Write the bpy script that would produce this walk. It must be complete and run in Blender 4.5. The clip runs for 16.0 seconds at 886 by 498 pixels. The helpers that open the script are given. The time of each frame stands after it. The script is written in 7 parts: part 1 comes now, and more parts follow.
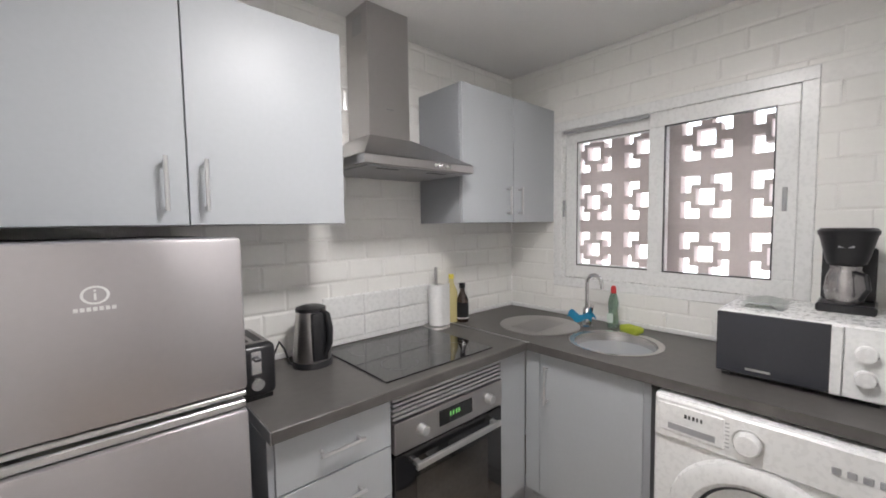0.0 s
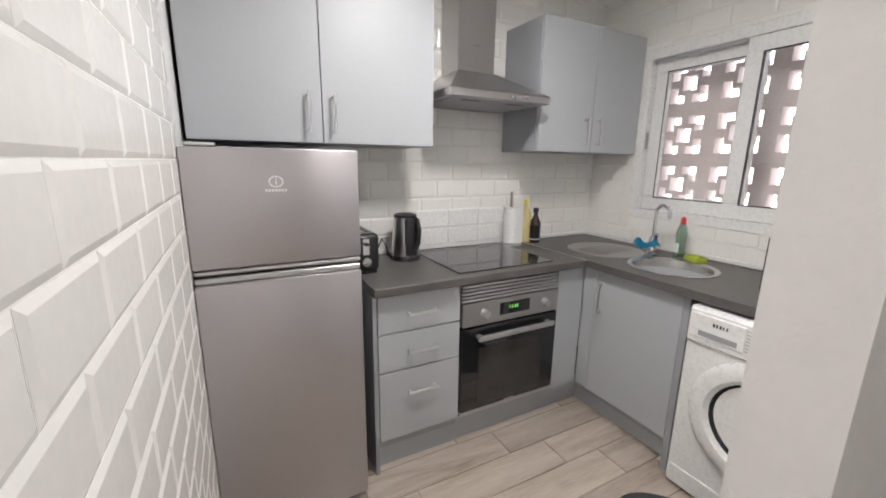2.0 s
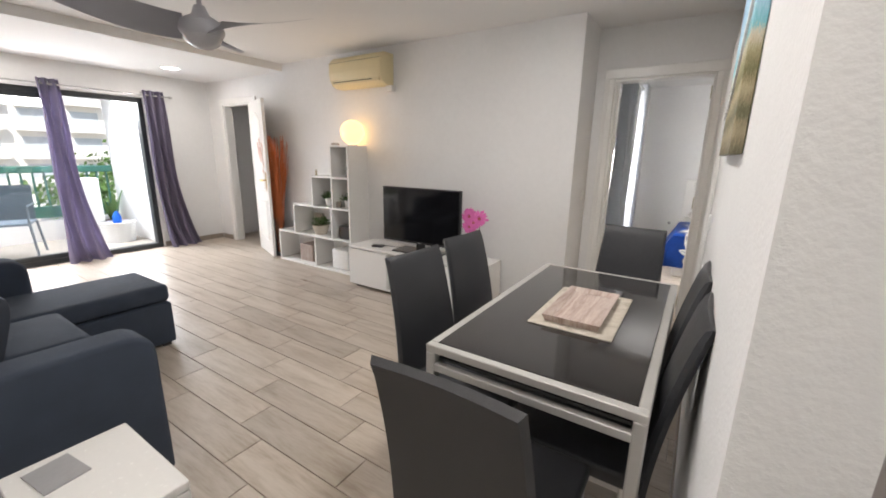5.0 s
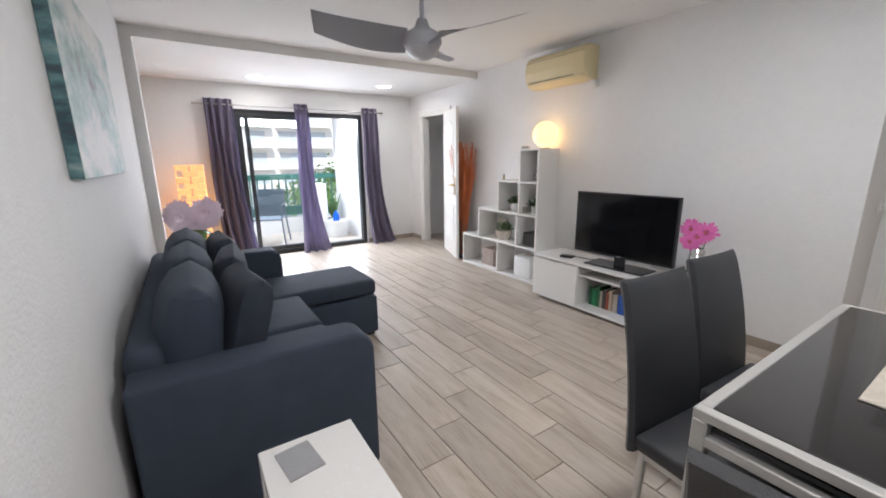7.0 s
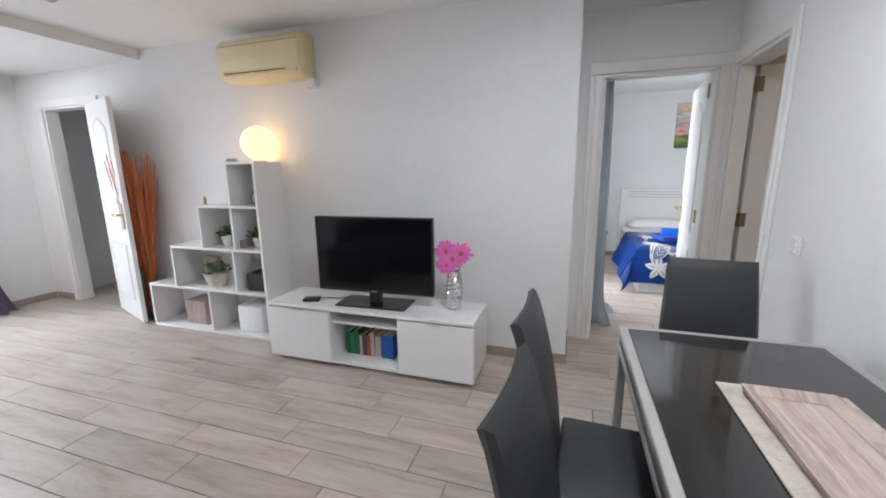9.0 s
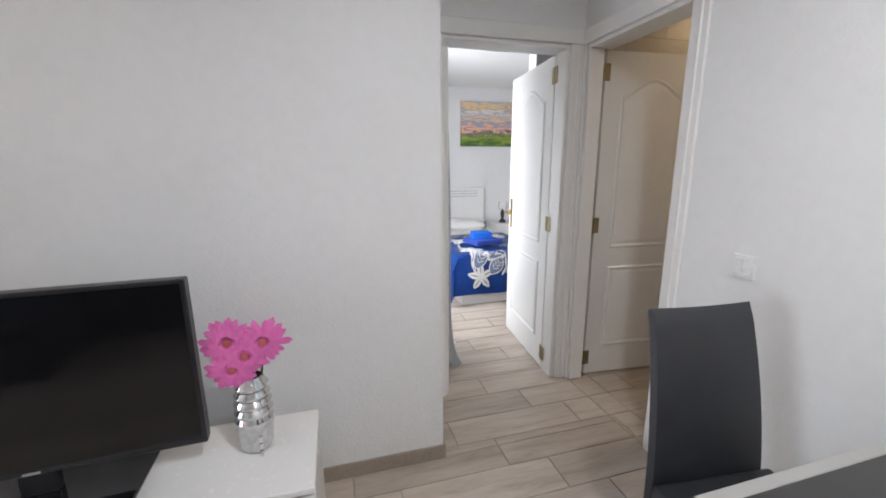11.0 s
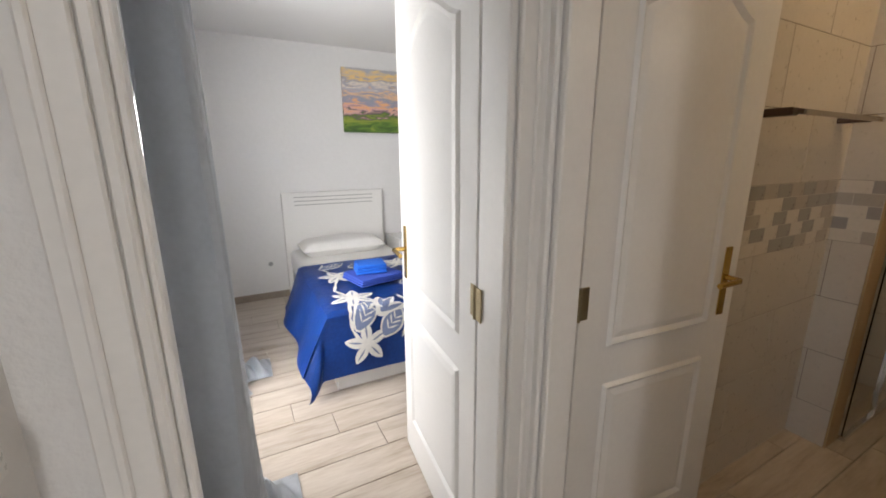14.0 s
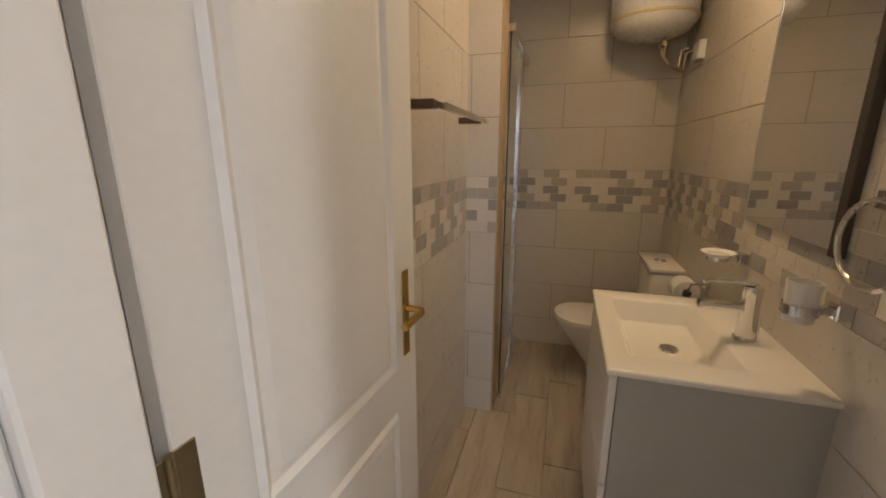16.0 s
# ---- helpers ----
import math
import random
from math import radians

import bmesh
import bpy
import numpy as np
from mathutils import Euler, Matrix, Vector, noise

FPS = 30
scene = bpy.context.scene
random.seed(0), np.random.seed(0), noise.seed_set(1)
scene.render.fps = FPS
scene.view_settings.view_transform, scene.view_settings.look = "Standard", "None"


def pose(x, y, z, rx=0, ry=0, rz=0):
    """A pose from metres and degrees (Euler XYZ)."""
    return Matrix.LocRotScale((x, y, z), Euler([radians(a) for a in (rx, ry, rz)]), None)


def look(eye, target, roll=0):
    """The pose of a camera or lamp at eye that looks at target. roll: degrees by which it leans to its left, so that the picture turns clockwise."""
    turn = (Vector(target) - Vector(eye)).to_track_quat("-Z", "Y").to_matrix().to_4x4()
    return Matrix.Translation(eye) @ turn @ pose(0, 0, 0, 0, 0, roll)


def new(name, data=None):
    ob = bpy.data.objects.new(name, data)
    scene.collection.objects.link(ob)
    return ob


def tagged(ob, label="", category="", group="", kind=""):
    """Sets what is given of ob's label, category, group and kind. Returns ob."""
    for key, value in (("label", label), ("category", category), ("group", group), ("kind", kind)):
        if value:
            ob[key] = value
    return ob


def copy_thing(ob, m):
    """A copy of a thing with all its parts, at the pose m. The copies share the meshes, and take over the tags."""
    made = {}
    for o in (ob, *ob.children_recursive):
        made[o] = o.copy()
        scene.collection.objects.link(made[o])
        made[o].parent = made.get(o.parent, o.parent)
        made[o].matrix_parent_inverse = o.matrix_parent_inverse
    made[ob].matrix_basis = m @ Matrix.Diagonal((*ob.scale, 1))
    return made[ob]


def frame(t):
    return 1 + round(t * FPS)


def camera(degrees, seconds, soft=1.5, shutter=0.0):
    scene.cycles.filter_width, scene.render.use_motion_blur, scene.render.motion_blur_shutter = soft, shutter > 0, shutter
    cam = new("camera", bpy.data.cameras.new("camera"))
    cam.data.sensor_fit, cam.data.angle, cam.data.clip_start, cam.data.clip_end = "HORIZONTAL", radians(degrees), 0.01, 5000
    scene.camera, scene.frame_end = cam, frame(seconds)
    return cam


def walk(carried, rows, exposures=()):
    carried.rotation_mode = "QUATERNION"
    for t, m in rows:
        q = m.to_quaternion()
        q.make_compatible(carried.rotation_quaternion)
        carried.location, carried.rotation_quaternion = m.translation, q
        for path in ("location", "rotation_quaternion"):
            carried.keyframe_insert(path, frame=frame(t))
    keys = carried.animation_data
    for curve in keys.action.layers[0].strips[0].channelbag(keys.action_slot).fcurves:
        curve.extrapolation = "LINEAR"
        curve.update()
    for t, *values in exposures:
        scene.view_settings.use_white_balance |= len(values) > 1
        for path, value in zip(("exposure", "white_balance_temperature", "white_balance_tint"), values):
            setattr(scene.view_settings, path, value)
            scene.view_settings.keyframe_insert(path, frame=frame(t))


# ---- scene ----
cam = camera(96.9, 16.0, soft=1.8)
PATH = [
    (0, (0.485, -0.016, 1.466), (1.819, 1.468, 1.339), -0.8),
    (0.5, (0.469, -0.04, 1.446), (1.726, 1.503, 1.241), -0.6),
    (1, (0.45, -0.109, 1.429), (1.591, 1.509, 1.142), -0.4),
    (1.5, (0.417, -0.235, 1.413), (1.465, 1.43, 1.049), 0.3),
    (2, (0.364, -0.363, 1.401), (1.279, 1.363, 0.971), 0.8),
    (2.5, (0.259, -0.511, 1.379), (1.017, 1.278, 0.906), 1.4),
    (3, (0.177, -0.651, 1.383), (0.7, 1.206, 0.854), 1.4),
    (3.5, (0.13, -0.714, 1.368), (0.282, 1.209, 0.837), 1.4),
    (4, (0.092, -0.74, 1.369), (-0.192, 1.172, 0.854), 1.3),
    (4.5, (0.042, -0.762, 1.372), (-0.666, 1.042, 0.877), 1.1),
    (5, (-0.014, -0.789, 1.371), (-1.067, 0.846, 0.902), 1.0),
    (6.2, (-0.21, -0.80, 1.36), (-1.76, 0.38, 0.905), 0.1),
    (7.5, (-0.436, -0.707, 1.351), (-2.078, 0.344, 0.905), -0.8),
    (8, (-0.579, -0.543, 1.362), (-2.027, 0.767, 0.929), -0.7),
    (8.5, (-0.726, -0.389, 1.359), (-1.796, 1.251, 0.95), -0.4),
    (9, (-0.925, -0.178, 1.369), (-1.53, 1.687, 0.972), -0.7),
    (9.5, (-1.044, 0.069, 1.367), (-1.19, 2.024, 0.971), -1.0),
    (10, (-1.125, 0.379, 1.374), (-0.869, 2.321, 0.971), -0.9),
    (11.2, (-1.36, 1.08, 1.372), (-0.79, 2.94, 0.955), -0.2),
    (12.5, (-0.963, 1.806, 1.37), (-0.035, 3.527, 0.947), 0.6),
    (13, (-0.851, 1.995, 1.37), (-0.006, 3.755, 0.937), 0.5),
    (13.5, (-0.684, 2.163, 1.408), (0.019, 3.98, 0.956), -0.2),
    (14, (-0.59, 2.305, 1.396), (0.317, 4.026, 0.935), -0.3),
    (14.5, (-0.479, 2.452, 1.4), (0.801, 3.922, 0.953), -0.6),
    (15, (-0.375, 2.517, 1.393), (1.171, 3.704, 0.945), -0.5),
    (15.5, (-0.219, 2.558, 1.388), (1.51, 3.455, 0.934), 0.2),
    (16, (-0.086, 2.588, 1.394), (1.771, 3.157, 0.92), -0.1),
]
walk(cam, [(t, look(eye, target, roll)) for t, eye, target, roll in PATH],
     exposures=[(0.0, 0.22, 6400, 13), (2.0, 0.28, 6500, 13), (4.0, 0.5, 6700, 11), (5.0, 0.25, 6500, 11), (7.5, 0.18, 5950, 11), (8.0, 0.27, 5880, 10), (8.5, 0.25, 5800, 10), (9.0, 0.2, 5780, 10), (10.0, 0.35, 5700, 10), (12.5, 0.06, 6400, 12), (13.5, 0.22, 6400, 11), (14.5, 0.25, 6400, 11), (15.2, 0.45, 6300, 11), (16.0, 0.88, 6250, 11)])

# ---- world and lights ----
world = bpy.data.worlds.new("sky")
scene.world = world
world.use_nodes = True
_bg = world.node_tree.nodes["Background"]
_sky = world.node_tree.nodes.new("ShaderNodeTexSky")
_sky.sky_type = "NISHITA"
_sky.sun_disc = False
_sky.sun_elevation = radians(45)
_sky.sun_rotation = radians(120)
world.node_tree.links.new(_sky.outputs[0], _bg.inputs[0])
_bg.inputs[1].default_value = 0.15
_sun = new("sun", bpy.data.lights.new("sun", "SUN"))
_sun.data.energy, _sun.data.angle, _sun.data.color = 5.0, radians(0.6), (1.0, 0.95, 0.87)
_sun.matrix_world = pose(9, -8, 12, 45, 0, 60)


def area_light(name, eye, target, sx, sy, watts, color=(1, 1, 1)):
    d = bpy.data.lights.new(name, "AREA")
    d.shape, d.size, d.size_y, d.energy, d.color = "RECTANGLE", sx, sy, watts, color
    o = new(name, d)
    o.matrix_world = look(eye, target)
    return o


def point_light(name, at, watts, color, radius=0.05):
    d = bpy.data.lights.new(name, "POINT")
    d.energy, d.color, d.shadow_soft_size = watts, color, radius
    o = new(name, d)
    o.location = at
    return o


DAY = (0.93, 0.96, 1.0)
LAMP = (1.0, 0.90, 0.77)
area_light("daylight_balcony", (-7.45, 0.72, 2.50), (-5.2, 0.77, 0.6), 2.0, 1.5, 240, DAY)
area_light("daylight_doors", (-6.375, 0.77, 1.05), (0, 0.77, 1.0), 1.7, 1.9, 36, DAY)
area_light("daylight_kitchen", (3.40, 0.76, 1.6), (0, 0.76, 1.3), 2.2, 1.8, 45, DAY)
area_light("daylight_bedroom", (-0.98, 4.38, 1.25), (0.6, 5.3, 1.0), 0.9, 1.7, 54, (1.0, 0.975, 0.94))
area_light("kitchen_lamp", (1.15, 0.45, 2.36), (1.15, 0.45, 0), 0.26, 0.26, 20, (1.0, 0.98, 0.95))
area_light("downlight_lamp", (-5.82, 0.11, 2.336), (-5.82, 0.11, 0), 0.18, 0.18, 7, (1.0, 0.95, 0.88))
area_light("downlight_lamp", (-5.67, 1.74, 2.336), (-5.67, 1.74, 0), 0.18, 0.18, 7, (1.0, 0.95, 0.88))
# These two are unseen fill lamps, added to brighten hall and dining area
area_light("downlight_lamp", (-0.45, -0.55, 2.42), (-0.45, -0.55, 0), 0.18, 0.18, 10, (1.0, 0.94, 0.87))
area_light("downlight_lamp", (-0.85, 0.95, 2.42), (-0.85, 0.95, 0), 0.18, 0.18, 18, (1.0, 0.96, 0.91))
area_light("bath_lamp", (1.45, 2.40, 2.42), (1.45, 2.40, 0), 0.2, 0.2, 4.6, (1.0, 0.66, 0.32))
point_light("globe_bulb", (-3.285, 2.42, 1.588), 1.6, (1.0, 0.60, 0.22), 0.11)
point_light("corner_lamp_bulb", (-6.08, -0.66, 0.75), 3, (1.0, 0.55, 0.2), 0.08)

# ---- materials ----


def mat(name, col, rough=0.5, metal=0.0, var=0.07, scale=6.0, fine=60.0, bump=0.0, bscale=250.0, coat=0.0, rvar=0.03, per=0.0, emit=0.0, alpha=1.0, trans=0.0):
    """A surface of one colour with broad and fine variation, uneven gloss and fine relief."""
    m = bpy.data.materials.new(name)
    m.use_nodes = True
    nt = m.node_tree
    b = nt.nodes["Principled BSDF"]
    N, L = nt.nodes.new, nt.links.new
    tc = N("ShaderNodeTexCoord")
    n1, n2 = N("ShaderNodeTexNoise"), N("ShaderNodeTexNoise")
    n1.inputs["Scale"].default_value, n2.inputs["Scale"].default_value = scale, fine
    n1.inputs["Detail"].default_value = n2.inputs["Detail"].default_value = 4
    for n in (n1, n2):
        L(tc.outputs["Object"], n.inputs["Vector"])
    add = N("ShaderNodeMath")
    add.operation = "ADD"
    L(n1.outputs[0], add.inputs[0])
    L(n2.outputs[0], add.inputs[1])
    src = add.outputs[0]
    if per:
        oi, mx = N("ShaderNodeObjectInfo"), N("ShaderNodeMath")
        mx.operation = "MULTIPLY_ADD"
        mx.inputs[1].default_value = per
        L(oi.outputs["Random"], mx.inputs[0])
        L(src, mx.inputs[2])
        src = mx.outputs[0]
    mr = N("ShaderNodeMapRange")
    mr.inputs["From Min"].default_value, mr.inputs["From Max"].default_value = 0.6, 1.4 + per
    mr.inputs["To Min"].default_value, mr.inputs["To Max"].default_value = 1 - var, 1 + var
    L(src, mr.inputs["Value"])
    mixc = N("ShaderNodeMix")
    mixc.data_type, mixc.blend_type = "RGBA", "MULTIPLY"
    mixc.inputs[0].default_value = 1.0
    mixc.inputs[6].default_value = (*col, 1)
    L(mr.outputs[0], mixc.inputs[7])
    L(mixc.outputs[2], b.inputs["Base Color"])
    r = N("ShaderNodeMapRange")
    r.inputs["From Min"].default_value, r.inputs["From Max"].default_value = 0.3, 0.7
    r.inputs["To Min"].default_value, r.inputs["To Max"].default_value = max(0.02, rough - rvar), min(1, rough + rvar)
    L(n2.outputs[0], r.inputs["Value"])
    L(r.outputs[0], b.inputs["Roughness"])
    b.inputs["Metallic"].default_value = metal
    b.inputs["Coat Weight"].default_value = coat
    b.inputs["Transmission Weight"].default_value = trans
    if emit:
        b.inputs["Emission Color"].default_value = (*col, 1)
        b.inputs["Emission Strength"].default_value = emit
    if bump:
        nb, bp = N("ShaderNodeTexNoise"), N("ShaderNodeBump")
        nb.inputs["Scale"].default_value, nb.inputs["Detail"].default_value = bscale, 3
        L(tc.outputs["Object"], nb.inputs["Vector"])
        L(nb.outputs[0], bp.inputs["Height"])
        bp.inputs["Strength"].default_value, bp.inputs["Distance"].default_value = bump, 0.01
        L(bp.outputs[0], b.inputs["Normal"])
    return m


def ramp_mat(name, cols, stretch, scale=3.0, rough=0.5, bump=0.1, per=True, metal=0.0):
    """Stretched grain in several colours: wood, brushed steel, worn laminate."""
    m = bpy.data.materials.new(name)
    m.use_nodes = True
    nt = m.node_tree
    b = nt.nodes["Principled BSDF"]
    N, L = nt.nodes.new, nt.links.new
    tc, mp, n1, n2 = N("ShaderNodeTexCoord"), N("ShaderNodeMapping"), N("ShaderNodeTexNoise"), N("ShaderNodeTexNoise")
    mp.inputs["Scale"].default_value = stretch
    L(tc.outputs["Object"], mp.inputs["Vector"])
    if per:
        oi, sc = N("ShaderNodeObjectInfo"), N("ShaderNodeMath")
        sc.operation = "MULTIPLY"
        sc.inputs[1].default_value = 40.0
        L(oi.outputs["Random"], sc.inputs[0])
        L(sc.outputs[0], mp.inputs["Location"])
    n1.inputs["Scale"].default_value, n1.inputs["Detail"].default_value, n1.inputs["Distortion"].default_value = scale, 6, 0.6
    n2.inputs["Scale"].default_value, n2.inputs["Detail"].default_value = scale * 7, 3
    L(mp.outputs[0], n1.inputs["Vector"])
    L(mp.outputs[0], n2.inputs["Vector"])
    ad = N("ShaderNodeMath")
    ad.operation = "MULTIPLY_ADD"
    ad.inputs[1].default_value = 0.35
    L(n2.outputs[0], ad.inputs[0])
    L(n1.outputs[0], ad.inputs[2])
    cr = N("ShaderNodeValToRGB")
    el = cr.color_ramp.elements
    while len(el) < len(cols):
        el.new(0.5)
    for i, c in enumerate(cols):
        el[i].position = 0.42 + 0.5 * i / max(1, len(cols) - 1)
        el[i].color = (*c, 1)
    L(ad.outputs[0], cr.inputs[0])
    col = cr.outputs[0]
    if per:
        hv = N("ShaderNodeMix")
        hv.data_type, hv.blend_type = "RGBA", "MULTIPLY"
        hv.inputs[0].default_value = 1.0
        mr = N("ShaderNodeMapRange")
        mr.inputs["To Min"].default_value, mr.inputs["To Max"].default_value = 0.86, 1.12
        L(oi.outputs["Random"], mr.inputs["Value"])
        L(col, hv.inputs[6])
        L(mr.outputs[0], hv.inputs[7])
        col = hv.outputs[2]
    L(col, b.inputs["Base Color"])
    rr = N("ShaderNodeMapRange")
    rr.inputs["To Min"].default_value, rr.inputs["To Max"].default_value = max(0.03, rough - 0.12), rough + 0.12
    L(n1.outputs[0], rr.inputs["Value"])
    L(rr.outputs[0], b.inputs["Roughness"])
    b.inputs["Metallic"].default_value = metal
    bp = N("ShaderNodeBump")
    bp.inputs["Strength"].default_value, bp.inputs["Distance"].default_value = bump, 0.004
    L(ad.outputs[0], bp.inputs["Height"])
    L(bp.outputs[0], b.inputs["Normal"])
    return m


def glass_mat(name, tint=(1, 1, 1), rough=0.0):
    m = bpy.data.materials.new(name)
    m.use_nodes = True
    b = m.node_tree.nodes["Principled BSDF"]
    b.inputs["Base Color"].default_value = (*tint, 1)
    b.inputs["Transmission Weight"].default_value = 1.0
    b.inputs["Roughness"].default_value = rough
    b.inputs["IOR"].default_value = 1.45
    return m


WALL = mat("wall_paint", (0.77, 0.765, 0.76), 0.75, var=0.03, scale=2.0, fine=25, bump=0.22, bscale=85)
CEIL = mat("ceiling_paint", (0.80, 0.795, 0.785), 0.8, var=0.02, scale=1.5, bump=0.15, bscale=60)
TRIM = mat("white_gloss_paint", (0.80, 0.79, 0.77), 0.32, var=0.03, scale=3, bump=0.012, bscale=45)
TILE = mat("white_glazed_tile", (0.82, 0.81, 0.78), 0.16, var=0.03, scale=4, per=0.15, bump=0.03, bscale=14)
GROUT = mat("pale_grout", (0.66, 0.65, 0.63), 0.8, var=0.08, bump=0.2)
PLANK = ramp_mat("wood_look_porcelain", [(0.34, 0.275, 0.215), (0.44, 0.375, 0.31), (0.51, 0.445, 0.38), (0.56, 0.50, 0.435)], (1.0, 7.0, 1.0), 2.0, 0.33, 0.03)
PLANK_REST = ramp_mat("wood_look_porcelain_far", [(0.34, 0.275, 0.215), (0.44, 0.375, 0.31), (0.51, 0.445, 0.38), (0.56, 0.50, 0.435)], (1.0, 7.0, 1.0), 2.0, 0.33, 0.03, per=False)
FGROUT = mat("floor_grout", (0.43, 0.38, 0.33), 0.8, var=0.15)
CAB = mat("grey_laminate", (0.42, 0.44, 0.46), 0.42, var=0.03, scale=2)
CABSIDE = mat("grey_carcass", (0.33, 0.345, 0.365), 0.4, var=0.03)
WORKTOP = ramp_mat("slate_laminate", [(0.075, 0.070, 0.066), (0.098, 0.092, 0.087), (0.122, 0.115, 0.108)], (1, 1, 1), 5.0, 0.44, 0.03, per=False)
STEEL = mat("brushed_steel", (0.50, 0.485, 0.48), 0.30, metal=1.0, var=0.03, scale=2, rvar=0.02)
FRIDGE = mat("fridge_steel_film", (0.46, 0.44, 0.45), 0.30, metal=0.75, var=0.03, scale=2, rvar=0.015)
CHROME = mat("chrome", (0.75, 0.75, 0.76), 0.10, metal=1.0, var=0.02, rvar=0.04)
ALU = mat("satin_aluminium", (0.62, 0.62, 0.62), 0.32, metal=0.85, var=0.03)
BLACKGL = mat("black_glass", (0.012, 0.012, 0.013), 0.06, var=0.1, rvar=0.03, coat=0.5)
BLACK = mat("black_plastic", (0.016, 0.016, 0.018), 0.32, var=0.15, bump=0.05)
WHITE = mat("white_plastic", (0.78, 0.78, 0.77), 0.28, var=0.02)
WHITELAM = mat("white_laminate", (0.80, 0.79, 0.77), 0.25, var=0.02, scale=2)
GREYPL = mat("grey_plastic", (0.35, 0.35, 0.36), 0.4)
LEATHER = mat("black_faux_leather", (0.026, 0.027, 0.031), 0.40, var=0.2, scale=5, bump=0.25, bscale=330)
SOFA = mat("blue_grey_fabric", (0.040, 0.054, 0.082), 0.85, var=0.16, scale=9, fine=400, bump=0.4, bscale=700)
CUSHION = mat("charcoal_fabric", (0.032, 0.040, 0.058), 0.85, var=0.2, scale=9, fine=400, bump=0.4, bscale=600)
CURTAIN = mat("mauve_curtain", (0.25, 0.22, 0.31), 0.7, var=0.12, scale=8, fine=300, bump=0.2, bscale=500)
SILVERCUR = mat("silver_satin_curtain", (0.62, 0.65, 0.69), 0.5, var=0.08, scale=8, bump=0.1, bscale=300, trans=0.3)
DARKFRAME = mat("dark_aluminium", (0.022, 0.026, 0.030), 0.4, var=0.1)
GREEN = mat("green_painted_rail", (0.03, 0.13, 0.10), 0.4, var=0.1)
BRASS = mat("polished_brass", (0.62, 0.42, 0.13), 0.2, metal=1.0, var=0.1)
HINGE = mat("dull_brass", (0.33, 0.27, 0.16), 0.38, metal=0.9, var=0.2)
CREAM = mat("aged_cream_plastic", (0.72, 0.62, 0.38), 0.42, var=0.05)
CERAMIC = mat("white_ceramic", (0.80, 0.78, 0.74), 0.08, var=0.015, rvar=0.03)
BTILE = mat("beige_bath_tile", (0.56, 0.52, 0.47), 0.30, var=0.06, scale=5, per=0.2, bump=0.03, bscale=40)
MOS_A = mat("mosaic_grey", (0.30, 0.29, 0.285), 0.3, var=0.1, per=0.3)
MOS_B = mat("mosaic_taupe", (0.41, 0.375, 0.34), 0.3, var=0.1, per=0.3)
MOS_C = mat("mosaic_cream", (0.62, 0.58, 0.52), 0.3, var=0.08, per=0.3)
MOS_G = mat("mosaic_grout", (0.60, 0.57, 0.53), 0.8, var=0.08)
MIRROR = mat("mirror_silver", (0.88, 0.88, 0.88), 0.02, metal=1.0, var=0.0, rvar=0.0)
GLASS = glass_mat("clear_glass")
SHGLASS = glass_mat("shower_glass", (0.92, 0.96, 0.95))
FROND = mat("leaf_green", (0.10, 0.19, 0.05), 0.5, var=0.3, per=0.3)
TWIG = mat("orange_dried_twigs", (0.58, 0.17, 0.06), 0.8, var=0.3)
PINK = mat("pink_petals", (0.72, 0.16, 0.46), 0.6, var=0.2)
PALEPINK = mat("pale_lilac_petals", (0.84, 0.70, 0.80), 0.6, var=0.12)
SHEET = mat("white_bed_linen", (0.74, 0.73, 0.71), 0.85, var=0.04, bump=0.2, bscale=60)
TOWELB = mat("bright_blue_towel", (0.012, 0.13, 0.62), 0.95, var=0.1, bump=0.6, bscale=400)
TOWELD = mat("blue_towel", (0.035, 0.08, 0.42), 0.95, var=0.1, bump=0.6, bscale=400)
GLOW = mat("lit_globe_glass", (1.0, 0.62, 0.24), 0.3, var=0.02, emit=1.7)
GLOWW = mat("lit_downlight", (1.0, 0.95, 0.85), 0.3, var=0.0, emit=9.0)
RATTAN = ramp_mat("woven_rattan", [(0.40, 0.34, 0.27), (0.56, 0.50, 0.42), (0.66, 0.61, 0.53)], (4, 4, 30), 4, 0.7, 0.5)
WASHWOOD = ramp_mat("whitewashed_wood", [(0.24, 0.16, 0.13), (0.42, 0.33, 0.29), (0.55, 0.47, 0.42)], (12, 1.2, 2), 3, 0.6, 0.3)
CONCRETE = mat("screen_block", (0.62, 0.55, 0.53), 0.85, var=0.12, bump=0.3, bscale=60)

# ---- mesh helpers ----


def box(bm, x0, x1, y0, y1, z0, z1, bev=0.0, seg=1):
    v = [bm.verts.new((x, y, z)) for z in (z0, z1) for y in (y0, y1) for x in (x0, x1)]
    fs = [bm.faces.new([v[i] for i in q]) for q in ((0, 2, 3, 1), (4, 5, 7, 6), (0, 1, 5, 4), (2, 6, 7, 3), (0, 4, 6, 2), (1, 3, 7, 5))]
    if bev:
        es = list({e for f in fs for e in f.edges})
        bmesh.ops.bevel(bm, geom=es, offset=bev, segments=seg, profile=0.5, affect="EDGES")
    return bm


def B(*a, **k):
    return box(bmesh.new(), *a, **k)


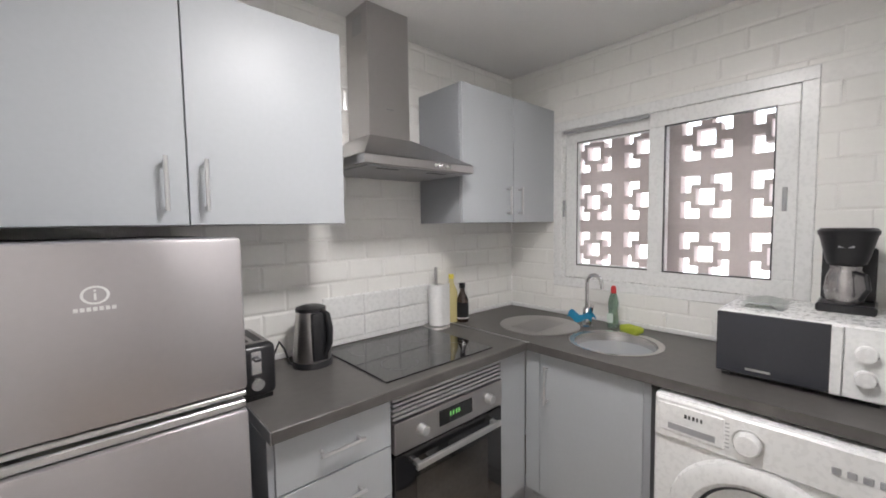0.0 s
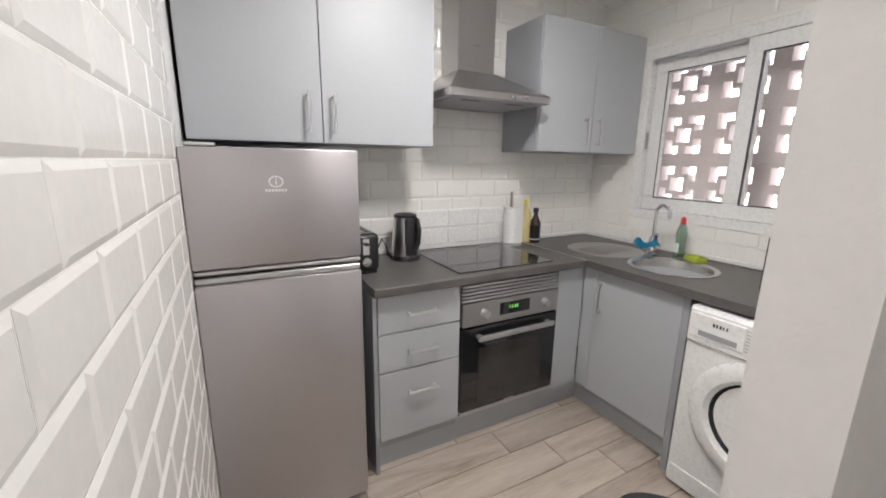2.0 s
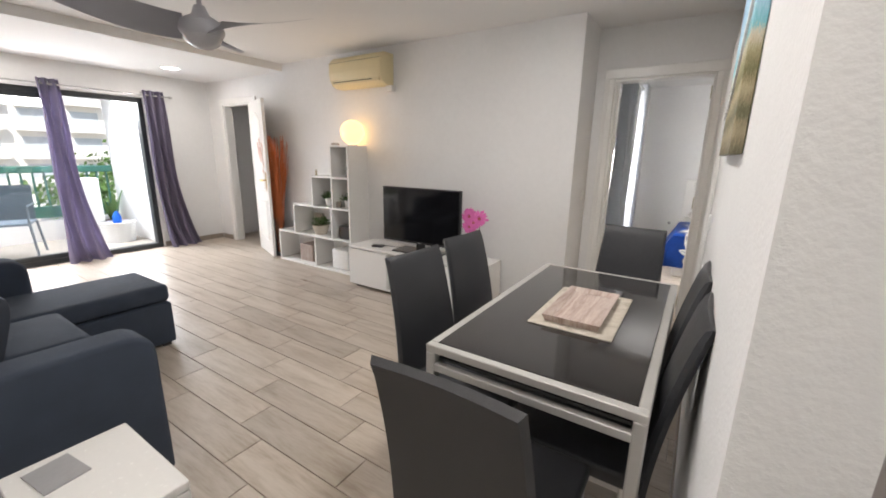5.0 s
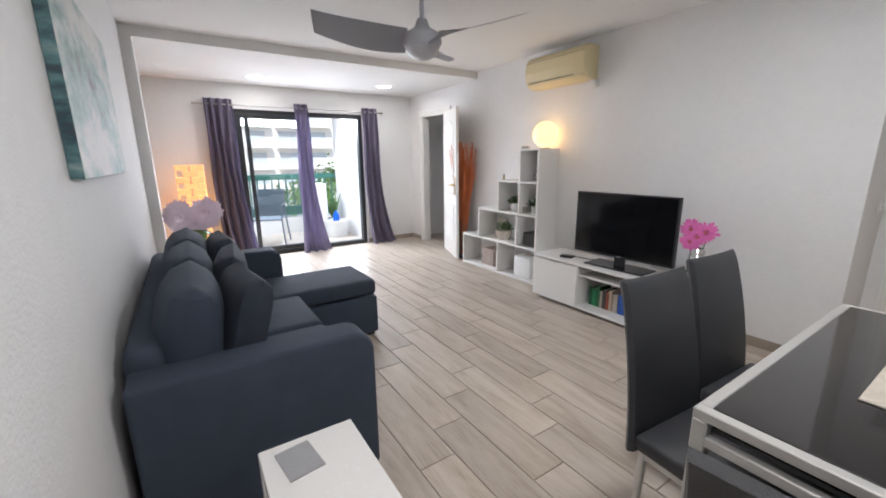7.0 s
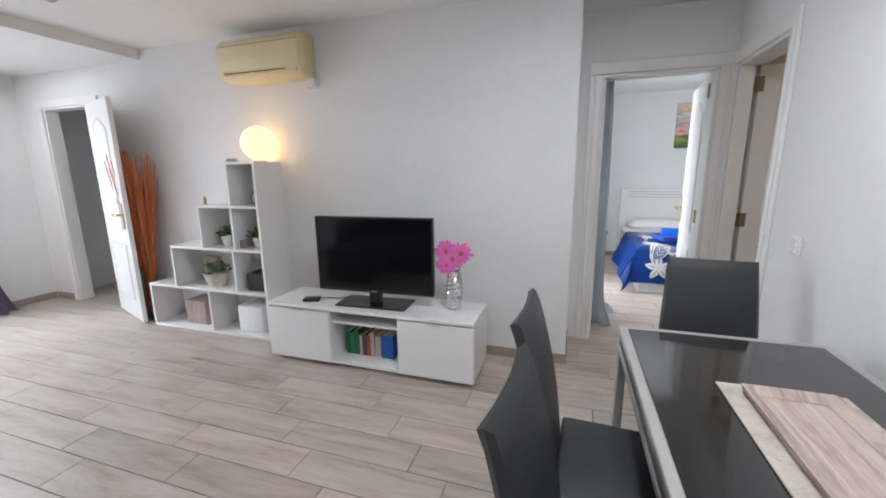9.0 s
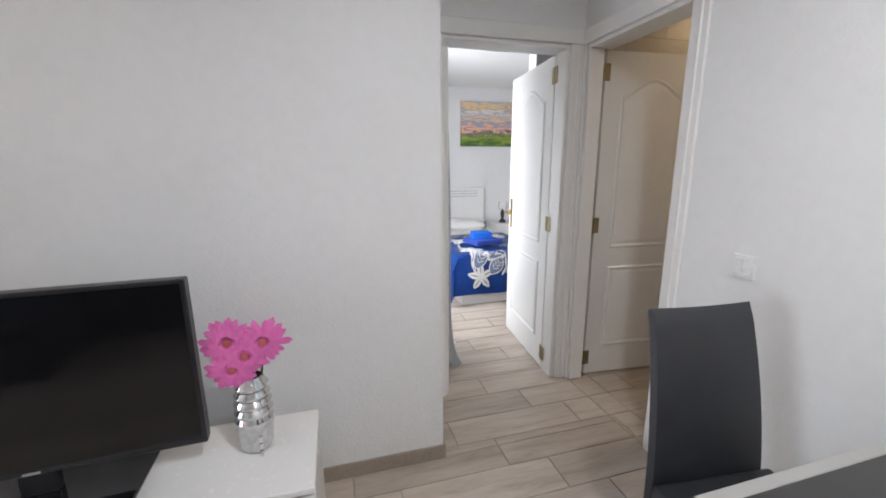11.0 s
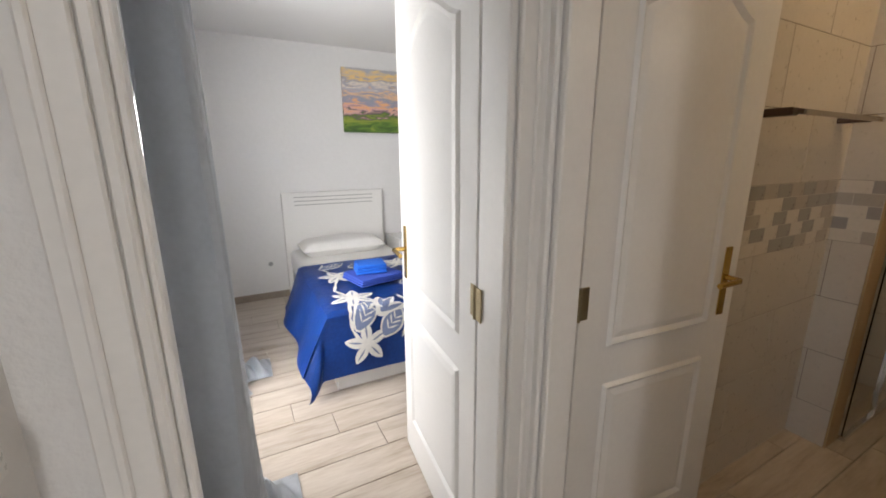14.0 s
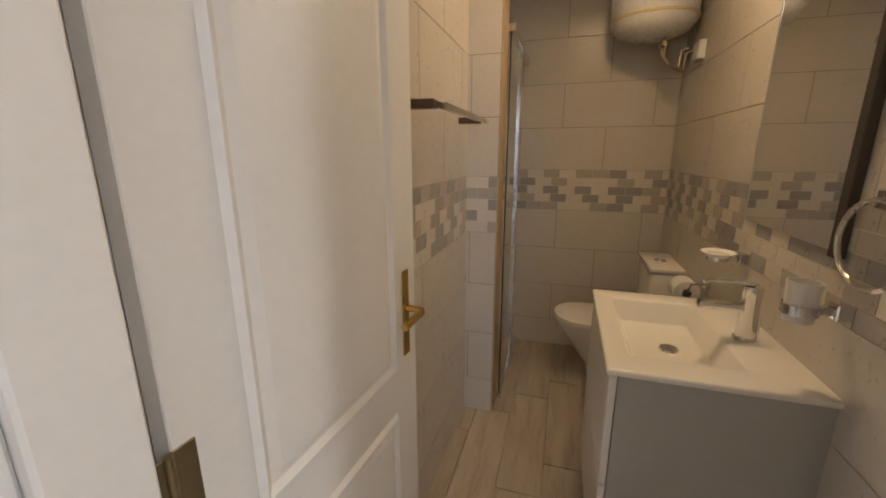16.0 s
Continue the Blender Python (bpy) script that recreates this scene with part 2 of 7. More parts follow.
def rod(bm, p, q, r0, r1=None, n=12, caps=True):
    """A tapered round bar from p to q."""
    p, q = Vector(p), Vector(q)
    r1 = r0 if r1 is None else r1
    d = (q - p).normalized()
    u = d.orthogonal().normalized()
    w = d.cross(u)
    rings = []
    for c, r in ((p, r0), (q, r1)):
        rings.append([bm.verts.new(c + (u * math.cos(a) + w * math.sin(a)) * r) for a in (2 * math.pi * i / n for i in range(n))])
    for i in range(n):
        bm.faces.new((rings[0][i], rings[0][(i + 1) % n], rings[1][(i + 1) % n], rings[1][i]))
    if caps:
        bm.faces.new(rings[0][::-1])
        bm.faces.new(rings[1])
    return bm


def lathe(bm, prof, c=(0, 0, 0), n=24, sx=1.0, sy=1.0):
    """A turned shape: prof is a list of (radius, height)."""
    rings = []
    for r, z in prof:
        if r < 1e-5:
            rings.append([bm.verts.new((c[0], c[1], c[2] + z))])
        else:
            rings.append([bm.verts.new((c[0] + r * sx * math.cos(2 * math.pi * i / n), c[1] + r * sy * math.sin(2 * math.pi * i / n), c[2] + z)) for i in range(n)])
    for a, b in zip(rings, rings[1:]):
        for i in range(n):
            j = (i + 1) % n
            if len(a) == 1 and len(b) == 1:
                continue
            if len(a) == 1:
                bm.faces.new((a[0], b[j], b[i]))
            elif len(b) == 1:
                bm.faces.new((a[i], a[j], b[0]))
            else:
                bm.faces.new((a[i], a[j], b[j], b[i]))
    return bm


def tube(bm, pts, r, n=10):
    """A bent round bar along pts."""
    pts = [Vector(p) for p in pts]
    rings, u = [], None
    for i, p in enumerate(pts):
        d = (pts[min(i + 1, len(pts) - 1)] - pts[max(i - 1, 0)]).normalized()
        u = d.orthogonal().normalized() if u is None else (u - d * u.dot(d)).normalized()
        w = d.cross(u)
        rings.append([bm.verts.new(p + (u * math.cos(2 * math.pi * k / n) + w * math.sin(2 * math.pi * k / n)) * r) for k in range(n)])
    for a, b in zip(rings, rings[1:]):
        for k in range(n):
            bm.faces.new((a[k], a[(k + 1) % n], b[(k + 1) % n], b[k]))
    bm.faces.new(rings[0][::-1])
    bm.faces.new(rings[-1])
    return bm


def sheet(bm, f, nu, nv, thick=0.0):
    """A grid surface f(u, v) for u, v in 0..1; with thickness along its normals."""
    g = [[bm.verts.new(f(i / nu, j / nv)) for j in range(nv + 1)] for i in range(nu + 1)]
    fs = [bm.faces.new((g[i][j], g[i + 1][j], g[i + 1][j + 1], g[i][j + 1])) for i in range(nu) for j in range(nv)]
    if thick:
        bmesh.ops.solidify(bm, geom=fs, thickness=thick)
    return bm


def part(name, bm, material, parent, label="", smooth=False, m=None):
    me = bpy.data.meshes.new(name)
    bmesh.ops.recalc_face_normals(bm, faces=bm.faces)
    if smooth:
        for f in bm.faces:
            f.smooth = True
        for e in bm.edges:
            if len(e.link_faces) == 2 and e.calc_face_angle(0) > 0.7:
                e.smooth = False
    bm.to_mesh(me)
    bm.free()
    me.materials.append(material)
    o = new(name, me)
    o.parent = parent
    if m is not None:
        o.matrix_basis = m
    if label:
        tagged(o, label)
    return o


def thing(name, at, label, category, group="", kind="", turn=0.0):
    o = new(name)
    o.empty_display_size = 0.1
    o.matrix_basis = pose(*at, 0, 0, turn)
    return tagged(o, label, category, group, kind)


def solo(name, bm, material, label, category, kind="", group="", smooth=False, at=(0, 0, 0), turn=0.0):
    o = part(name, bm, material, None, smooth=smooth)
    o.matrix_basis = pose(*at, 0, 0, turn)
    return tagged(o, label, category, group, kind)


def setting(name, bm, material, label, category="wall"):
    return solo(name, bm, material, label, category, "structure")


def wall_boxes(name, boxes, material=None, label="white rough-plastered wall"):
    bm = bmesh.new()
    for b in boxes:
        box(bm, *b)
    return setting(name, bm, material or WALL, label)


# ---- structure ----
H = 2.43
floor = setting("floor", B(-6.45, 2.75, -1.15, 6.7, -0.12, -0.008), FGROUT, "floor of pale wood-look porcelain planks", "floor")
setting("ceiling", box(B(-4.6, 3.0, -1.3, 6.8, H, H + 0.12), -6.6, -4.6, -1.3, 6.8, 2.345, H + 0.12), CEIL, "white painted ceiling with a lower strip by the balcony", "ceiling")

KY, KX, PX0, PX1, PE = 1.69, 2.66, 0.07, 0.215, -0.17
TVY, NX, BDY = 2.545, -0.907, 3.04
BSY, BNY, BEX = 1.95, 3.055, 2.75
wall_boxes("wall_partition", [(PX0, PX1, PE, 2.325, 0, H), (PX0, PX1, 2.325, 3.0, 2.02, H), (PX0, 0.158, 3.0, 3.19, 0, H), (0.158, PX1, 3.062, 3.19, 0, H)], label="white rough-plastered partition wall between dining area, kitchen and bathroom")
wall_boxes("wall_kitchen_bath", [(PX1, 2.95, KY, BSY, 0, H)], label="wall between kitchen and bathroom")
WY0, WY1, WZ0, WZ1 = 0.16, 1.352, 1.075, 2.073
wall_boxes("wall_kitchen_window", [(KX, KX + 0.2, -0.10, WY0, 0, H), (KX, KX + 0.2, WY1, KY, 0, H), (KX, KX + 0.2, WY0, WY1, 0, WZ0), (KX, KX + 0.2, WY0, WY1, WZ1, H)], label="kitchen wall around the window")
wall_boxes("wall_kitchen_front", [(1.02, 2.9, -0.22, -0.10, 0, H)], label="white plastered wall beside the kitchen opening")
wall_boxes("wall_tv", [(-5.26, NX, TVY, TVY + 0.12, 0, H), (-6.45, -6.03, TVY, TVY + 0.12, 0, H), (-6.03, -5.26, TVY, TVY + 0.12, 2.02, H), (NX - 0.12, NX, TVY + 0.12, BDY, 0, H)], label="white rough-plastered living room wall")
wall_boxes("wall_bedroom_door", [(-5.0, -0.751, BDY, BDY + 0.15, 0, H), (-0.021, PX0, BDY, 3.148, 0, H), (0.022, PX0, 3.148, BDY + 0.15, 0, H), (-0.751, -0.021, BDY, BDY + 0.15, 2.02, H)], label="wall with the bedroom doorway")
wall_boxes("wall_sofa", [(-6.45, 2.0, -1.2, -1.06, 0, H), (-4.80, -4.58, -1.06, -0.98, 0, 2.345)], label="white wall behind the sofa with a shallow pilaster")
wall_boxes("wall_hall_end", [(1.9, 2.0, -1.06, -0.22, 0, H)], label="plain wall closing the hall")
SX, SY0, SY1, SZ = -6.42, -0.14, 1.68, 2.03
wall_boxes("wall_balcony", [(SX - 0.2, SX, -1.27, SY0, 0, H), (SX - 0.2, SX, SY1, 4.2, 0, H), (SX - 0.2, SX, SY0, SY1, SZ, H)], label="white wall around the balcony doors")
wall_boxes("wall_side_room", [(-6.42, -5.0, 4.0, 4.1, 0, H), (-5.0, -4.9, TVY + 0.12, 4.0, 0, H)], label="plain wall of the room behind the open door")
BW = 6.44
wall_boxes("wall_bedroom_head", [(-0.98, 2.5, BW, BW + 0.12, 0, H)], label="white bedroom wall behind the bed")
wall_boxes("wall_bedroom_window", [(-0.98, -0.86, 3.19, 3.85, 0, H), (-0.98, -0.86, 4.9, BW, 0, H), (-0.98, -0.86, 3.85, 4.9, 0, 0.3), (-0.98, -0.86, 3.85, 4.9, 2.1, H)], label="bedroom wall around the window")
wall_boxes("wall_bedroom_east", [(2.3, 2.42, 3.9, BW, 0, H), (0.215, 2.3, 3.86, 3.98, 0, H)], label="plain bedroom side wall")
BLX0, BLX1 = 1.82, 1.94
wall_boxes("wall_bath_north", [(PX1, BLX0, BNY, BNY + 0.12, 0, H), (BLX0, BLX1, 2.895, 3.9, 0, H), (BLX1, 2.9, 3.78, 3.9, 0, H)], label="bathroom wall with a short pier before the shower")
wall_boxes("wall_bath_east", [(BEX, BEX + 0.15, BSY, 3.9, 0, H)], label="end wall of the bathroom")

# ---- kitchen ----


def bar_handle(parent, p, q, out):
    """A square bar handle on two posts."""
    p, q, out = Vector(p), Vector(q), Vector(out)
    bm = bmesh.new()
    rod(bm, p + out, q + out, 0.006, n=8)
    d = (q - p).normalized() * 0.012
    rod(bm, p + d, p + d + out, 0.005, n=8)
    rod(bm, q - d, q - d + out, 0.005, n=8)
    return part("handle", bm, ALU, parent, "satin metal bar handle", smooth=True)


def wall_cabinet(x0, x1, y0, z0, z1, split, label):
    c = thing("wall_cabinet", (x0, y0, z0), label, "cabinet", "kitchen wall cabinets")
    w, d, h = x1 - x0, KY - y0 - 0.012, z1 - z0
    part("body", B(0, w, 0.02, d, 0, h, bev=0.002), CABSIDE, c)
    for i in (0, 1):
        dr = part("door", B((0, split)[i] + 0.002, (split, w)[i] - 0.002, 0, 0.018, 0.001, h - 0.001, bev=0.0015), CAB, c)
        hx = split + (-0.056 if i == 0 else 0.044)
        bar_handle(dr, (hx, 0, 0.042), (hx, 0, 0.195), (0, -0.03, 0))
    return c


wall_cabinet(PX1 + 0.012, 1.214, 1.35, 1.472, 2.17, 0.482, "grey laminate wall cabinet over the fridge, two closed doors")
wall_cabinet(1.845, KX - 0.012, 1.35, 1.469, 2.15, 0.40, "grey laminate wall cabinet beside the extractor hood, doors closed")

fr = thing("fridge_freezer", (0.224, 1.037, 0), "brushed steel two-door fridge freezer with small logo", "fridge")
part("body", B(0.004, 0.535, 0.055, 0.62, 0.04, 1.436, bev=0.006), mat("fridge_side", (0.20, 0.20, 0.21), 0.45), fr)
part("lower_door", B(0, 0.539, 0, 0.052, 0.018, 1.005, bev=0.010, seg=2), FRIDGE, fr, smooth=True)
part("upper_door", B(0, 0.539, 0, 0.052, 1.056, 1.440, bev=0.010, seg=2), FRIDGE, fr, smooth=True)
part("grip_strip", B(0.003, 0.536, 0.012, 0.05, 1.007, 1.028, bev=0.004), ALU, fr, "pale grip strip on the lower door")
part("grip_strip", B(0.003, 0.536, 0.006, 0.05, 1.040, 1.053, bev=0.003), ALU, fr)
part("foot", B(0.02, 0.519, 0.03, 0.6, 0, 0.045), BLACK, fr)
part("top_hinge", B(0.02, 0.10, 0.005, 0.07, 1.4405, 1.452, bev=0.003), ALU, fr)
lg = bmesh.new()
for i in range(24):
    a0, a1 = 2 * math.pi * i / 24, 2 * math.pi * (i + 1) / 24
    q = [(0.263 + r * 1.2 * math.cos(a), -0.0012, 1.333 + r * math.sin(a)) for r, a in ((0.015, a0), (0.015, a1), (0.019, a1), (0.019, a0))]
    lg.faces.new([lg.verts.new(p) for p in q])
box(lg, 0.261, 0.265, -0.002, -0.0005, 1.323, 1.337)
box(lg, 0.261, 0.265, -0.002, -0.0005, 1.340, 1.344)
for i in range(7):
    box(lg, 0.229 + i * 0.0098, 0.236 + i * 0.0098, -0.002, -0.0005, 1.301, 1.309)
part("logo", lg, WHITE, fr, "pale round logo over a line of small bars")


def base_unit(name, at, label):
    return thing(name, at, label, "cabinet", "kitchen base units")


du = base_unit("drawer_unit", (0.845, 1.121, 0), "grey laminate base unit with three closed drawers")
part("body", B(0, 0.40, 0.022, 0.56, 0.12, 0.858), CABSIDE, du)
for z0, z1 in ((0.681, 0.848), (0.501, 0.676), (0.165, 0.496)):
    d = part("drawer_front", B(0.002, 0.401, 0, 0.019, z0, z1, bev=0.0015), CAB, du)
    zc = (z0 + z1) / 2 + (0.06 if z1 < 0.6 else 0.0)
    bar_handle(d, (0.13, 0, zc), (0.28, 0, zc), (0, -0.03, 0))
part("plinth", B(-0.003, 0.405, 0.05, 0.065, 0.0, 0.16), CAB, du)
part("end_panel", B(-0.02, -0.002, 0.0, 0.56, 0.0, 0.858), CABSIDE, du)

ov = thing("built_in_oven", (1.25, 1.121, 0), "steel and black glass built-in electric oven, door closed", "oven")
part("body", B(0.01, 0.585, 0.022, 0.55, 0.16, 0.86), BLACK, ov)
for i in range(5):
    part("vent_slat", B(0.004, 0.596, -0.004, 0.016, 0.762 + i * 0.0175, 0.774 + i * 0.0175, bev=0.002), ALU, ov)
pn = part("control_panel", B(0.004, 0.596, -0.012, 0.02, 0.640, 0.757, bev=0.002), STEEL, ov)
part("display", B(0.215, 0.40, -0.0145, -0.011, 0.672, 0.735, bev=0.001), BLACKGL, pn)
part("lit_digits", box(box(box(B(0.270, 0.276, -0.0155, -0.0143, 0.700, 0.718), 0.284, 0.292, -0.0155, -0.0143, 0.700, 0.718), 0.302, 0.310, -0.0155, -0.0143, 0.700, 0.718), 0.316, 0.324, -0.0155, -0.0143, 0.700, 0.718), mat("display_green", (0.25, 0.8, 0.2), 0.4, emit=0.1), pn, "small green clock digits")
for kx in (0.125, 0.50):
    part("knob", lathe(bmesh.new(), [(0.0, 0.03), (0.017, 0.03), (0.020, 0.026), (0.022, 0.0)], n=20), ALU, pn, smooth=True, m=pose(kx, -0.012, 0.70, 90))
dr = part("oven_door", B(0.004, 0.596, -0.008, 0.02, 0.186, 0.630, bev=0.003), BLACKGL, ov)
part("window", B(0.10, 0.50, -0.0095, -0.0078, 0.22, 0.52), mat("oven_window", (0.045, 0.042, 0.04), 0.10, var=0.2), dr, "dark oven window")
part("handle", box(box(B(0.075, 0.545, -0.052, -0.036, 0.572, 0.597, bev=0.003), 0.085, 0.105, -0.037, -0.006, 0.576, 0.593), 0.515, 0.535, -0.037, -0.006, 0.576, 0.593), ALU, dr, "wide steel bar handle")
part("trim_strip", B(0.004, 0.596, -0.004, 0.02, 0.166, 0.183), ALU, ov)
part("oven_brand_bar", B(0.27, 0.33, -0.0095, -0.0079, 0.190, 0.198), GREYPL, dr)

pl = base_unit("corner_filler", (1.85, 1.121, 0), "grey laminate corner filler between oven and sink unit")
part("panel", B(0.0, 0.185, 0.0, 0.019, 0.155, 0.858), CAB, pl)
part("plinth", B(-0.596, 0.27, 0.06, 0.075, 0.0, 0.16), CAB, pl)
su = base_unit("sink_unit", (2.04, 0.54, 0), "grey laminate sink base unit with one closed door")
part("body", B(0.022, 0.6, 0.0, 0.55, 0.12, 0.858), CABSIDE, su)
d = part("door", B(0, 0.019, 0.03, 0.497, 0.155, 0.852, bev=0.0015), CAB, su)
bar_handle(d, (0, 0.455, 0.62), (0, 0.455, 0.80), (-0.03, 0, 0))
part("corner_post", B(0.0, 0.019, 0.50, 0.578, 0.155, 0.858), CAB, su)
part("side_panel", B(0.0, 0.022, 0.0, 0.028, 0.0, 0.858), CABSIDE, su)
part("plinth", B(0.075, 0.09, 0.0, 0.64, 0.0, 0.15), CAB, su)

# worktop in two legs with a cut-out for the sink bowl
SKX, SKY, SKR = 2.29, 0.795, 0.188
wt = thing("worktop", (0, 0, 0), "dark slate-effect laminate L-shaped worktop with square edges", "worktop")
part("cooker_leg", B(0.826, 2.0, 1.081, KY - 0.004, 0.862, 0.90, bev=0.003), WORKTOP, wt)
bm = bmesh.new()
N = 48
outer = []
for i in range(N):
    a = 2 * math.pi * i / N
    c, s = math.cos(a), math.sin(a)
    k = min((0.287 if c < 0 else 0.355) / max(abs(c), 1e-6), (0.42 if s < 0 else 0.42) / max(abs(s), 1e-6))
    outer.append((SKX + c * k, SKY + s * k))
for q in ((SKX - 0.287, SKY - 0.42), (SKX + 0.355, SKY - 0.42), (SKX + 0.355, SKY + 0.42), (SKX - 0.287, SKY + 0.42)):
    i = min(range(N), key=lambda n: math.dist(outer[n], q))
    outer[i] = q
for z in (0.862, 0.90):
    ri = [bm.verts.new((SKX + SKR * math.cos(2 * math.pi * i / N), SKY + SKR * math.sin(2 * math.pi * i / N), z)) for i in range(N)]
    ro = [bm.verts.new((*outer[i], z)) for i in range(N)]
    for i in range(N):
        bm.faces.new((ri[i], ri[(i + 1) % N], ro[(i + 1) % N], ro[i]))
    if z < 0.88:
        lo = (ri, ro)
for i in range(N):
    j = (i + 1) % N
    bm.faces.new((lo[0][i], lo[0][j], ri[j], ri[i]))
    bm.faces.new((lo[1][i], lo[1][j], ro[j], ro[i]))
part("sink_leg", bm, WORKTOP, wt)
part("sink_leg_end", B(2.003, KX - 0.015, -0.098, SKY - 0.42, 0.862, 0.90), WORKTOP, wt)
part("sink_leg_corner", B(2.003, KX - 0.015, SKY + 0.42, KY - 0.004, 0.862, 0.90), WORKTOP, wt)
part("joint_strip", B(1.998, 2.006, 1.075, KY - 0.01, 0.8995, 0.902), ALU, wt, "metal joint strip")
part("edge_strip", B(0.8235, 0.8262, 1.079, KY - 0.01, 0.862, 0.901), ALU, wt, "metal end strip")
part("upstand", box(B(0.83, KX - 0.016, KY - 0.016, KY - 0.005, 0.9005, 0.925, bev=0.003), KX - 0.027, KX - 0.016, -0.095, KY - 0.017, 0.9005, 0.925, bev=0.003), WHITE, wt, "white sealing bead along the wall")

hob = thing("ceramic_hob", (1.243, 1.137, 0.900), "black glass ceramic hob set into the worktop", "hob")
part("glass_plate", B(0, 0.575, 0, 0.505, 0.0005, 0.006, bev=0.003), BLACKGL, hob)
for cx, cy, r in ((0.15, 0.13, 0.075), (0.15, 0.37, 0.09), (0.42, 0.13, 0.09), (0.42, 0.37, 0.075)):
    bm = bmesh.new()
    for i in range(32):
        a0, a1 = 2 * math.pi * i / 32, 2 * math.pi * (i + 1) / 32
        bm.faces.new([bm.verts.new((cx + q * math.cos(a), cy + q * math.sin(a), 0.0064)) for q, a in ((r - 0.0015, a0), (r - 0.0015, a1), (r, a1), (r, a0))])
    part("cooking_ring", bm, GREYPL, hob)

hd = thing("extractor_hood", (1.245, 1.25, 1.695), "brushed steel chimney extractor hood on the wall", "extractor hood")
W = 0.575
bm = bmesh.new()
box(bm, 0, W, 0, 0.425, 0.0, 0.036, bev=0.002)
v0 = [bm.verts.new(p) for p in ((0.0, 0.0, 0.037), (W, 0.0, 0.037), (W, 0.425, 0.037), (0, 0.425, 0.037))]
v1 = [bm.verts.new(p) for p in ((0.17, 0.235, 0.165), (0.40, 0.235, 0.165), (0.40, 0.425, 0.165), (0.17, 0.425, 0.165))]
for i in range(4):
    bm.faces.new((v0[i], v0[(i + 1) % 4], v1[(i + 1) % 4], v1[i]))
part("canopy", bm, STEEL, hd)
ch = part("chimney", B(0.175, 0.395, 0.245, 0.425, 0.16, H - 1.695), STEEL, hd)
part("filter", B(0.03, 0.545, 0.03, 0.40, -0.004, 0.001), GREYPL, hd, "grey grease filter underneath")
for i in range(5):
    part("button", lathe(bmesh.new(), [(0.0, 0.006), (0.007, 0.006), (0.008, 0.0)], n=12), CHROME, hd, smooth=True, m=pose(0.34 + i * 0.022, 0.0, 0.018, 90))
bm = bmesh.new()
for i in range(9):
    box(bm, 0.1735, 0.1755, 0.29, 0.37, 0.62 + i * 0.009, 0.625 + i * 0.009)
part("side_vent", bm, GREYPL, ch)
part("maker_mark", B(0.265, 0.305, 0.2435, 0.2452, 0.29, 0.295), GREYPL, ch)
for x in (0.10, 0.36):
    part("hood_lamp", B(x, x + 0.10, 0.06, 0.085, -0.0055, -0.0035), BLACK, hd)

sink = thing("sink", (SKX, SKY, 0.90), "round stainless steel sink bowl set into the worktop", "sink")
part("bowl", lathe(bmesh.new(), [(0.206, 0.0005), (0.206, 0.004), (0.190, 0.005), (0.180, 0.0), (0.172, -0.06), (0.160, -0.13), (0.12, -0.155), (0.04, -0.16), (0.0, -0.16)], n=48), mat("bright_sink_steel", (0.66, 0.65, 0.64), 0.24, metal=1.0, var=0.04, scale=5), sink, smooth=True)
part("drain", lathe(bmesh.new(), [(0.0, -0.155), (0.035, -0.155), (0.04, -0.159)], n=24), CHROME, sink, smooth=True)
dn = thing("drainer", (2.31, 1.225, 0.90), "round ribbed stainless drainer plate in the corner of the worktop", "drainer")
part("plate", lathe(bmesh.new(), [(0.215, 0.0005), (0.215, 0.004), (0.20, 0.005), (0.19, 0.002), (0.0, 0.002)], n=48), STEEL, dn, smooth=True)
for i in range(7):
    part("rib", B(-0.14, 0.14, -0.075 + i * 0.025, -0.068 + i * 0.025, 0.002, 0.005, bev=0.001), STEEL, dn)

tp = thing("kitchen_tap", (2.45, 1.02, 0.90), "chrome swan-neck mixer tap with one lever", "tap")
part("body", lathe(bmesh.new(), [(0.028, 0.0), (0.028, 0.01), (0.023, 0.015), (0.022, 0.10), (0.014, 0.11), (0.0, 0.112)], n=20), CHROME, tp, smooth=True)
pts = [(0, 0, 0.10)] + [(0, 0, 0.10 + 0.045 * i) for i in range(1, 4)]
for i in range(11):
    a = math.pi * i / 10 * 1.05
    pts.append((-0.004 * (1 - math.cos(a)), -0.042 + 0.042 * math.cos(a), 0.245 + 0.042 * math.sin(a)))
pts.append((pts[-1][0], pts[-1][1] - 0.003, pts[-1][2] - 0.02))
part("spout", tube(bmesh.new(), pts, 0.009, 12), CHROME, tp, smooth=True)
part("lever", rod(bmesh.new(), (-0.01, -0.02, 0.07), (-0.09, -0.075, 0.14), 0.013, 0.009), CHROME, tp, smooth=True)

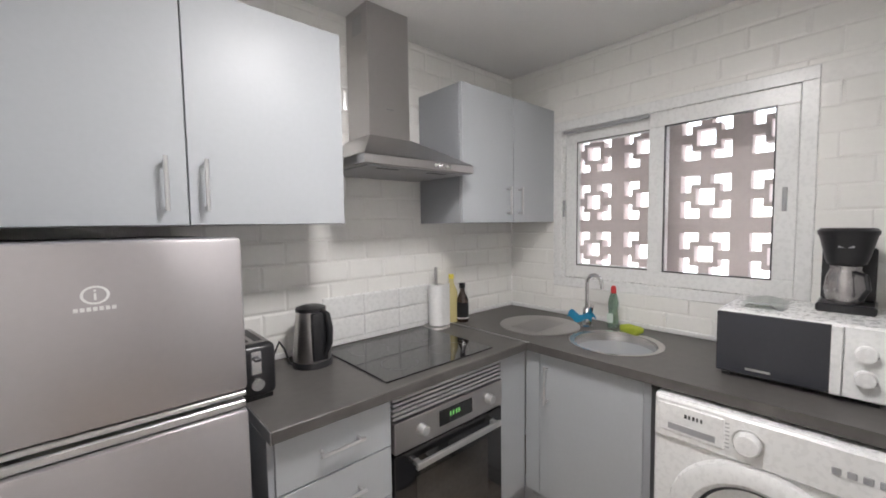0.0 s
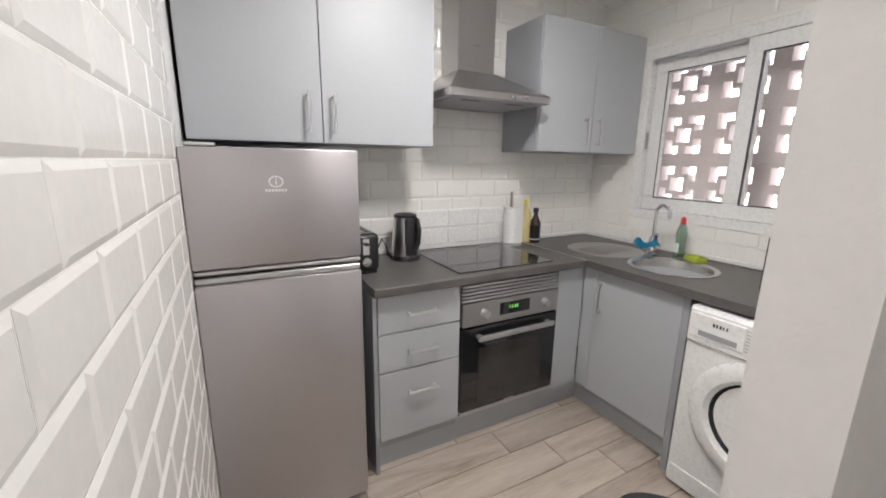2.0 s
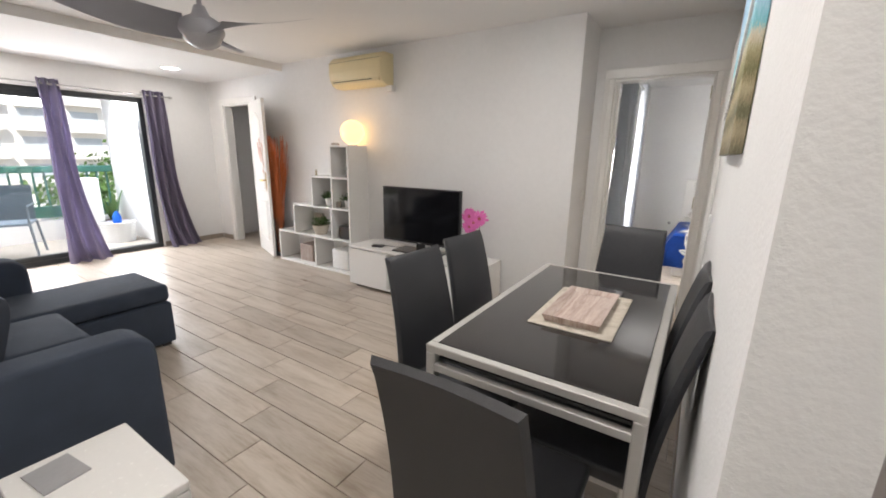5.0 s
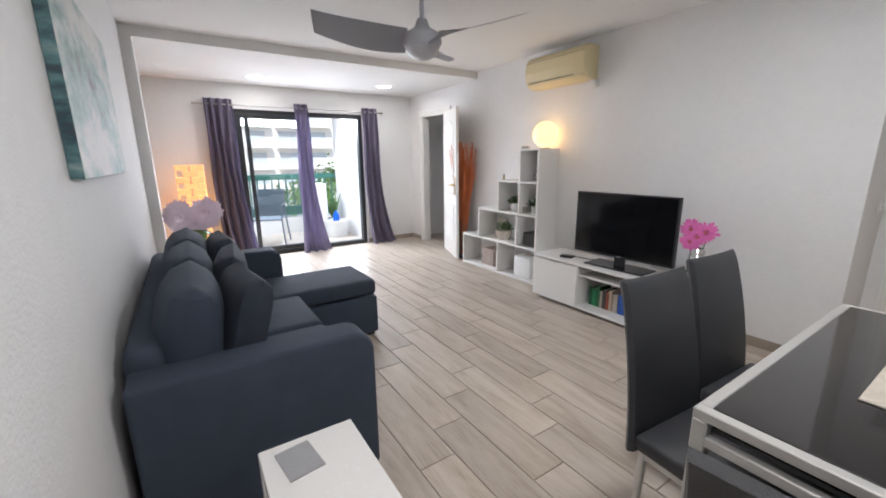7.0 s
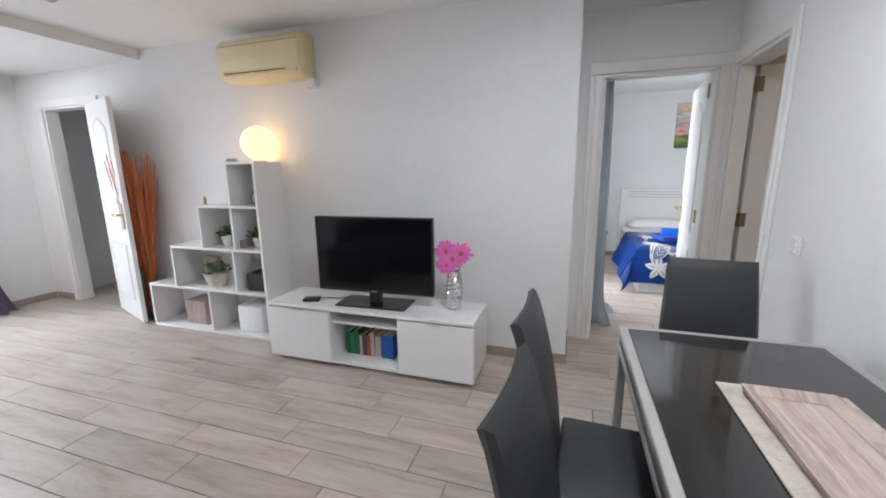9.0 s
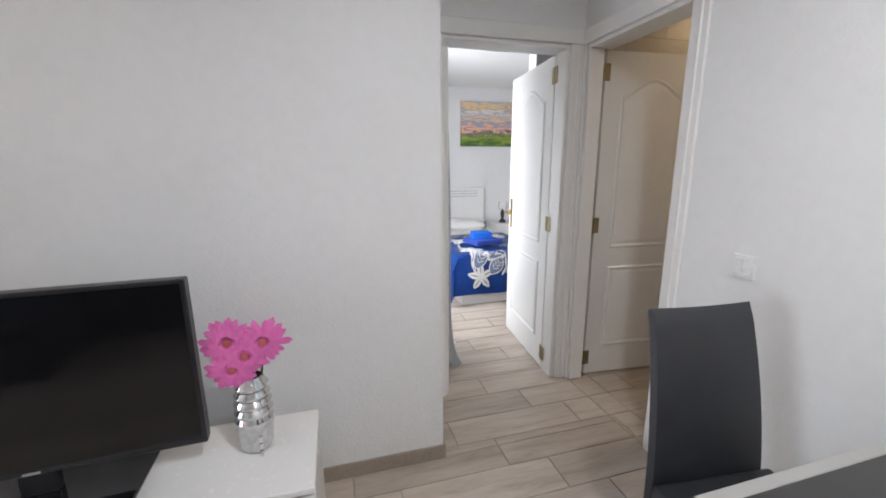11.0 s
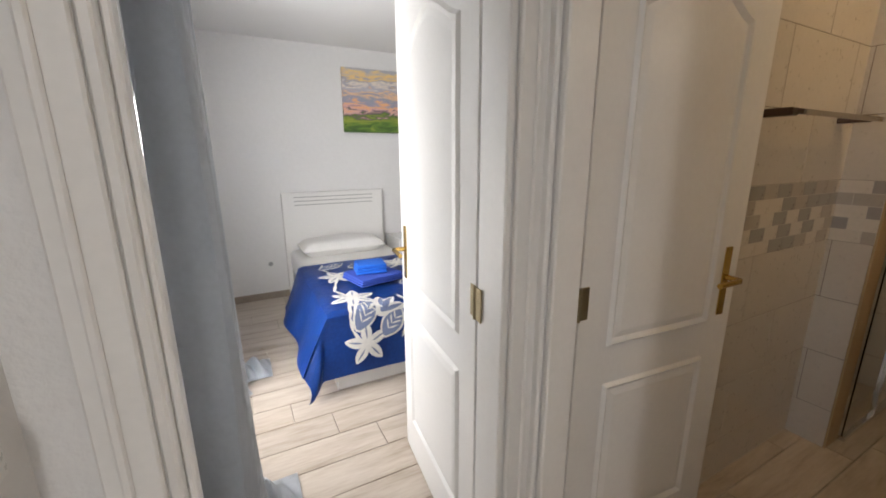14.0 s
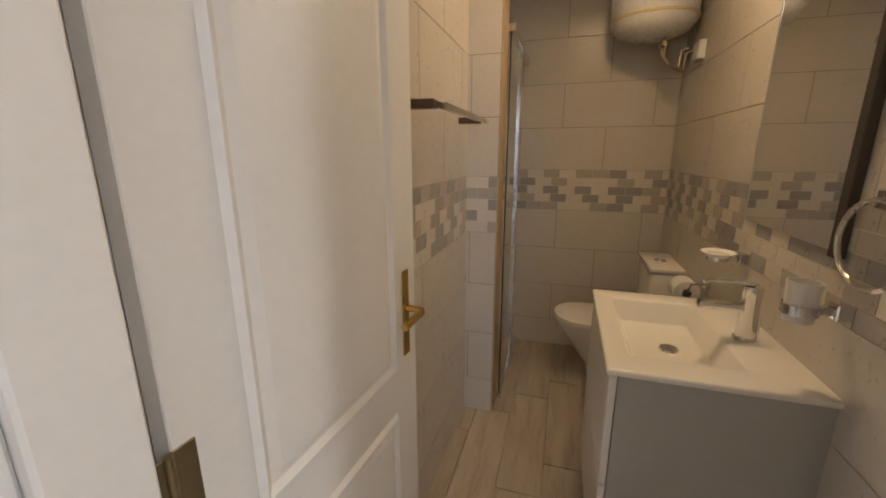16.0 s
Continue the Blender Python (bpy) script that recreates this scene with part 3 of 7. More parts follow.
# washing machine under the worktop
wm = thing("washing_machine", (1.985, -0.092, 0), "white front-loading washing machine under the worktop", "washing machine")
part("body", B(0.0, 0.58, 0, 0.60, 0.02, 0.848, bev=0.008, seg=2), WHITE, wm)
part("control_panel", B(-0.012, 0.004, 0.004, 0.596, 0.70, 0.842, bev=0.006), WHITE, wm)
part("detergent_drawer", B(-0.017, -0.010, 0.385, 0.585, 0.725, 0.828, bev=0.004), WHITE, wm)
part("drawer_recess", B(-0.0185, -0.0165, 0.41, 0.55, 0.738, 0.76), GREYPL, wm)
part("program_dial", lathe(bmesh.new(), [(0, 0.03), (0.03, 0.03), (0.034, 0.025), (0.036, 0)], n=28), WHITE, wm, smooth=True, m=pose(-0.012, 0.325, 0.772, 0, -90, 0))
part("dial_ring", lathe(bmesh.new(), [(0.037, 0.003), (0.042, 0.003), (0.042, 0)], n=28), ALU, wm, smooth=True, m=pose(-0.012, 0.325, 0.772, 0, -90, 0))
for i in range(4):
    part("button", B(-0.016, -0.011, 0.03 + i * 0.03, 0.05 + i * 0.03, 0.765, 0.785, bev=0.002), GREYPL, wm)
bm = bmesh.new()
for i in range(7):
    for s in (1,):
        box(bm, -0.0128, -0.0118, 0.325 + s * 0.06 - 0.012, 0.325 + s * 0.06 + 0.012, 0.735 + i * 0.013, 0.738 + i * 0.013)
part("printed_marks", bm, GREYPL, wm)
po = part("porthole_ring", lathe(bmesh.new(), [(0.248, 0.0), (0.243, 0.020), (0.225, 0.030), (0.185, 0.028), (0.168, 0.012)], n=44), WHITE, wm, smooth=True, m=pose(0.0, 0.30, 0.455, 0, -90, 0))
part("porthole_glass", lathe(bmesh.new(), [(0.170, 0.012), (0.13, -0.02), (0.07, -0.045), (0.0, -0.05)], n=44), mat("smoked_glass", (0.03, 0.03, 0.035), 0.08), wm, smooth=True, m=pose(0.0, 0.30, 0.455, 0, -90, 0))
part("bottom_panel", B(-0.006, 0.003, 0.01, 0.59, 0.025, 0.11, bev=0.003), WHITE, wm)
bm = bmesh.new()
for i, w in enumerate((0.008, 0.006, 0.007, 0.005, 0.005)):
    box(bm, -0.0185, -0.0172, 0.50 - i * 0.012 - w, 0.50 - i * 0.012, 0.79, 0.803)
part("brand_bars", bm, BLACK, wm)

mw = thing("microwave", (2.185, -0.055, 0.90), "white microwave oven with dark glass door on the worktop", "microwave")
part("body", B(0.012, 0.38, 0, 0.43, 0.012, 0.240, bev=0.006), WHITE, mw)
part("door_glass", B(0.0, 0.014, 0.125, 0.427, 0.018, 0.236, bev=0.003), mat("microwave_glass", (0.03, 0.032, 0.04), 0.12, coat=0.4), mw)
part("door_edge", B(-0.006, 0.013, 0.100, 0.127, 0.018, 0.236, bev=0.003), WHITE, mw)
part("control_panel", B(0.002, 0.013, 0.003, 0.098, 0.018, 0.236, bev=0.002), WHITE, mw)
for z in (0.085, 0.16):
    part("knob", lathe(bmesh.new(), [(0, 0.022), (0.022, 0.022), (0.026, 0)], n=20), WHITE, mw, smooth=True, m=pose(0.002, 0.05, z, 0, -90, 0))
part("brand_bar", B(-0.001, 0.0005, 0.27, 0.34, 0.036, 0.044), ALU, mw)
for x, y in ((0.03, 0.03), (0.03, 0.40), (0.35, 0.03), (0.35, 0.40)):
    part("foot", B(x - 0.012, x + 0.012, y - 0.012, y + 0.012, 0, 0.013), BLACK, mw)

# loose things on the worktop
kt = thing("electric_kettle", (1.14, 1.525, 0.90), "black and steel electric kettle on its base", "kettle")
part("base", lathe(bmesh.new(), [(0, 0.022), (0.075, 0.022), (0.08, 0.012), (0.08, 0.0), (0, 0)], n=28), BLACK, kt, smooth=True)
part("jug", lathe(bmesh.new(), [(0.074, 0.024), (0.076, 0.04), (0.068, 0.13), (0.058, 0.225), (0.0, 0.226)], n=28), STEEL, kt, smooth=True)
part("lid", lathe(bmesh.new(), [(0.060, 0.222), (0.060, 0.236), (0.04, 0.243), (0.0, 0.245)], n=28), BLACK, kt, smooth=True)
part("front_panel", B(-0.028, 0.034, -0.080, -0.052, 0.03, 0.222, bev=0.008, seg=2), BLACK, kt, smooth=True)
part("handle", tube(bmesh.new(), [(0.02, -0.055, 0.225), (0.03, -0.085, 0.215), (0.035, -0.098, 0.16), (0.032, -0.095, 0.10), (0.02, -0.07, 0.05)], 0.012, 10), BLACK, kt, smooth=True)
part("cord", tube(bmesh.new(), [(-0.07, 0.0, 0.01), (-0.10, -0.02, 0.03), (-0.115, -0.01, 0.09), (-0.12, 0.03, 0.11), (-0.13, 0.08, 0.04), (-0.14, 0.12, 0.02)], 0.004, 6), BLACK, kt, smooth=True)
to = thing("toaster", (0.797, 1.31, 0.90), "black two-slot toaster with chrome lever plate", "toaster")
part("body", B(0, 0.13, 0, 0.26, 0.012, 0.185, bev=0.022, seg=3), BLACK, to, smooth=True)
part("top_plate", B(0.02, 0.11, 0.03, 0.23, 0.1835, 0.188), STEEL, to)
for x in (0.032, 0.072):
    part("slot", B(x, x + 0.026, 0.045, 0.215, 0.1875, 0.189), BLACK, to)
part("lever_plate", B(0.048, 0.082, -0.004, 0.003, 0.09, 0.165, bev=0.003), CHROME, to)
part("lever", B(0.055, 0.075, -0.02, -0.002, 0.135, 0.147, bev=0.003), BLACK, to)
part("dial", lathe(bmesh.new(), [(0, 0.014), (0.02, 0.014), (0.024, 0)], n=20), CHROME, to, smooth=True, m=pose(0.065, 0.0, 0.06, 90))
part("foot", B(0.012, 0.118, 0.015, 0.245, 0, 0.014), BLACK, to)
pt = thing("paper_towel_holder", (1.888, 1.605, 0.90), "white paper towel roll on a steel stand", "paper towel")
part("base", lathe(bmesh.new(), [(0, 0.008), (0.072, 0.008), (0.075, 0.0), (0, 0)], n=28), STEEL, pt, smooth=True)
part("pole", rod(bmesh.new(), (0, 0, 0.008), (0, 0, 0.33), 0.009), STEEL, pt, smooth=True)
part("roll", lathe(bmesh.new(), [(0.018, 0.012), (0.045, 0.012), (0.046, 0.235), (0.018, 0.235)], n=26), mat("paper", (0.80, 0.80, 0.79), 0.9, bump=0.4, bscale=120), pt, smooth=True)
part("loose_sheet", sheet(bmesh.new(), lambda u, v: (0.046 * math.cos(-1.2 + u * 0.9) + 0.03 * u * u, 0.046 * math.sin(-1.2 + u * 0.9) - 0.015 * u, 0.012 + 0.222 * v + 0.01 * u * (v - 0.5)), 6, 3), pt.children[2].data.materials[0], pt, smooth=True)
ob = thing("oil_bottle", (2.03, 1.635, 0.90), "clear plastic bottle of yellow cooking oil", "bottle")
part("bottle", lathe(bmesh.new(), [(0, 0), (0.034, 0.0), (0.036, 0.01), (0.034, 0.10), (0.036, 0.17), (0.016, 0.225), (0.013, 0.255), (0, 0.255)], n=20), mat("yellow_oil", (0.62, 0.54, 0.26), 0.15, var=0.08), ob, smooth=True)
part("cap", lathe(bmesh.new(), [(0.016, 0.25), (0.016, 0.275), (0, 0.277)], n=16), mat("yellow_cap", (0.75, 0.62, 0.08), 0.4), ob, smooth=True)
vb = thing("vinegar_bottle", (2.075, 1.59, 0.90), "dark glass vinegar bottle with black cap", "bottle")
part("bottle", lathe(bmesh.new(), [(0, 0), (0.033, 0.0), (0.035, 0.01), (0.035, 0.13), (0.014, 0.175), (0.013, 0.20), (0, 0.20)], n=20), mat("dark_vinegar", (0.03, 0.015, 0.01), 0.1, coat=0.4), vb, smooth=True)
part("label_band", lathe(bmesh.new(), [(0.0355, 0.03), (0.0357, 0.115)], n=20), BLACK, vb, smooth=True)
part("neck_band", lathe(bmesh.new(), [(0.0355, 0.02), (0.0358, 0.028)], n=20), WHITE, vb)
part("cap", lathe(bmesh.new(), [(0.017, 0.195), (0.017, 0.225), (0, 0.226)], n=16), BLACK, vb, smooth=True)
ds = thing("dish_soap_bottle", (2.555, 0.925, 0.90), "clear green washing-up liquid bottle with red cap", "bottle")
part("bottle", lathe(bmesh.new(), [(0, 0), (0.040, 0.0), (0.042, 0.02), (0.034, 0.09), (0.040, 0.13), (0.026, 0.175), (0.013, 0.19), (0, 0.19)], n=20, sy=0.6), mat("green_soap", (0.36, 0.52, 0.40), 0.12, trans=0.7), ds, smooth=True)
part("label_patch", B(-0.041, -0.038, -0.016, 0.016, 0.03, 0.08), mat("pale_label", (0.7, 0.8, 0.72), 0.5), ds)
part("cap", lathe(bmesh.new(), [(0.015, 0.185), (0.013, 0.215), (0.006, 0.225), (0, 0.226)], n=16), mat("red_cap", (0.6, 0.03, 0.03), 0.35), ds, smooth=True)
solo("sponge", B(-0.05, 0.05, -0.033, 0.033, 0, 0.030, bev=0.006), mat("yellow_green_sponge", (0.42, 0.50, 0.05), 0.95, bump=0.6, bscale=200), "yellow-green kitchen sponge beside the sink", "sponge", at=(2.522, 0.815, 0.901), turn=70)
solo("blue_cloth", sheet(bmesh.new(), lambda u, v: (-0.05 + 0.06 * v + 0.01 * math.sin(7 * u), -0.07 + 0.14 * u, 0.045 + 0.035 * math.sin(3.14 * v) + 0.012 * math.sin(9 * u)), 14, 8, 0.006), mat("blue_cloth", (0.04, 0.36, 0.60), 0.9, bump=0.4, bscale=300), "bright blue cloth hung over the tap body", "cloth", smooth=True, at=(2.43, 1.03, 0.905))
cm = thing("coffee_maker", (2.39, -0.022, 1.140), "black filter coffee maker standing on the microwave", "coffee maker")
part("base", B(0, 0.17, 0, 0.15, 0, 0.03, bev=0.006), BLACK, cm)
part("column", B(0.11, 0.17, 0.005, 0.145, 0.03, 0.22, bev=0.006), BLACK, cm)
part("filter_housing", lathe(bmesh.new(), [(0, 0.165), (0.050, 0.165), (0.056, 0.18), (0.074, 0.262), (0.076, 0.268)], (0.085, 0.08, 0), n=28), BLACK, cm, smooth=True)
part("lid", lathe(bmesh.new(), [(0.078, 0.268), (0.080, 0.282), (0.070, 0.292), (0, 0.294)], (0.085, 0.08, 0), n=28), BLACK, cm, smooth=True)
part("maker_mark", B(0.0195, 0.022, 0.06, 0.10, 0.225, 0.232), GREYPL, cm)
car = part("carafe", lathe(bmesh.new(), [(0, 0.0), (0.048, 0.0), (0.056, 0.045), (0.050, 0.09), (0.040, 0.118), (0.042, 0.128)], (0.072, 0.08, 0.032), n=26), mat("steel_carafe", (0.42, 0.40, 0.40), 0.25, metal=0.8), cm, smooth=True)
part("carafe_handle", tube(bmesh.new(), [(0.03, 0.055, 0.14), (0.0, 0.03, 0.135), (-0.012, 0.022, 0.09), (0.012, 0.04, 0.05)], 0.007, 8), BLACK, car, smooth=True)
solo("folded_cloth", sheet(bmesh.new(), lambda u, v: (-0.09 + 0.18 * u, -0.06 + 0.12 * v, 0.012 + 0.012 * math.sin(6 * u + 3 * v) * math.sin(3.1 * v)), 14, 10, 0.02), mat("pale_cloth", (0.66, 0.68, 0.66), 0.9, bump=0.4, bscale=200), "crumpled pale dishcloth on the microwave", "cloth", smooth=True, at=(2.36, 0.26, 1.145))

# kitchen window with sliding sashes, and the pierced block screen outside
wd = thing("window_1", (KX, 0, 0), "white aluminium sliding window with two sashes", "window", kind="structure")


def ring(y0, y1, z0, z1, x0, x1, w, bev=0.003):
    bm = bmesh.new()
    box(bm, x0, x1, y0, y1, z0, z0 + w, bev=bev)
    box(bm, x0, x1, y0, y1, z1 - w, z1, bev=bev)
    box(bm, x0, x1, y0, y0 + w, z0 + w, z1 - w, bev=bev)
    box(bm, x0, x1, y1 - w, y1, z0 + w, z1 - w, bev=bev)
    return bm


part("window_frame", ring(WY0, WY1, WZ0, WZ1, -0.012, 0.07, 0.055), WHITE, wd)
for y0, y1, x in ((0.216, 0.798, -0.002), (0.719, 1.292, 0.03)):
    s = part("sash", ring(y0, y1, WZ0 + 0.056, WZ1 - 0.056, x, x + 0.028, 0.078 if x < 0 else 0.085), WHITE, wd)
    p = part("pane", B(x + 0.012, x + 0.016, y0 + 0.07, y1 - 0.07, WZ0 + 0.13, WZ1 - 0.13), GLASS, s)
    p.visible_shadow = False
    part("gasket", ring(y0 + 0.073, y1 - 0.073, WZ0 + 0.129, WZ1 - 0.129, x - 0.001, x + 0.013, 0.006, 0), BLACK, s)
for y in (0.255, 1.285):
    part("latch", B(-0.008, 0.002, y - 0.008, y + 0.008, 1.50, 1.60, bev=0.002), GREYPL, wd)
part("shutter_slot", B(-0.004, 0.002, 0.80, 1.29, WZ1 - 0.075, WZ1 - 0.057), GREYPL, wd)

MATF = mat("dark_grey_mat", (0.06, 0.06, 0.065), 0.95, var=0.15, bump=0.5, bscale=300)
solo("floor_mat", lathe(bmesh.new(), [(0, 0.010), (0.97, 0.010), (1.0, 0.006), (1.0, 0.001), (0, 0.001)], n=48, sx=0.27, sy=0.42), MATF, "dark grey oval floor mat by the washing machine", "mat", at=(1.73, 0.11, 0))
# Out of view: added slab and low wall that block sun through the block screen
setting("gallery_ceiling", box(B(KX + 0.2, 5.2, -1.5, 3.0, 2.75, 2.9), 5.0, 5.2, -1.5, 3.0, 0.0, 1.0), WALL, "unseen slab and low wall added to keep sun off the kitchen window", "ceiling")

# ---- living and dining room ----


def dining_chair():
    """A black padded chair with a tall curved back and metal legs; the seat faces +x."""
    c = thing("dining_chair", (0, 0, 0), "black faux-leather high-backed dining chair with grey metal legs", "chair", "chairs round the table")
    sb = B(-0.21, 0.21, -0.20, 0.20, 0.42, 0.475, bev=0.015, seg=3)
    part("seat", sb, LEATHER, c, smooth=True)

    def back(u, v):
        z = 0.40 + 0.56 * v
        return (-0.215 - 0.03 * v - 0.07 * v * v + 0.012 * math.cos((u - 0.5) * 3.0), (u - 0.5) * (0.40 - 0.055 * v), z)

    bm = bmesh.new()
    nu, nv, skins = 8, 12, []
    for off, inset in ((0.0, 0.012), (0.015, 0.0), (0.030, 0.012)):
        skins.append([[bm.verts.new((back(i / nu, j / nv)[0] - off, back(i / nu, j / nv)[1] * (1 - 2 * inset / 0.4), back(i / nu, j / nv)[2] - inset * (j == nv))) for j in range(nv + 1)] for i in range(nu + 1)])
    for g in (skins[0], skins[2]):
        for i in range(nu):
            for j in range(nv):
                bm.faces.new((g[i][j], g[i + 1][j], g[i + 1][j + 1], g[i][j + 1]))
    loops = [[g[i][0] for i in range(nu)] + [g[nu][j] for j in range(nv)] + [g[i][nv] for i in range(nu, 0, -1)] + [g[0][j] for j in range(nv, 0, -1)] for g in skins]
    for p, q in zip(loops, loops[1:]):
        for i in range(len(p)):
            k = (i + 1) % len(p)
            bm.faces.new((p[i], p[k], q[k], q[i]))
    part("backrest", bm, LEATHER, c, smooth=True)
    for sx in (-1, 1):
        for sy in (-1, 1):
            part("leg", rod(bmesh.new(), (sx * 0.185, sy * 0.18, 0.425), (sx * 0.20, sy * 0.185, 0.0), 0.014, 0.011), ALU, c, smooth=True)
    for sy in (-1, 1):
        part("frame_rail", B(-0.19, 0.19, sy * 0.18 - 0.008, sy * 0.18 + 0.008, 0.40, 0.425), ALU, c)
    return c


ch = dining_chair()
ch.matrix_basis = pose(-0.698, 0.520, 0, 0, 0, -4.5)
copy_thing(ch, pose(-0.714, 0.985, 0, 0, 0, -3))
near = copy_thing(ch, pose(-0.37, 0.09, 0, 0, 0, 90))
copy_thing(ch, pose(-0.342, 1.498, 0, 0, 0, -96))
copy_thing(ch, pose(-0.265, 0.50, 0, 0, 0, 180))
copy_thing(ch, pose(-0.265, 0.97, 0, 0, 0, 180))

FRAMEG = mat("grey_table_frame", (0.46, 0.45, 0.43), 0.45, metal=0.35, var=0.03)
tb = thing("dining_table", (-0.715, 0.203, 0), "dining table with black glass top and grey metal frame", "table")
TW, TL = 0.678, 1.245
part("tabletop", B(0.03, TW - 0.03, 0.03, TL - 0.03, 0.738, 0.751, bev=0.002), mat("smoked_black_glass", (0.022, 0.020, 0.020), 0.10, coat=0.5), tb, "black glass tabletop")
for x0, x1, y0, y1 in ((0, TW, 0, 0.03), (0, TW, TL - 0.03, TL), (0, 0.03, 0.03, TL - 0.03), (TW - 0.03, TW, 0.03, TL - 0.03)):
    part("top_rail", B(x0, x1, y0, y1, 0.722, 0.750, bev=0.003), FRAMEG, tb)
for y0, y1 in ((0.002, 0.028), (TL - 0.028, TL - 0.002)):
    part("lower_rail", B(0.03, TW - 0.03, y0, y1, 0.655, 0.683, bev=0.003), FRAMEG, tb)
for x0, x1 in ((0.002, 0.028), (TW - 0.028, TW - 0.002)):
    part("lower_rail", B(x0, x1, 0.03, TL - 0.03, 0.655, 0.683, bev=0.003), FRAMEG, tb)
part("extension_leaf", B(0.035, TW - 0.035, 0.03, TL - 0.03, 0.688, 0.700), mat("leaf_glass", (0.02, 0.02, 0.02), 0.2), tb)
for x in (0, TW - 0.035):
    for y in (0, TL - 0.035):
        part("leg", B(x, x + 0.035, y, y + 0.035, 0, 0.722, bev=0.004), FRAMEG, tb)

pm = solo("place_mat", B(0, 0.305, 0, 0.49, 0, 0.006, bev=0.002), RATTAN, "pale woven place mat under the tray", "place mat", at=(-0.498, 0.565, 0.7515))


def tray(at, w, l, h, m, label):
    t = thing("wooden_tray", at, label, "tray", "stacked trays")
    part("bottom", B(0.02, w - 0.02, 0.02, l - 0.02, 0.0, 0.010), m, t)
    bm = bmesh.new()
    o = [(0, 0), (w, 0), (w, l), (0, l)]
    i_ = [(0.035, 0.035), (w - 0.035, 0.035), (w - 0.035, l - 0.035), (0.035, l - 0.035)]
    a = [bm.verts.new((*p, h)) for p in o]
    b = [bm.verts.new((*p, 0.012)) for p in i_]
    c = [bm.verts.new((p[0] * 0.9 + w * 0.05, p[1] * 0.95 + l * 0.025, 0.0)) for p in o]
    for k in range(4):
        j = (k + 1) % 4
        bm.faces.new((a[k], a[j], b[j], b[k]))
        bm.faces.new((c[k], c[j], a[j], a[k]))
    bmesh.ops.bevel(bm, geom=[e for e in bm.edges if abs(e.verts[0].co.z - h) < 1e-4 and abs(e.verts[1].co.z - h) < 1e-4], offset=0.004, segments=2, profile=0.5, affect="EDGES")
    part("rim", bm, m, t)
    return t


tray((-0.455, 0.60, 0.758), 0.215, 0.41, 0.028, WASHWOOD, "whitewashed wooden serving tray on the place mat")

# low TV unit
UX0, UX1, UY = -2.995, -1.448, 2.024
tu = thing("tv_unit", (UX0, UY, 0), "low white TV unit with two flap doors and an open middle", "tv unit")
UW, UD = UX1 - UX0, 0.40
part("top", B(0, UW, 0, UD, 0.418, 0.44, bev=0.002), WHITELAM, tu)
part("bottom_board", B(0, UW, 0.01, UD, 0.03, 0.05), WHITELAM, tu)
part("back_board", B(0.0, UW, UD - 0.012, UD, 0.05, 0.418), WHITELAM, tu)
for x in (0, 0.50, UW - 0.518, UW - 0.018):
    part("side_board", B(x, x + 0.018, 0.012, UD - 0.013, 0.05, 0.418), WHITELAM, tu)
part("shelf", B(0.519, UW - 0.519, 0.03, UD - 0.013, 0.325, 0.34), WHITELAM, tu)
for x0, x1 in ((0.003, 0.514), (UW - 0.514, UW - 0.003)):
    d = part("door", B(x0, x1, -0.004, 0.010, 0.035, 0.408, bev=0.0015), WHITELAM, tu)
    part("finger_pull", B((x0 + x1) / 2 - 0.04, (x0 + x1) / 2 + 0.04, -0.012, -0.003, 0.400, 0.4085, bev=0.002), ALU, d)
for x in (0.05, UW / 2, UW - 0.05):
    part("foot", B(x - 0.02, x + 0.02, 0.05, 0.09, 0, 0.031), GREYPL, tu)
bk = ((0.555, 0.03, 0.17, (0.02, 0.10, 0.05)), (0.59, 0.035, 0.16, (0.03, 0.25, 0.10)), (0.63, 0.03, 0.19, (0.04, 0.16, 0.07)), (0.665, 0.02, 0.15, (0.55, 0.50, 0.42)), (0.69, 0.03, 0.17, (0.10, 0.09, 0.09)), (0.725, 0.025, 0.16, (0.38, 0.10, 0.06)), (0.753, 0.03, 0.18, (0.55, 0.45, 0.35)), (0.79, 0.045, 0.16, (0.50, 0.45, 0.40)), (0.842, 0.09, 0.17, (0.02, 0.10, 0.42)))
for i, (x, w, h, c) in enumerate(bk):
    b = thing("book", (UX0 + x, UY + 0.14, 0.05), "upright paperback book in the TV unit", "book", "books in the tv unit")
    part("cover", box(box(B(0, 0.003, 0, 0.16, 0, h), w - 0.003, w, 0, 0.16, 0, h), 0.0031, w - 0.0031, 0, 0.004, 0, h), mat("book_cover", c, 0.5, var=0.15), b)
    part("pages", B(0.0032, w - 0.0032, 0.0045, 0.155, 0.003, h - 0.003), mat("paper_pages", (0.66, 0.62, 0.54), 0.9), b)

tv = thing("television", (-2.205, 2.20, 0.44), "black flat-screen television on a wide stand, switched off", "television", turn=2.5)
tvb = part("casing", B(-0.435, 0.435, -0.012, 0.03, 0.085, 0.618, bev=0.004), BLACK, tv)
part("screen", B(-0.422, 0.422, -0.0135, -0.011, 0.105, 0.606), mat("tv_panel", (0.006, 0.006, 0.007), 0.09, var=0.1), tvb, "dark glossy screen")
part("neck", B(-0.045, 0.045, 0.0, 0.03, 0.012, 0.10, bev=0.004), BLACK, tv)
part("stand", B(-0.26, 0.26, -0.11, 0.12, 0, 0.014, bev=0.004), BLACKGL, tv)
part("standby_badge", B(-0.02, 0.02, -0.0145, -0.0120, 0.090, 0.097), GREYPL, tvb)
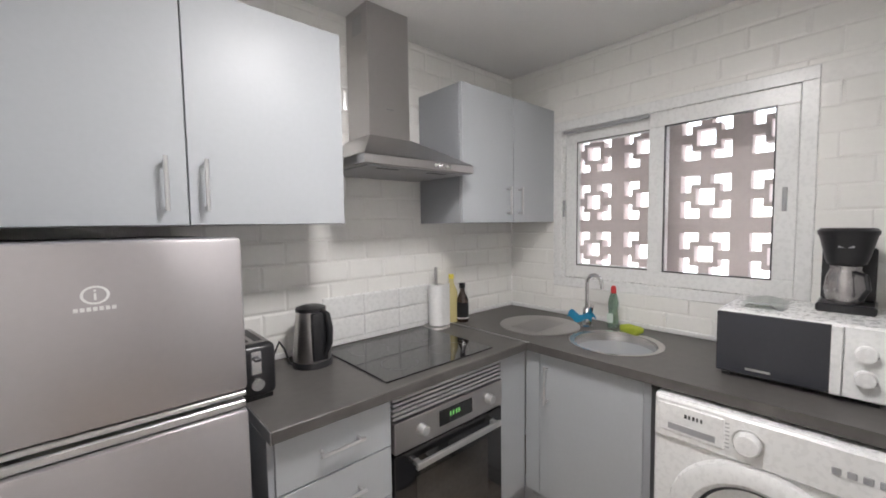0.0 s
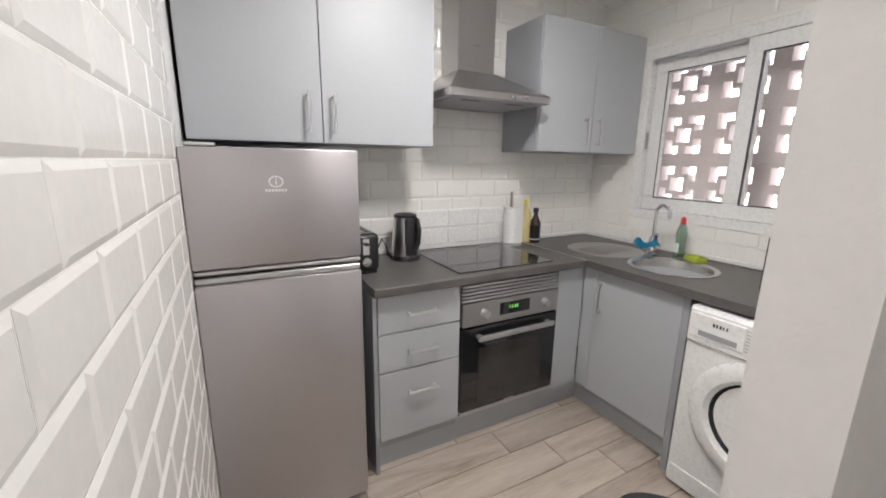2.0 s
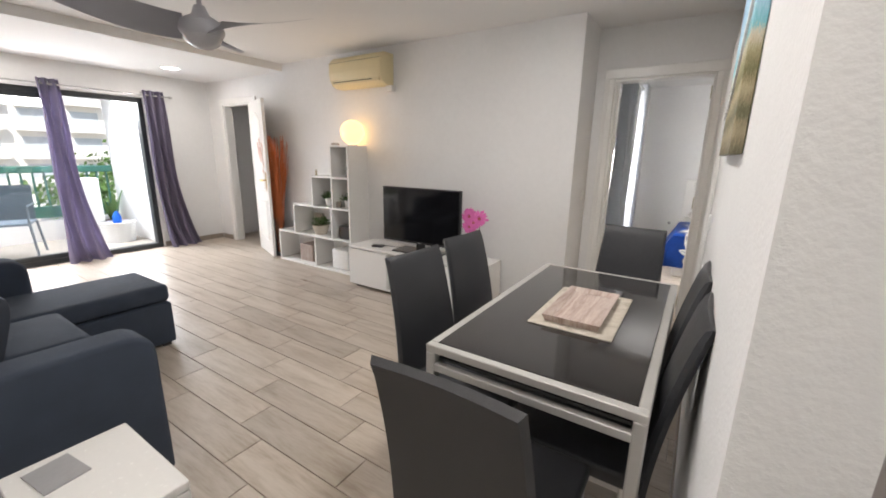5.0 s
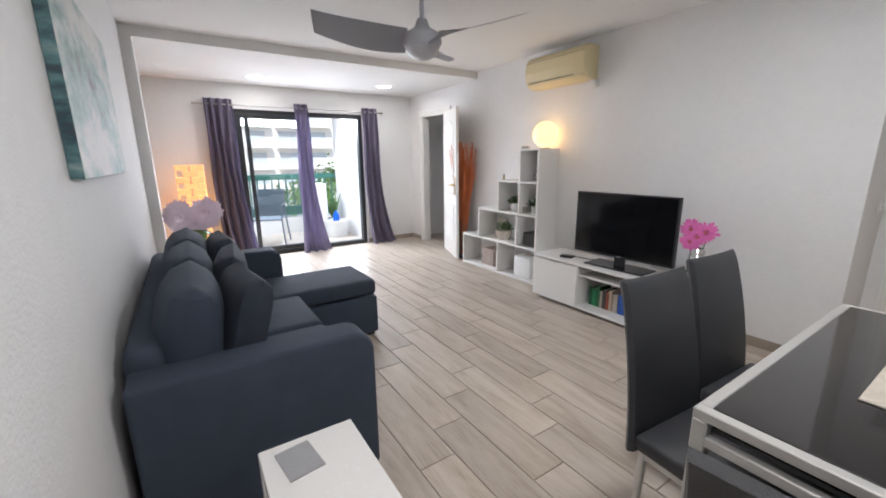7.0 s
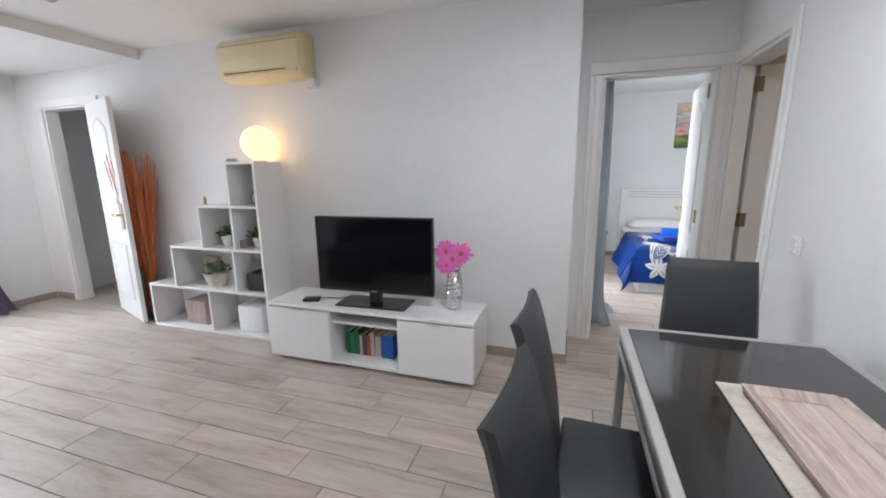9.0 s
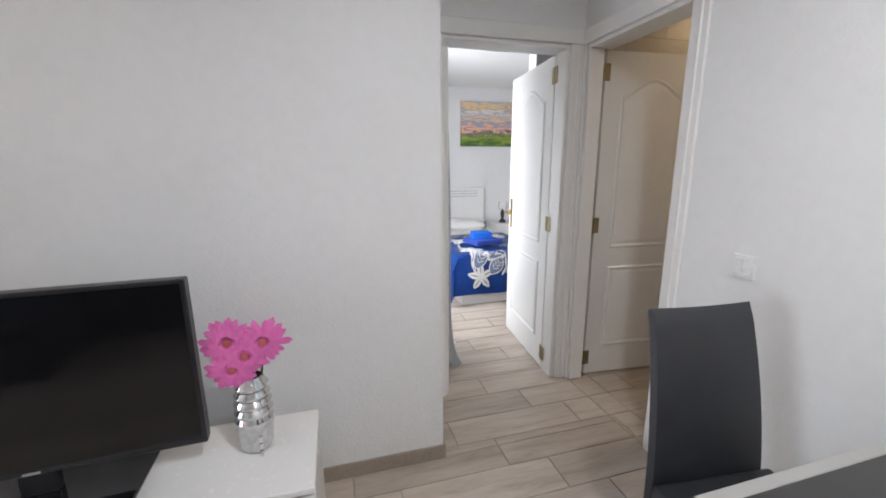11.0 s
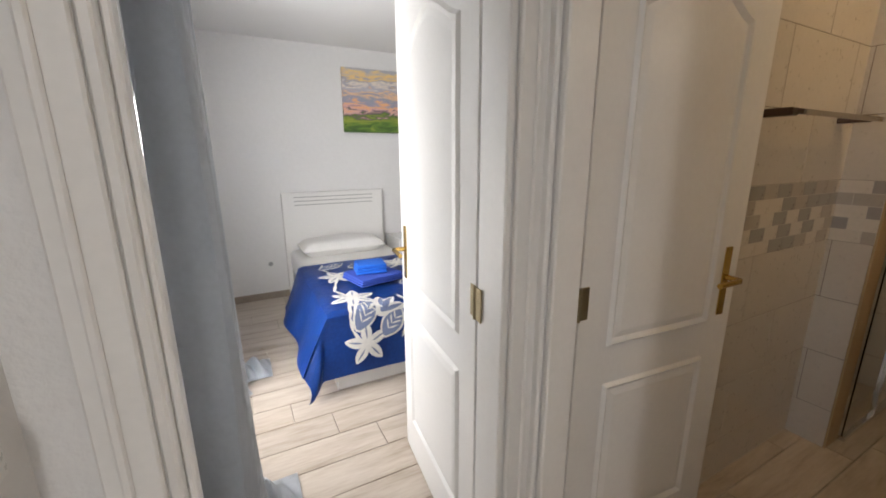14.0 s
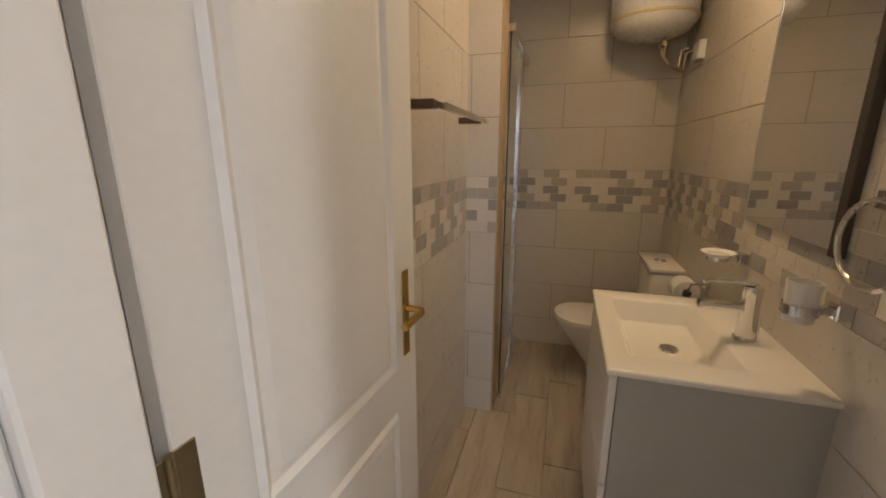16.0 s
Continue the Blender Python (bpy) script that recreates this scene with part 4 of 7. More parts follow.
sb = thing("set_top_box", (-2.69, 2.14, 0.44), "small black remote receiver box with a cable", "receiver", turn=20)
part("box", B(-0.06, 0.06, -0.035, 0.035, 0, 0.022, bev=0.005), BLACK, sb)
part("cable", tube(bmesh.new(), [(0.05, 0.02, 0.012), (0.12, 0.04, 0.006), (0.2, 0.02, 0.005), (0.26, 0.06, 0.005)], 0.0035, 6), BLACK, sb, smooth=True)


def petals(parent, c, r, m, n=26, tilt=0.5, seed=1):
    """One daisy-like flower head of layered petals round c, facing the -y side."""
    rnd = random.Random(seed)
    bm = bmesh.new()
    for k in range(n):
        a = 2 * math.pi * k / n * 3.02 + rnd.uniform(-0.1, 0.1)
        lift = 0.08 + 0.50 * (k / n)
        l = r * rnd.uniform(0.85, 1.05) * (1 - 0.40 * k / n)
        d = Vector((math.cos(a), -lift, math.sin(a))).normalized()
        s = Vector((-math.sin(a), 0, math.cos(a)))
        w, dip = l * 0.13, Vector((0, 0.012, 0))
        pts = [c + d * (l * 0.06), c + d * l * 0.45 + s * w - dip, c + d * l * 0.85 + s * w, c + d * l + dip * 0.5, c + d * l * 0.85 - s * w, c + d * l * 0.45 - s * w - dip]
        bm.faces.new([bm.verts.new(p) for p in pts])
    return part("flower_head", bm, m, parent)


va = thing("silver_vase", (-1.64, 2.26, 0.44), "ribbed silver glass vase with pink flowers on the TV unit", "vase")
prof = [(0, 0), (0.032, 0.0)]
for i in range(8):
    z = 0.012 + i * 0.03
    prof += [(0.046 + 0.008 * math.sin(i / 7 * 3.1), z), (0.052 + 0.008 * math.sin(i / 7 * 3.1), z + 0.015)]
prof += [(0.036, 0.265), (0.033, 0.265), (0.036, 0.02), (0, 0.02)]
part("vase_body", lathe(bmesh.new(), prof, n=28), mat("silvered_glass", (0.62, 0.62, 0.62), 0.08, metal=0.9, var=0.25, scale=40), va, smooth=True)
for i, (dx, dz) in enumerate(((-0.045, 0.40), (0.055, 0.39), (0.0, 0.35), (-0.04, 0.31))):
    part("stem", rod(bmesh.new(), (0, 0, 0.05), (dx, 0, dz), 0.004, n=6), FROND, va)
    petals(va, Vector((dx, -0.02, dz)), 0.088, PINK, n=52, seed=i)
    part("flower_centre", lathe(bmesh.new(), [(0, 0.012), (0.012, 0.008), (0.014, 0)], n=10), mat("flower_heart", (0.45, 0.10, 0.12), 0.8), va, smooth=True, m=pose(dx, -0.035, dz, 90))
part("bead_string", rod(rod(rod(bmesh.new(), (0.02, -0.05, 0.0), (0.02, -0.05, 0.02), 0.006, n=8), (0.02, -0.05, 0.025), (0.02, -0.05, 0.045), 0.006, n=8), (0.02, -0.05, 0.05), (0.02, -0.05, 0.07), 0.006, n=8), CHROME, va)

# stepped shelf
su2 = thing("stepped_shelf", (-4.51, 2.255, 0), "white laminate stepped cube shelf against the wall", "shelf")
T = 0.022
D = 0.36
for x0, x1, z in ((0, 1.31, 0.0), (0, 1.31, 0.375), (0.32, 1.31, 0.735), (0.68, 1.31, 1.085), (1.02, 1.31, 1.425)):
    part("board", B(x0, x1, 0, D, z + 0.001, z + T, bev=0.0015), WHITELAM, su2)
for x, z0, z1 in ((0, T, 0.375), (0.68, T, 0.375), (0.32, 0.375 + T, 0.735), (0.99, 0.375 + T, 0.735), (0.68, 0.735 + T, 1.085), (1.02, 0.735 + T, 1.085), (1.02, 1.085 + T, 1.425)):
    part("upright", B(x, x + T, 0.001, D, z0 + 0.001, z1, bev=0.001), WHITELAM, su2)
part("end_panel", B(1.29, 1.312, -0.004, D, 0.001, 1.447, bev=0.0015), WHITELAM, su2)
part("back_panel", box(box(box(B(0.02, 1.29, D - 0.006, D, T, 0.375), 0.34, 1.29, D - 0.006, D, 0.397, 0.735), 0.7, 1.29, D - 0.006, D, 0.757, 1.085), 1.04, 1.29, D - 0.006, D, 1.107, 1.425), WHITELAM, su2)
SHX, SHY = -4.51, 2.255

gl = thing("globe_lamp", (-3.285, 2.42, 1.448), "lit warm globe table lamp on top of the shelf", "lamp")
part("foot", lathe(bmesh.new(), [(0, 0), (0.05, 0.0), (0.05, 0.012), (0.04, 0.016), (0, 0.016)], n=24), WHITE, gl, smooth=True)
gp = part("globe", lathe(bmesh.new(), [(0.128 * math.sin(math.pi * i / 20), 0.140 - 0.128 * math.cos(math.pi * i / 20)) for i in range(21)], n=32), GLOW, gl, "glowing opal globe", smooth=True)
gp.visible_shadow = False
part("cord", tube(bmesh.new(), [(0.05, 0.1, 0.01), (0.14, 0.17, 0.02), (0.15, 0.19, -0.2), (0.16, 0.19, -0.5), (0.22, 0.19, -0.8), (0.3, 0.19, -0.95)], 0.004, 6), WHITE, gl, smooth=True)


def potted_plant(at, r, h, potm, label, seed, spread=0.10):
    p = thing("potted_plant", at, label, "plant", "plants on the shelf")
    part("pot", lathe(bmesh.new(), [(0, 0), (r * 0.72, 0), (r, h), (r * 0.9, h), (r * 0.85, h * 0.85), (0, h * 0.85)], n=22), potm, p, smooth=True)
    rnd = random.Random(seed)
    bm = bmesh.new()
    for k in range(130):
        a, e = rnd.uniform(0, 6.28), rnd.uniform(0.25, 1.4)
        d = Vector((math.cos(a) * math.cos(e), math.sin(a) * math.cos(e), math.sin(e)))
        c = Vector((0, 0, h * 0.85)) + d * spread * rnd.uniform(0.35, 1.0)
        s = d.cross(Vector((rnd.random(), rnd.random(), rnd.random()))).normalized() * 0.010
        l = 0.024
        bm.faces.new([bm.verts.new(q) for q in (c - d * l, c + s, c + d * l, c - s)])
    part("foliage", bm, FROND, p)
    return p


potted_plant((SHX + 0.84, SHY + 0.13, 0.757), 0.052, 0.09, WHITE, "small green plant in a white pot", 3)
potted_plant((SHX + 1.16, SHY + 0.13, 0.757), 0.048, 0.085, WHITE, "small bushy plant in a white pot", 4)
potted_plant((SHX + 0.66, SHY + 0.13, 0.397), 0.10, 0.11, RATTAN, "green plant in a woven basket pot", 5, 0.13)
solo("candle_holder", lathe(bmesh.new(), [(0, 0), (0.038, 0), (0.045, 0.03), (0.04, 0.07), (0.033, 0.07), (0.0, 0.06)], n=20), mat("grey_stoneware", (0.33, 0.30, 0.27), 0.7), "small grey stoneware candle holder", "candle holder", smooth=True, at=(SHX + 1.03, SHY + 0.09, 0.757))
solo("speaker_box", B(0, 0.20, 0, 0.18, 0, 0.15, bev=0.006), BLACK, "small black radio box on the shelf", "radio", at=(SHX + 1.06, SHY + 0.06, 0.397))
solo("wooden_crate", B(0, 0.24, 0, 0.20, 0, 0.21, bev=0.006), WASHWOOD, "washed wooden keepsake box in the bottom cube", "box", at=(SHX + 0.30, SHY + 0.08, 0.023))
solo("storage_tub", B(0, 0.26, 0, 0.24, 0, 0.23, bev=0.015, seg=2), WHITE, "white storage tub in the bottom cube", "box", at=(SHX + 0.92, SHY + 0.06, 0.023), smooth=True)
solo("picture_block", B(0, 0.16, 0, 0.03, 0, 0.22, bev=0.003), mat("faded_print", (0.45, 0.40, 0.33), 0.6, var=0.3, scale=14), "faded wooden picture block leaning in the cube", "picture", at=(SHX + 0.40, SHY + 0.25, 0.398))
solo("glass_jar", lathe(bmesh.new(), [(0, 0), (0.045, 0), (0.055, 0.06), (0.035, 0.11), (0.04, 0.12), (0.034, 0.12), (0.03, 0.108), (0.05, 0.06), (0.04, 0.006), (0, 0.006)], n=22), GLASS, "small clear glass jar", "jar", smooth=True, at=(SHX + 1.20, SHY + 0.13, 1.108))
ho = thing("heart_ornament", (SHX + 0.95, SHY + 0.16, 1.108), "woven grey heart ornament on a stick", "ornament")
part("stick", rod(bmesh.new(), (0, 0, 0), (0, 0, 0.28), 0.004, n=6), GREYPL, ho)
bm = bmesh.new()
hp = [(0.055 * math.sin(t) ** 3, 0.0034 * (13 * math.cos(t) - 5 * math.cos(2 * t) - 2 * math.cos(3 * t) - math.cos(4 * t))) for t in (2 * math.pi * i / 30 for i in range(30))]
f0 = [bm.verts.new((x, -0.012, 0.33 + z)) for x, z in hp]
f1 = [bm.verts.new((x, 0.012, 0.33 + z)) for x, z in hp]
bm.faces.new(f0)
bm.faces.new(f1[::-1])
for i in range(30):
    bm.faces.new((f0[i], f0[(i + 1) % 30], f1[(i + 1) % 30], f1[i]))
part("heart", bm, mat("grey_wicker", (0.28, 0.25, 0.22), 0.8, var=0.4, fine=150, bump=0.6, bscale=120), ho)
solo("small_figurine", lathe(bmesh.new(), [(0, 0), (0.018, 0), (0.01, 0.02), (0.014, 0.045), (0.004, 0.07), (0, 0.075)], n=12), HINGE, "tiny bronze ornament on the shelf step", "ornament", smooth=True, at=(SHX + 0.72, SHY + 0.06, 1.108))

tw = thing("twig_vase", (-4.69, 2.39, 0), "tall glass floor vase of orange dried twigs", "vase")
part("vase", lathe(bmesh.new(), [(0, 0), (0.07, 0), (0.065, 0.02), (0.06, 0.5), (0.055, 0.5), (0.055, 0.02), (0, 0.02)], n=24), SHGLASS, tw, smooth=True)
rnd = random.Random(8)
bm = bmesh.new()
for k in range(150):
    a, s = rnd.uniform(0, 6.28), rnd.uniform(0, 0.23)
    top = rnd.uniform(1.1, 1.58)
    p0 = Vector((rnd.uniform(-0.03, 0.03), rnd.uniform(-0.03, 0.03), 0.04))
    p1 = Vector((math.cos(a) * s * 0.5, math.sin(a) * s * 0.35, 0.75))
    p2 = Vector((math.cos(a) * s, min(math.sin(a) * s * 0.7, 0.13), top))
    tube(bm, [p0, p1, p1 * 0.4 + p2 * 0.6 + Vector((rnd.uniform(-0.02, 0.02), 0, 0)), p2], 0.0028, 4)
    for q in range(2):
        w = p1.lerp(p2, rnd.uniform(0.3, 0.9))
        rod(bm, w, w + Vector((rnd.uniform(-0.06, 0.06), rnd.uniform(-0.05, 0.03), 0.09)), 0.002, 0.001, n=3, caps=False)
tagged(part("twig_bundle", bm, TWIG, tw, "bundle of orange dried twigs"), kind="stuff")

# air conditioner
ac = thing("air_conditioner", (-3.52, 2.332, 2.045), "aged cream wall-mounted air conditioner", "air conditioner")
AW = 0.725
bm = bmesh.new()
pr = [(0.211, 0.0), (0.10, 0.0), (0.045, 0.022), (0.012, 0.075), (0.0, 0.14), (0.006, 0.235), (0.035, 0.275), (0.07, 0.30), (0.211, 0.30)]
a = [bm.verts.new((0, y, z)) for y, z in pr]
b = [bm.verts.new((AW, y, z)) for y, z in pr]
bm.faces.new(a)
bm.faces.new(b[::-1])
for i in range(len(pr)):
    bm.faces.new((a[i], a[(i + 1) % len(pr)], b[(i + 1) % len(pr)], b[i]))
bmesh.ops.bevel(bm, geom=list(bm.edges), offset=0.008, segments=2, profile=0.5, affect="EDGES")
part("casing", bm, CREAM, ac, smooth=True)
part("air_flap", B(0.03, AW - 0.03, 0.016, 0.045, 0.030, 0.080, bev=0.004), CREAM, ac)
part("air_slot", B(0.05, AW - 0.12, 0.0145, 0.03, 0.046, 0.053), mat("dark_slot", (0.05, 0.045, 0.03), 0.6), ac)
# Solid strip for the panel groove; its shade is painted as darker cream
part("panel_groove", B(0.004, AW - 0.004, 0.002, 0.02, 0.236, 0.241), mat("groove_shadow", (0.42, 0.36, 0.22), 0.6), ac)
part("pipe_cover", B(AW - 0.06, AW + 0.02, 0.15, 0.218, -0.06, 0.002, bev=0.006), WHITE, ac)

# ceiling fan
cf = thing("ceiling_fan", (-2.69, 0.615, 2.012), "silver three-bladed ceiling fan with a round light, at rest", "ceiling fan")
FANM = mat("silver_fan_paint", (0.42, 0.42, 0.45), 0.42, metal=0.1, var=0.02)
part("down_rod", rod(bmesh.new(), (0, 0, 0.12), (0, 0, 0.41), 0.014), FANM, cf, smooth=True)
part("canopy", lathe(bmesh.new(), [(0.0, 0.355), (0.03, 0.355), (0.06, 0.4165), (0, 0.4165)], n=24), FANM, cf, smooth=True)
part("motor", lathe(bmesh.new(), [(0, 0.03), (0.11, 0.03), (0.125, 0.06), (0.115, 0.11), (0.05, 0.15), (0.03, 0.20), (0, 0.20)], n=32), FANM, cf, smooth=True)
part("light_bowl", lathe(bmesh.new(), [(0.0, -0.04), (0.05, -0.032), (0.09, -0.008), (0.108, 0.03)], n=32), mat("grey_light_bowl", (0.50, 0.50, 0.52), 0.2), cf, smooth=True)
for ang in (-110, 133, 22):
    def blade(u, v):
        r = 0.10 + 0.56 * u
        w = 0.07 + 0.075 * math.sin(min(1, u * 1.25) * 2.0) * (1 - 0.6 * u * u)
        y = (v - 0.5) * 2 * w + 0.10 * u * u - 0.02
        return (r, y, 0.075 + 0.11 * (v - 0.5) * (1 - 0.4 * u) + 0.05 * u * u)
    part("blade", sheet(bmesh.new(), blade, 14, 5, 0.008), FANM, cf, smooth=True, m=pose(0, 0, 0, 0, 0, ang))

# The two fittings at height H are added, to go with the fill lamps
for x, y, zc in ((-5.82, 0.11, 2.345), (-5.67, 1.74, 2.345), (-0.45, -0.55, H), (-0.85, 0.95, H)):
    dl = thing("downlight", (x, y, zc), "round lit recessed ceiling downlight, real by the balcony, added over dining and hall", "downlight", "ceiling downlights")
    part("rim", lathe(bmesh.new(), [(0.115, 0.0), (0.112, -0.006), (0.098, -0.006), (0.096, -0.001)], n=28), WHITE, dl, smooth=True)
    part("diffuser", lathe(bmesh.new(), [(0.097, -0.003), (0, -0.003)], n=28), GLOWW, dl)

# sofa with chaise
SO = thing("corner_sofa", (-3.97, -1.045, 0), "dark blue-grey fabric corner sofa with chaise and loose cushions", "sofa")
SW = 2.21
part("base", box(B(0.32, SW - 0.16, 0.10, 0.80, 0.02, 0.28, bev=0.02, seg=2), 0.37, 0.92, 0.80, 1.42, 0.02, 0.32, bev=0.02, seg=2), SOFA, SO, smooth=True)
part("backrest", B(0.30, SW - 0.14, 0.01, 0.13, 0.06, 0.74, bev=0.05, seg=4), SOFA, SO, smooth=True)


def arm(x0, x1, nm):
    bm = bmesh.new()
    box(bm, x0, x1, 0.02, 0.85, 0.02, 0.665)
    es = [e for e in bm.edges if all(v.co.y > 0.84 for v in e.verts) and all(v.co.z > 0.65 for v in e.verts)]
    bmesh.ops.bevel(bm, geom=es, offset=0.09, segments=6, profile=0.5, affect="EDGES")
    bmesh.ops.bevel(bm, geom=[e for e in bm.edges if e.calc_face_angle(0) > 1.0], offset=0.02, segments=3, profile=0.5, affect="EDGES")
    return part(nm, bm, SOFA, SO, smooth=True)


arm(0.19, 0.36, "armrest")
arm(SW - 0.16, SW, "armrest")


def puff(w, d, h, seed, nseg=14):
    """A stuffed cushion block with soft crowned faces."""
    bm = bmesh.new()
    rnd = random.Random(seed)
    k1, k2 = rnd.uniform(2, 4), rnd.uniform(2, 4)
    for s in (1, -1):
        sheet(bm, lambda u, v: ((u - 0.5) * w, (v - 0.5) * d, s * h / 2 * (1 - (2 * abs(u - 0.5)) ** 5) ** 0.5 * (1 - (2 * abs(v - 0.5)) ** 5) ** 0.5 * (1 + 0.05 * math.sin(k1 * 3 * u + k2 * v))), nseg, nseg)
    bmesh.ops.remove_doubles(bm, verts=bm.verts, dist=0.0015)
    return bm


for x0, x1, dd in ((0.375, 0.91, 1.42), (0.93, 1.48, 0.84), (1.50, 2.04, 0.84)):
    part("seat_cushion", B(x0, x1, 0.22, dd, 0.285 if dd < 1 else 0.325, 0.45, bev=0.035, seg=4), SOFA, SO, smooth=True)
for x in (0.66, 1.22, 1.78):
    part("back_cushion", puff(0.58, 0.24, 0.50, int(x * 10)), SOFA, SO, smooth=True, m=pose(x, 0.205, 0.675, 90, 0, 0) @ pose(0, 0, 0, -9, 0, 0) @ Matrix.Diagonal((1, 2.0, 0.46, 1)))
for x, y in ((0.24, 0.06), (SW - 0.05, 0.06), (0.24, 0.80), (SW - 0.05, 0.80), (0.43, 1.36), (0.88, 1.36)):
    part("foot", B(x - 0.025, x + 0.025, y - 0.025, y + 0.025, 0, 0.065), BLACK, SO)
for i, (x, y, rz) in enumerate(((-3.28, -0.665, 4), (-2.74, -0.66, -5), (-2.20, -0.65, 7))):
    solo("scatter_cushion", puff(0.46, 0.46, 0.17, 20 + i), CUSHION, "dark blue-grey square scatter cushion leaning on the sofa back", "cushion", group="sofa cushions", smooth=True).matrix_basis = pose(x, y, 0.66, 74, 0, rz)

# small white side table
sd = thing("side_table", (-1.485, -0.70, 0), "small white square side table beside the sofa", "side table")
part("top", B(0, 0.42, 0, 0.29, 0.47, 0.50, bev=0.003), WHITELAM, sd)
for x in (0.0, 0.38):
    for y in (0.0, 0.25):
        part("leg", B(x, x + 0.04, y, y + 0.04, 0, 0.47, bev=0.002), WHITELAM, sd)
solo("grey_leaflet", B(0, 0.13, 0, 0.10, 0, 0.004), GREYPL, "small grey folded leaflet on the side table", "leaflet", at=(-1.44, -0.66, 0.5005), turn=8)

# vase of pale flowers behind the sofa and the glowing corner lamp
fv = thing("flower_vase", (-4.64, -0.73, 0), "tall vase of pale lilac silk flowers behind the sofa", "vase")
part("vase", lathe(bmesh.new(), [(0, 0), (0.09, 0), (0.11, 0.15), (0.07, 0.45), (0.06, 0.55), (0.055, 0.55), (0, 0.1)], n=24), WHITE, fv, smooth=True)
for i, (dx, dy, dz) in enumerate(((0.0, -0.11, 0.86), (0.02, 0.10, 0.88), (-0.04, 0.0, 0.80))):
    part("stem", rod(bmesh.new(), (0, 0, 0.3), (dx, dy, dz), 0.006, n=6), FROND, fv)
    o = petals(fv, Vector((0, 0, 0)), 0.17, PALEPINK, n=90, seed=30 + i)
    o.matrix_basis = pose(dx + 0.04, dy, dz, 0, 0, 62)
for i in range(5):
    part("leaf", sheet(bmesh.new(), lambda u, v: (0.16 * u, (v - 0.5) * 0.09 * math.sin(3.1 * u + 0.05), -0.10 * u * u), 8, 4), FROND, fv, smooth=True, m=pose(0.02, 0.0, 0.74, 0, 0, -70 + 45 * i))
cl = thing("woven_floor_lamp", (-6.12, -0.70, 0), "lit pale woven column floor lamp in the corner", "floor lamp")
LSH = mat("lit_paper_weave", (0.98, 0.54, 0.22), 0.7, var=0.3, scale=16, emit=0.55, per=0.6)
part("post", B(-0.02, 0.02, -0.02, 0.02, 0, 1.30), WASHWOOD, cl)
part("base_plate", B(-0.13, 0.13, -0.13, 0.13, 0.0, 0.02, bev=0.004), WASHWOOD, cl)
for i in range(17):
    z, sh = 0.08 + i * 0.073, 0.07 * (i % 2)
    for k in range(2):
        u = -0.145 + sh + k * 0.145
        for side in (-1, 1):
            part("woven_panel", B(side * 0.145 - 0.006, side * 0.145 + 0.006, u, min(u + 0.135, 0.145), z, z + 0.066, bev=0.003), LSH, cl)
            part("woven_panel", B(u, min(u + 0.135, 0.145), side * 0.145 - 0.006, side * 0.145 + 0.006, z, z + 0.066, bev=0.003), LSH, cl)

# wall art
ART1 = ramp_mat("teal_grey_abstract", [(0.10, 0.06, 0.07), (0.30, 0.42, 0.40), (0.62, 0.62, 0.60), (0.70, 0.69, 0.67)], (1.2, 1, 2.2), 2.2, 0.6, 0.1, per=False)
p1 = thing("wall_canvas", (-3.03, -1.059, 1.303), "large pale abstract canvas hung above the sofa", "picture")
part("canvas", B(0, 1.10, 0, 0.035, 0, 0.62, bev=0.002), ART1, p1)
part("wrapped_edge", B(1.1005, 1.103, 0.001, 0.034, 0.001, 0.619), ramp_mat("teal_maroon_edge", [(0.10, 0.03, 0.05), (0.03, 0.07, 0.09), (0.12, 0.24, 0.25), (0.35, 0.42, 0.42)], (1, 1, 3), 2.5, 0.6, 0.1, per=False), p1, "dark teal and maroon wrapped canvas edge")
p2 = thing("small_canvas", (-5.9, -1.059, 1.45), "small narrow green canvas on the wall", "picture")
part("canvas", B(0, 0.5, 0, 0.03, 0, 0.5, bev=0.002), ramp_mat("green_print", [(0.08, 0.12, 0.08), (0.35, 0.42, 0.36), (0.6, 0.6, 0.55)], (2, 1, 2), 3, 0.6, 0.1, per=False), p2)


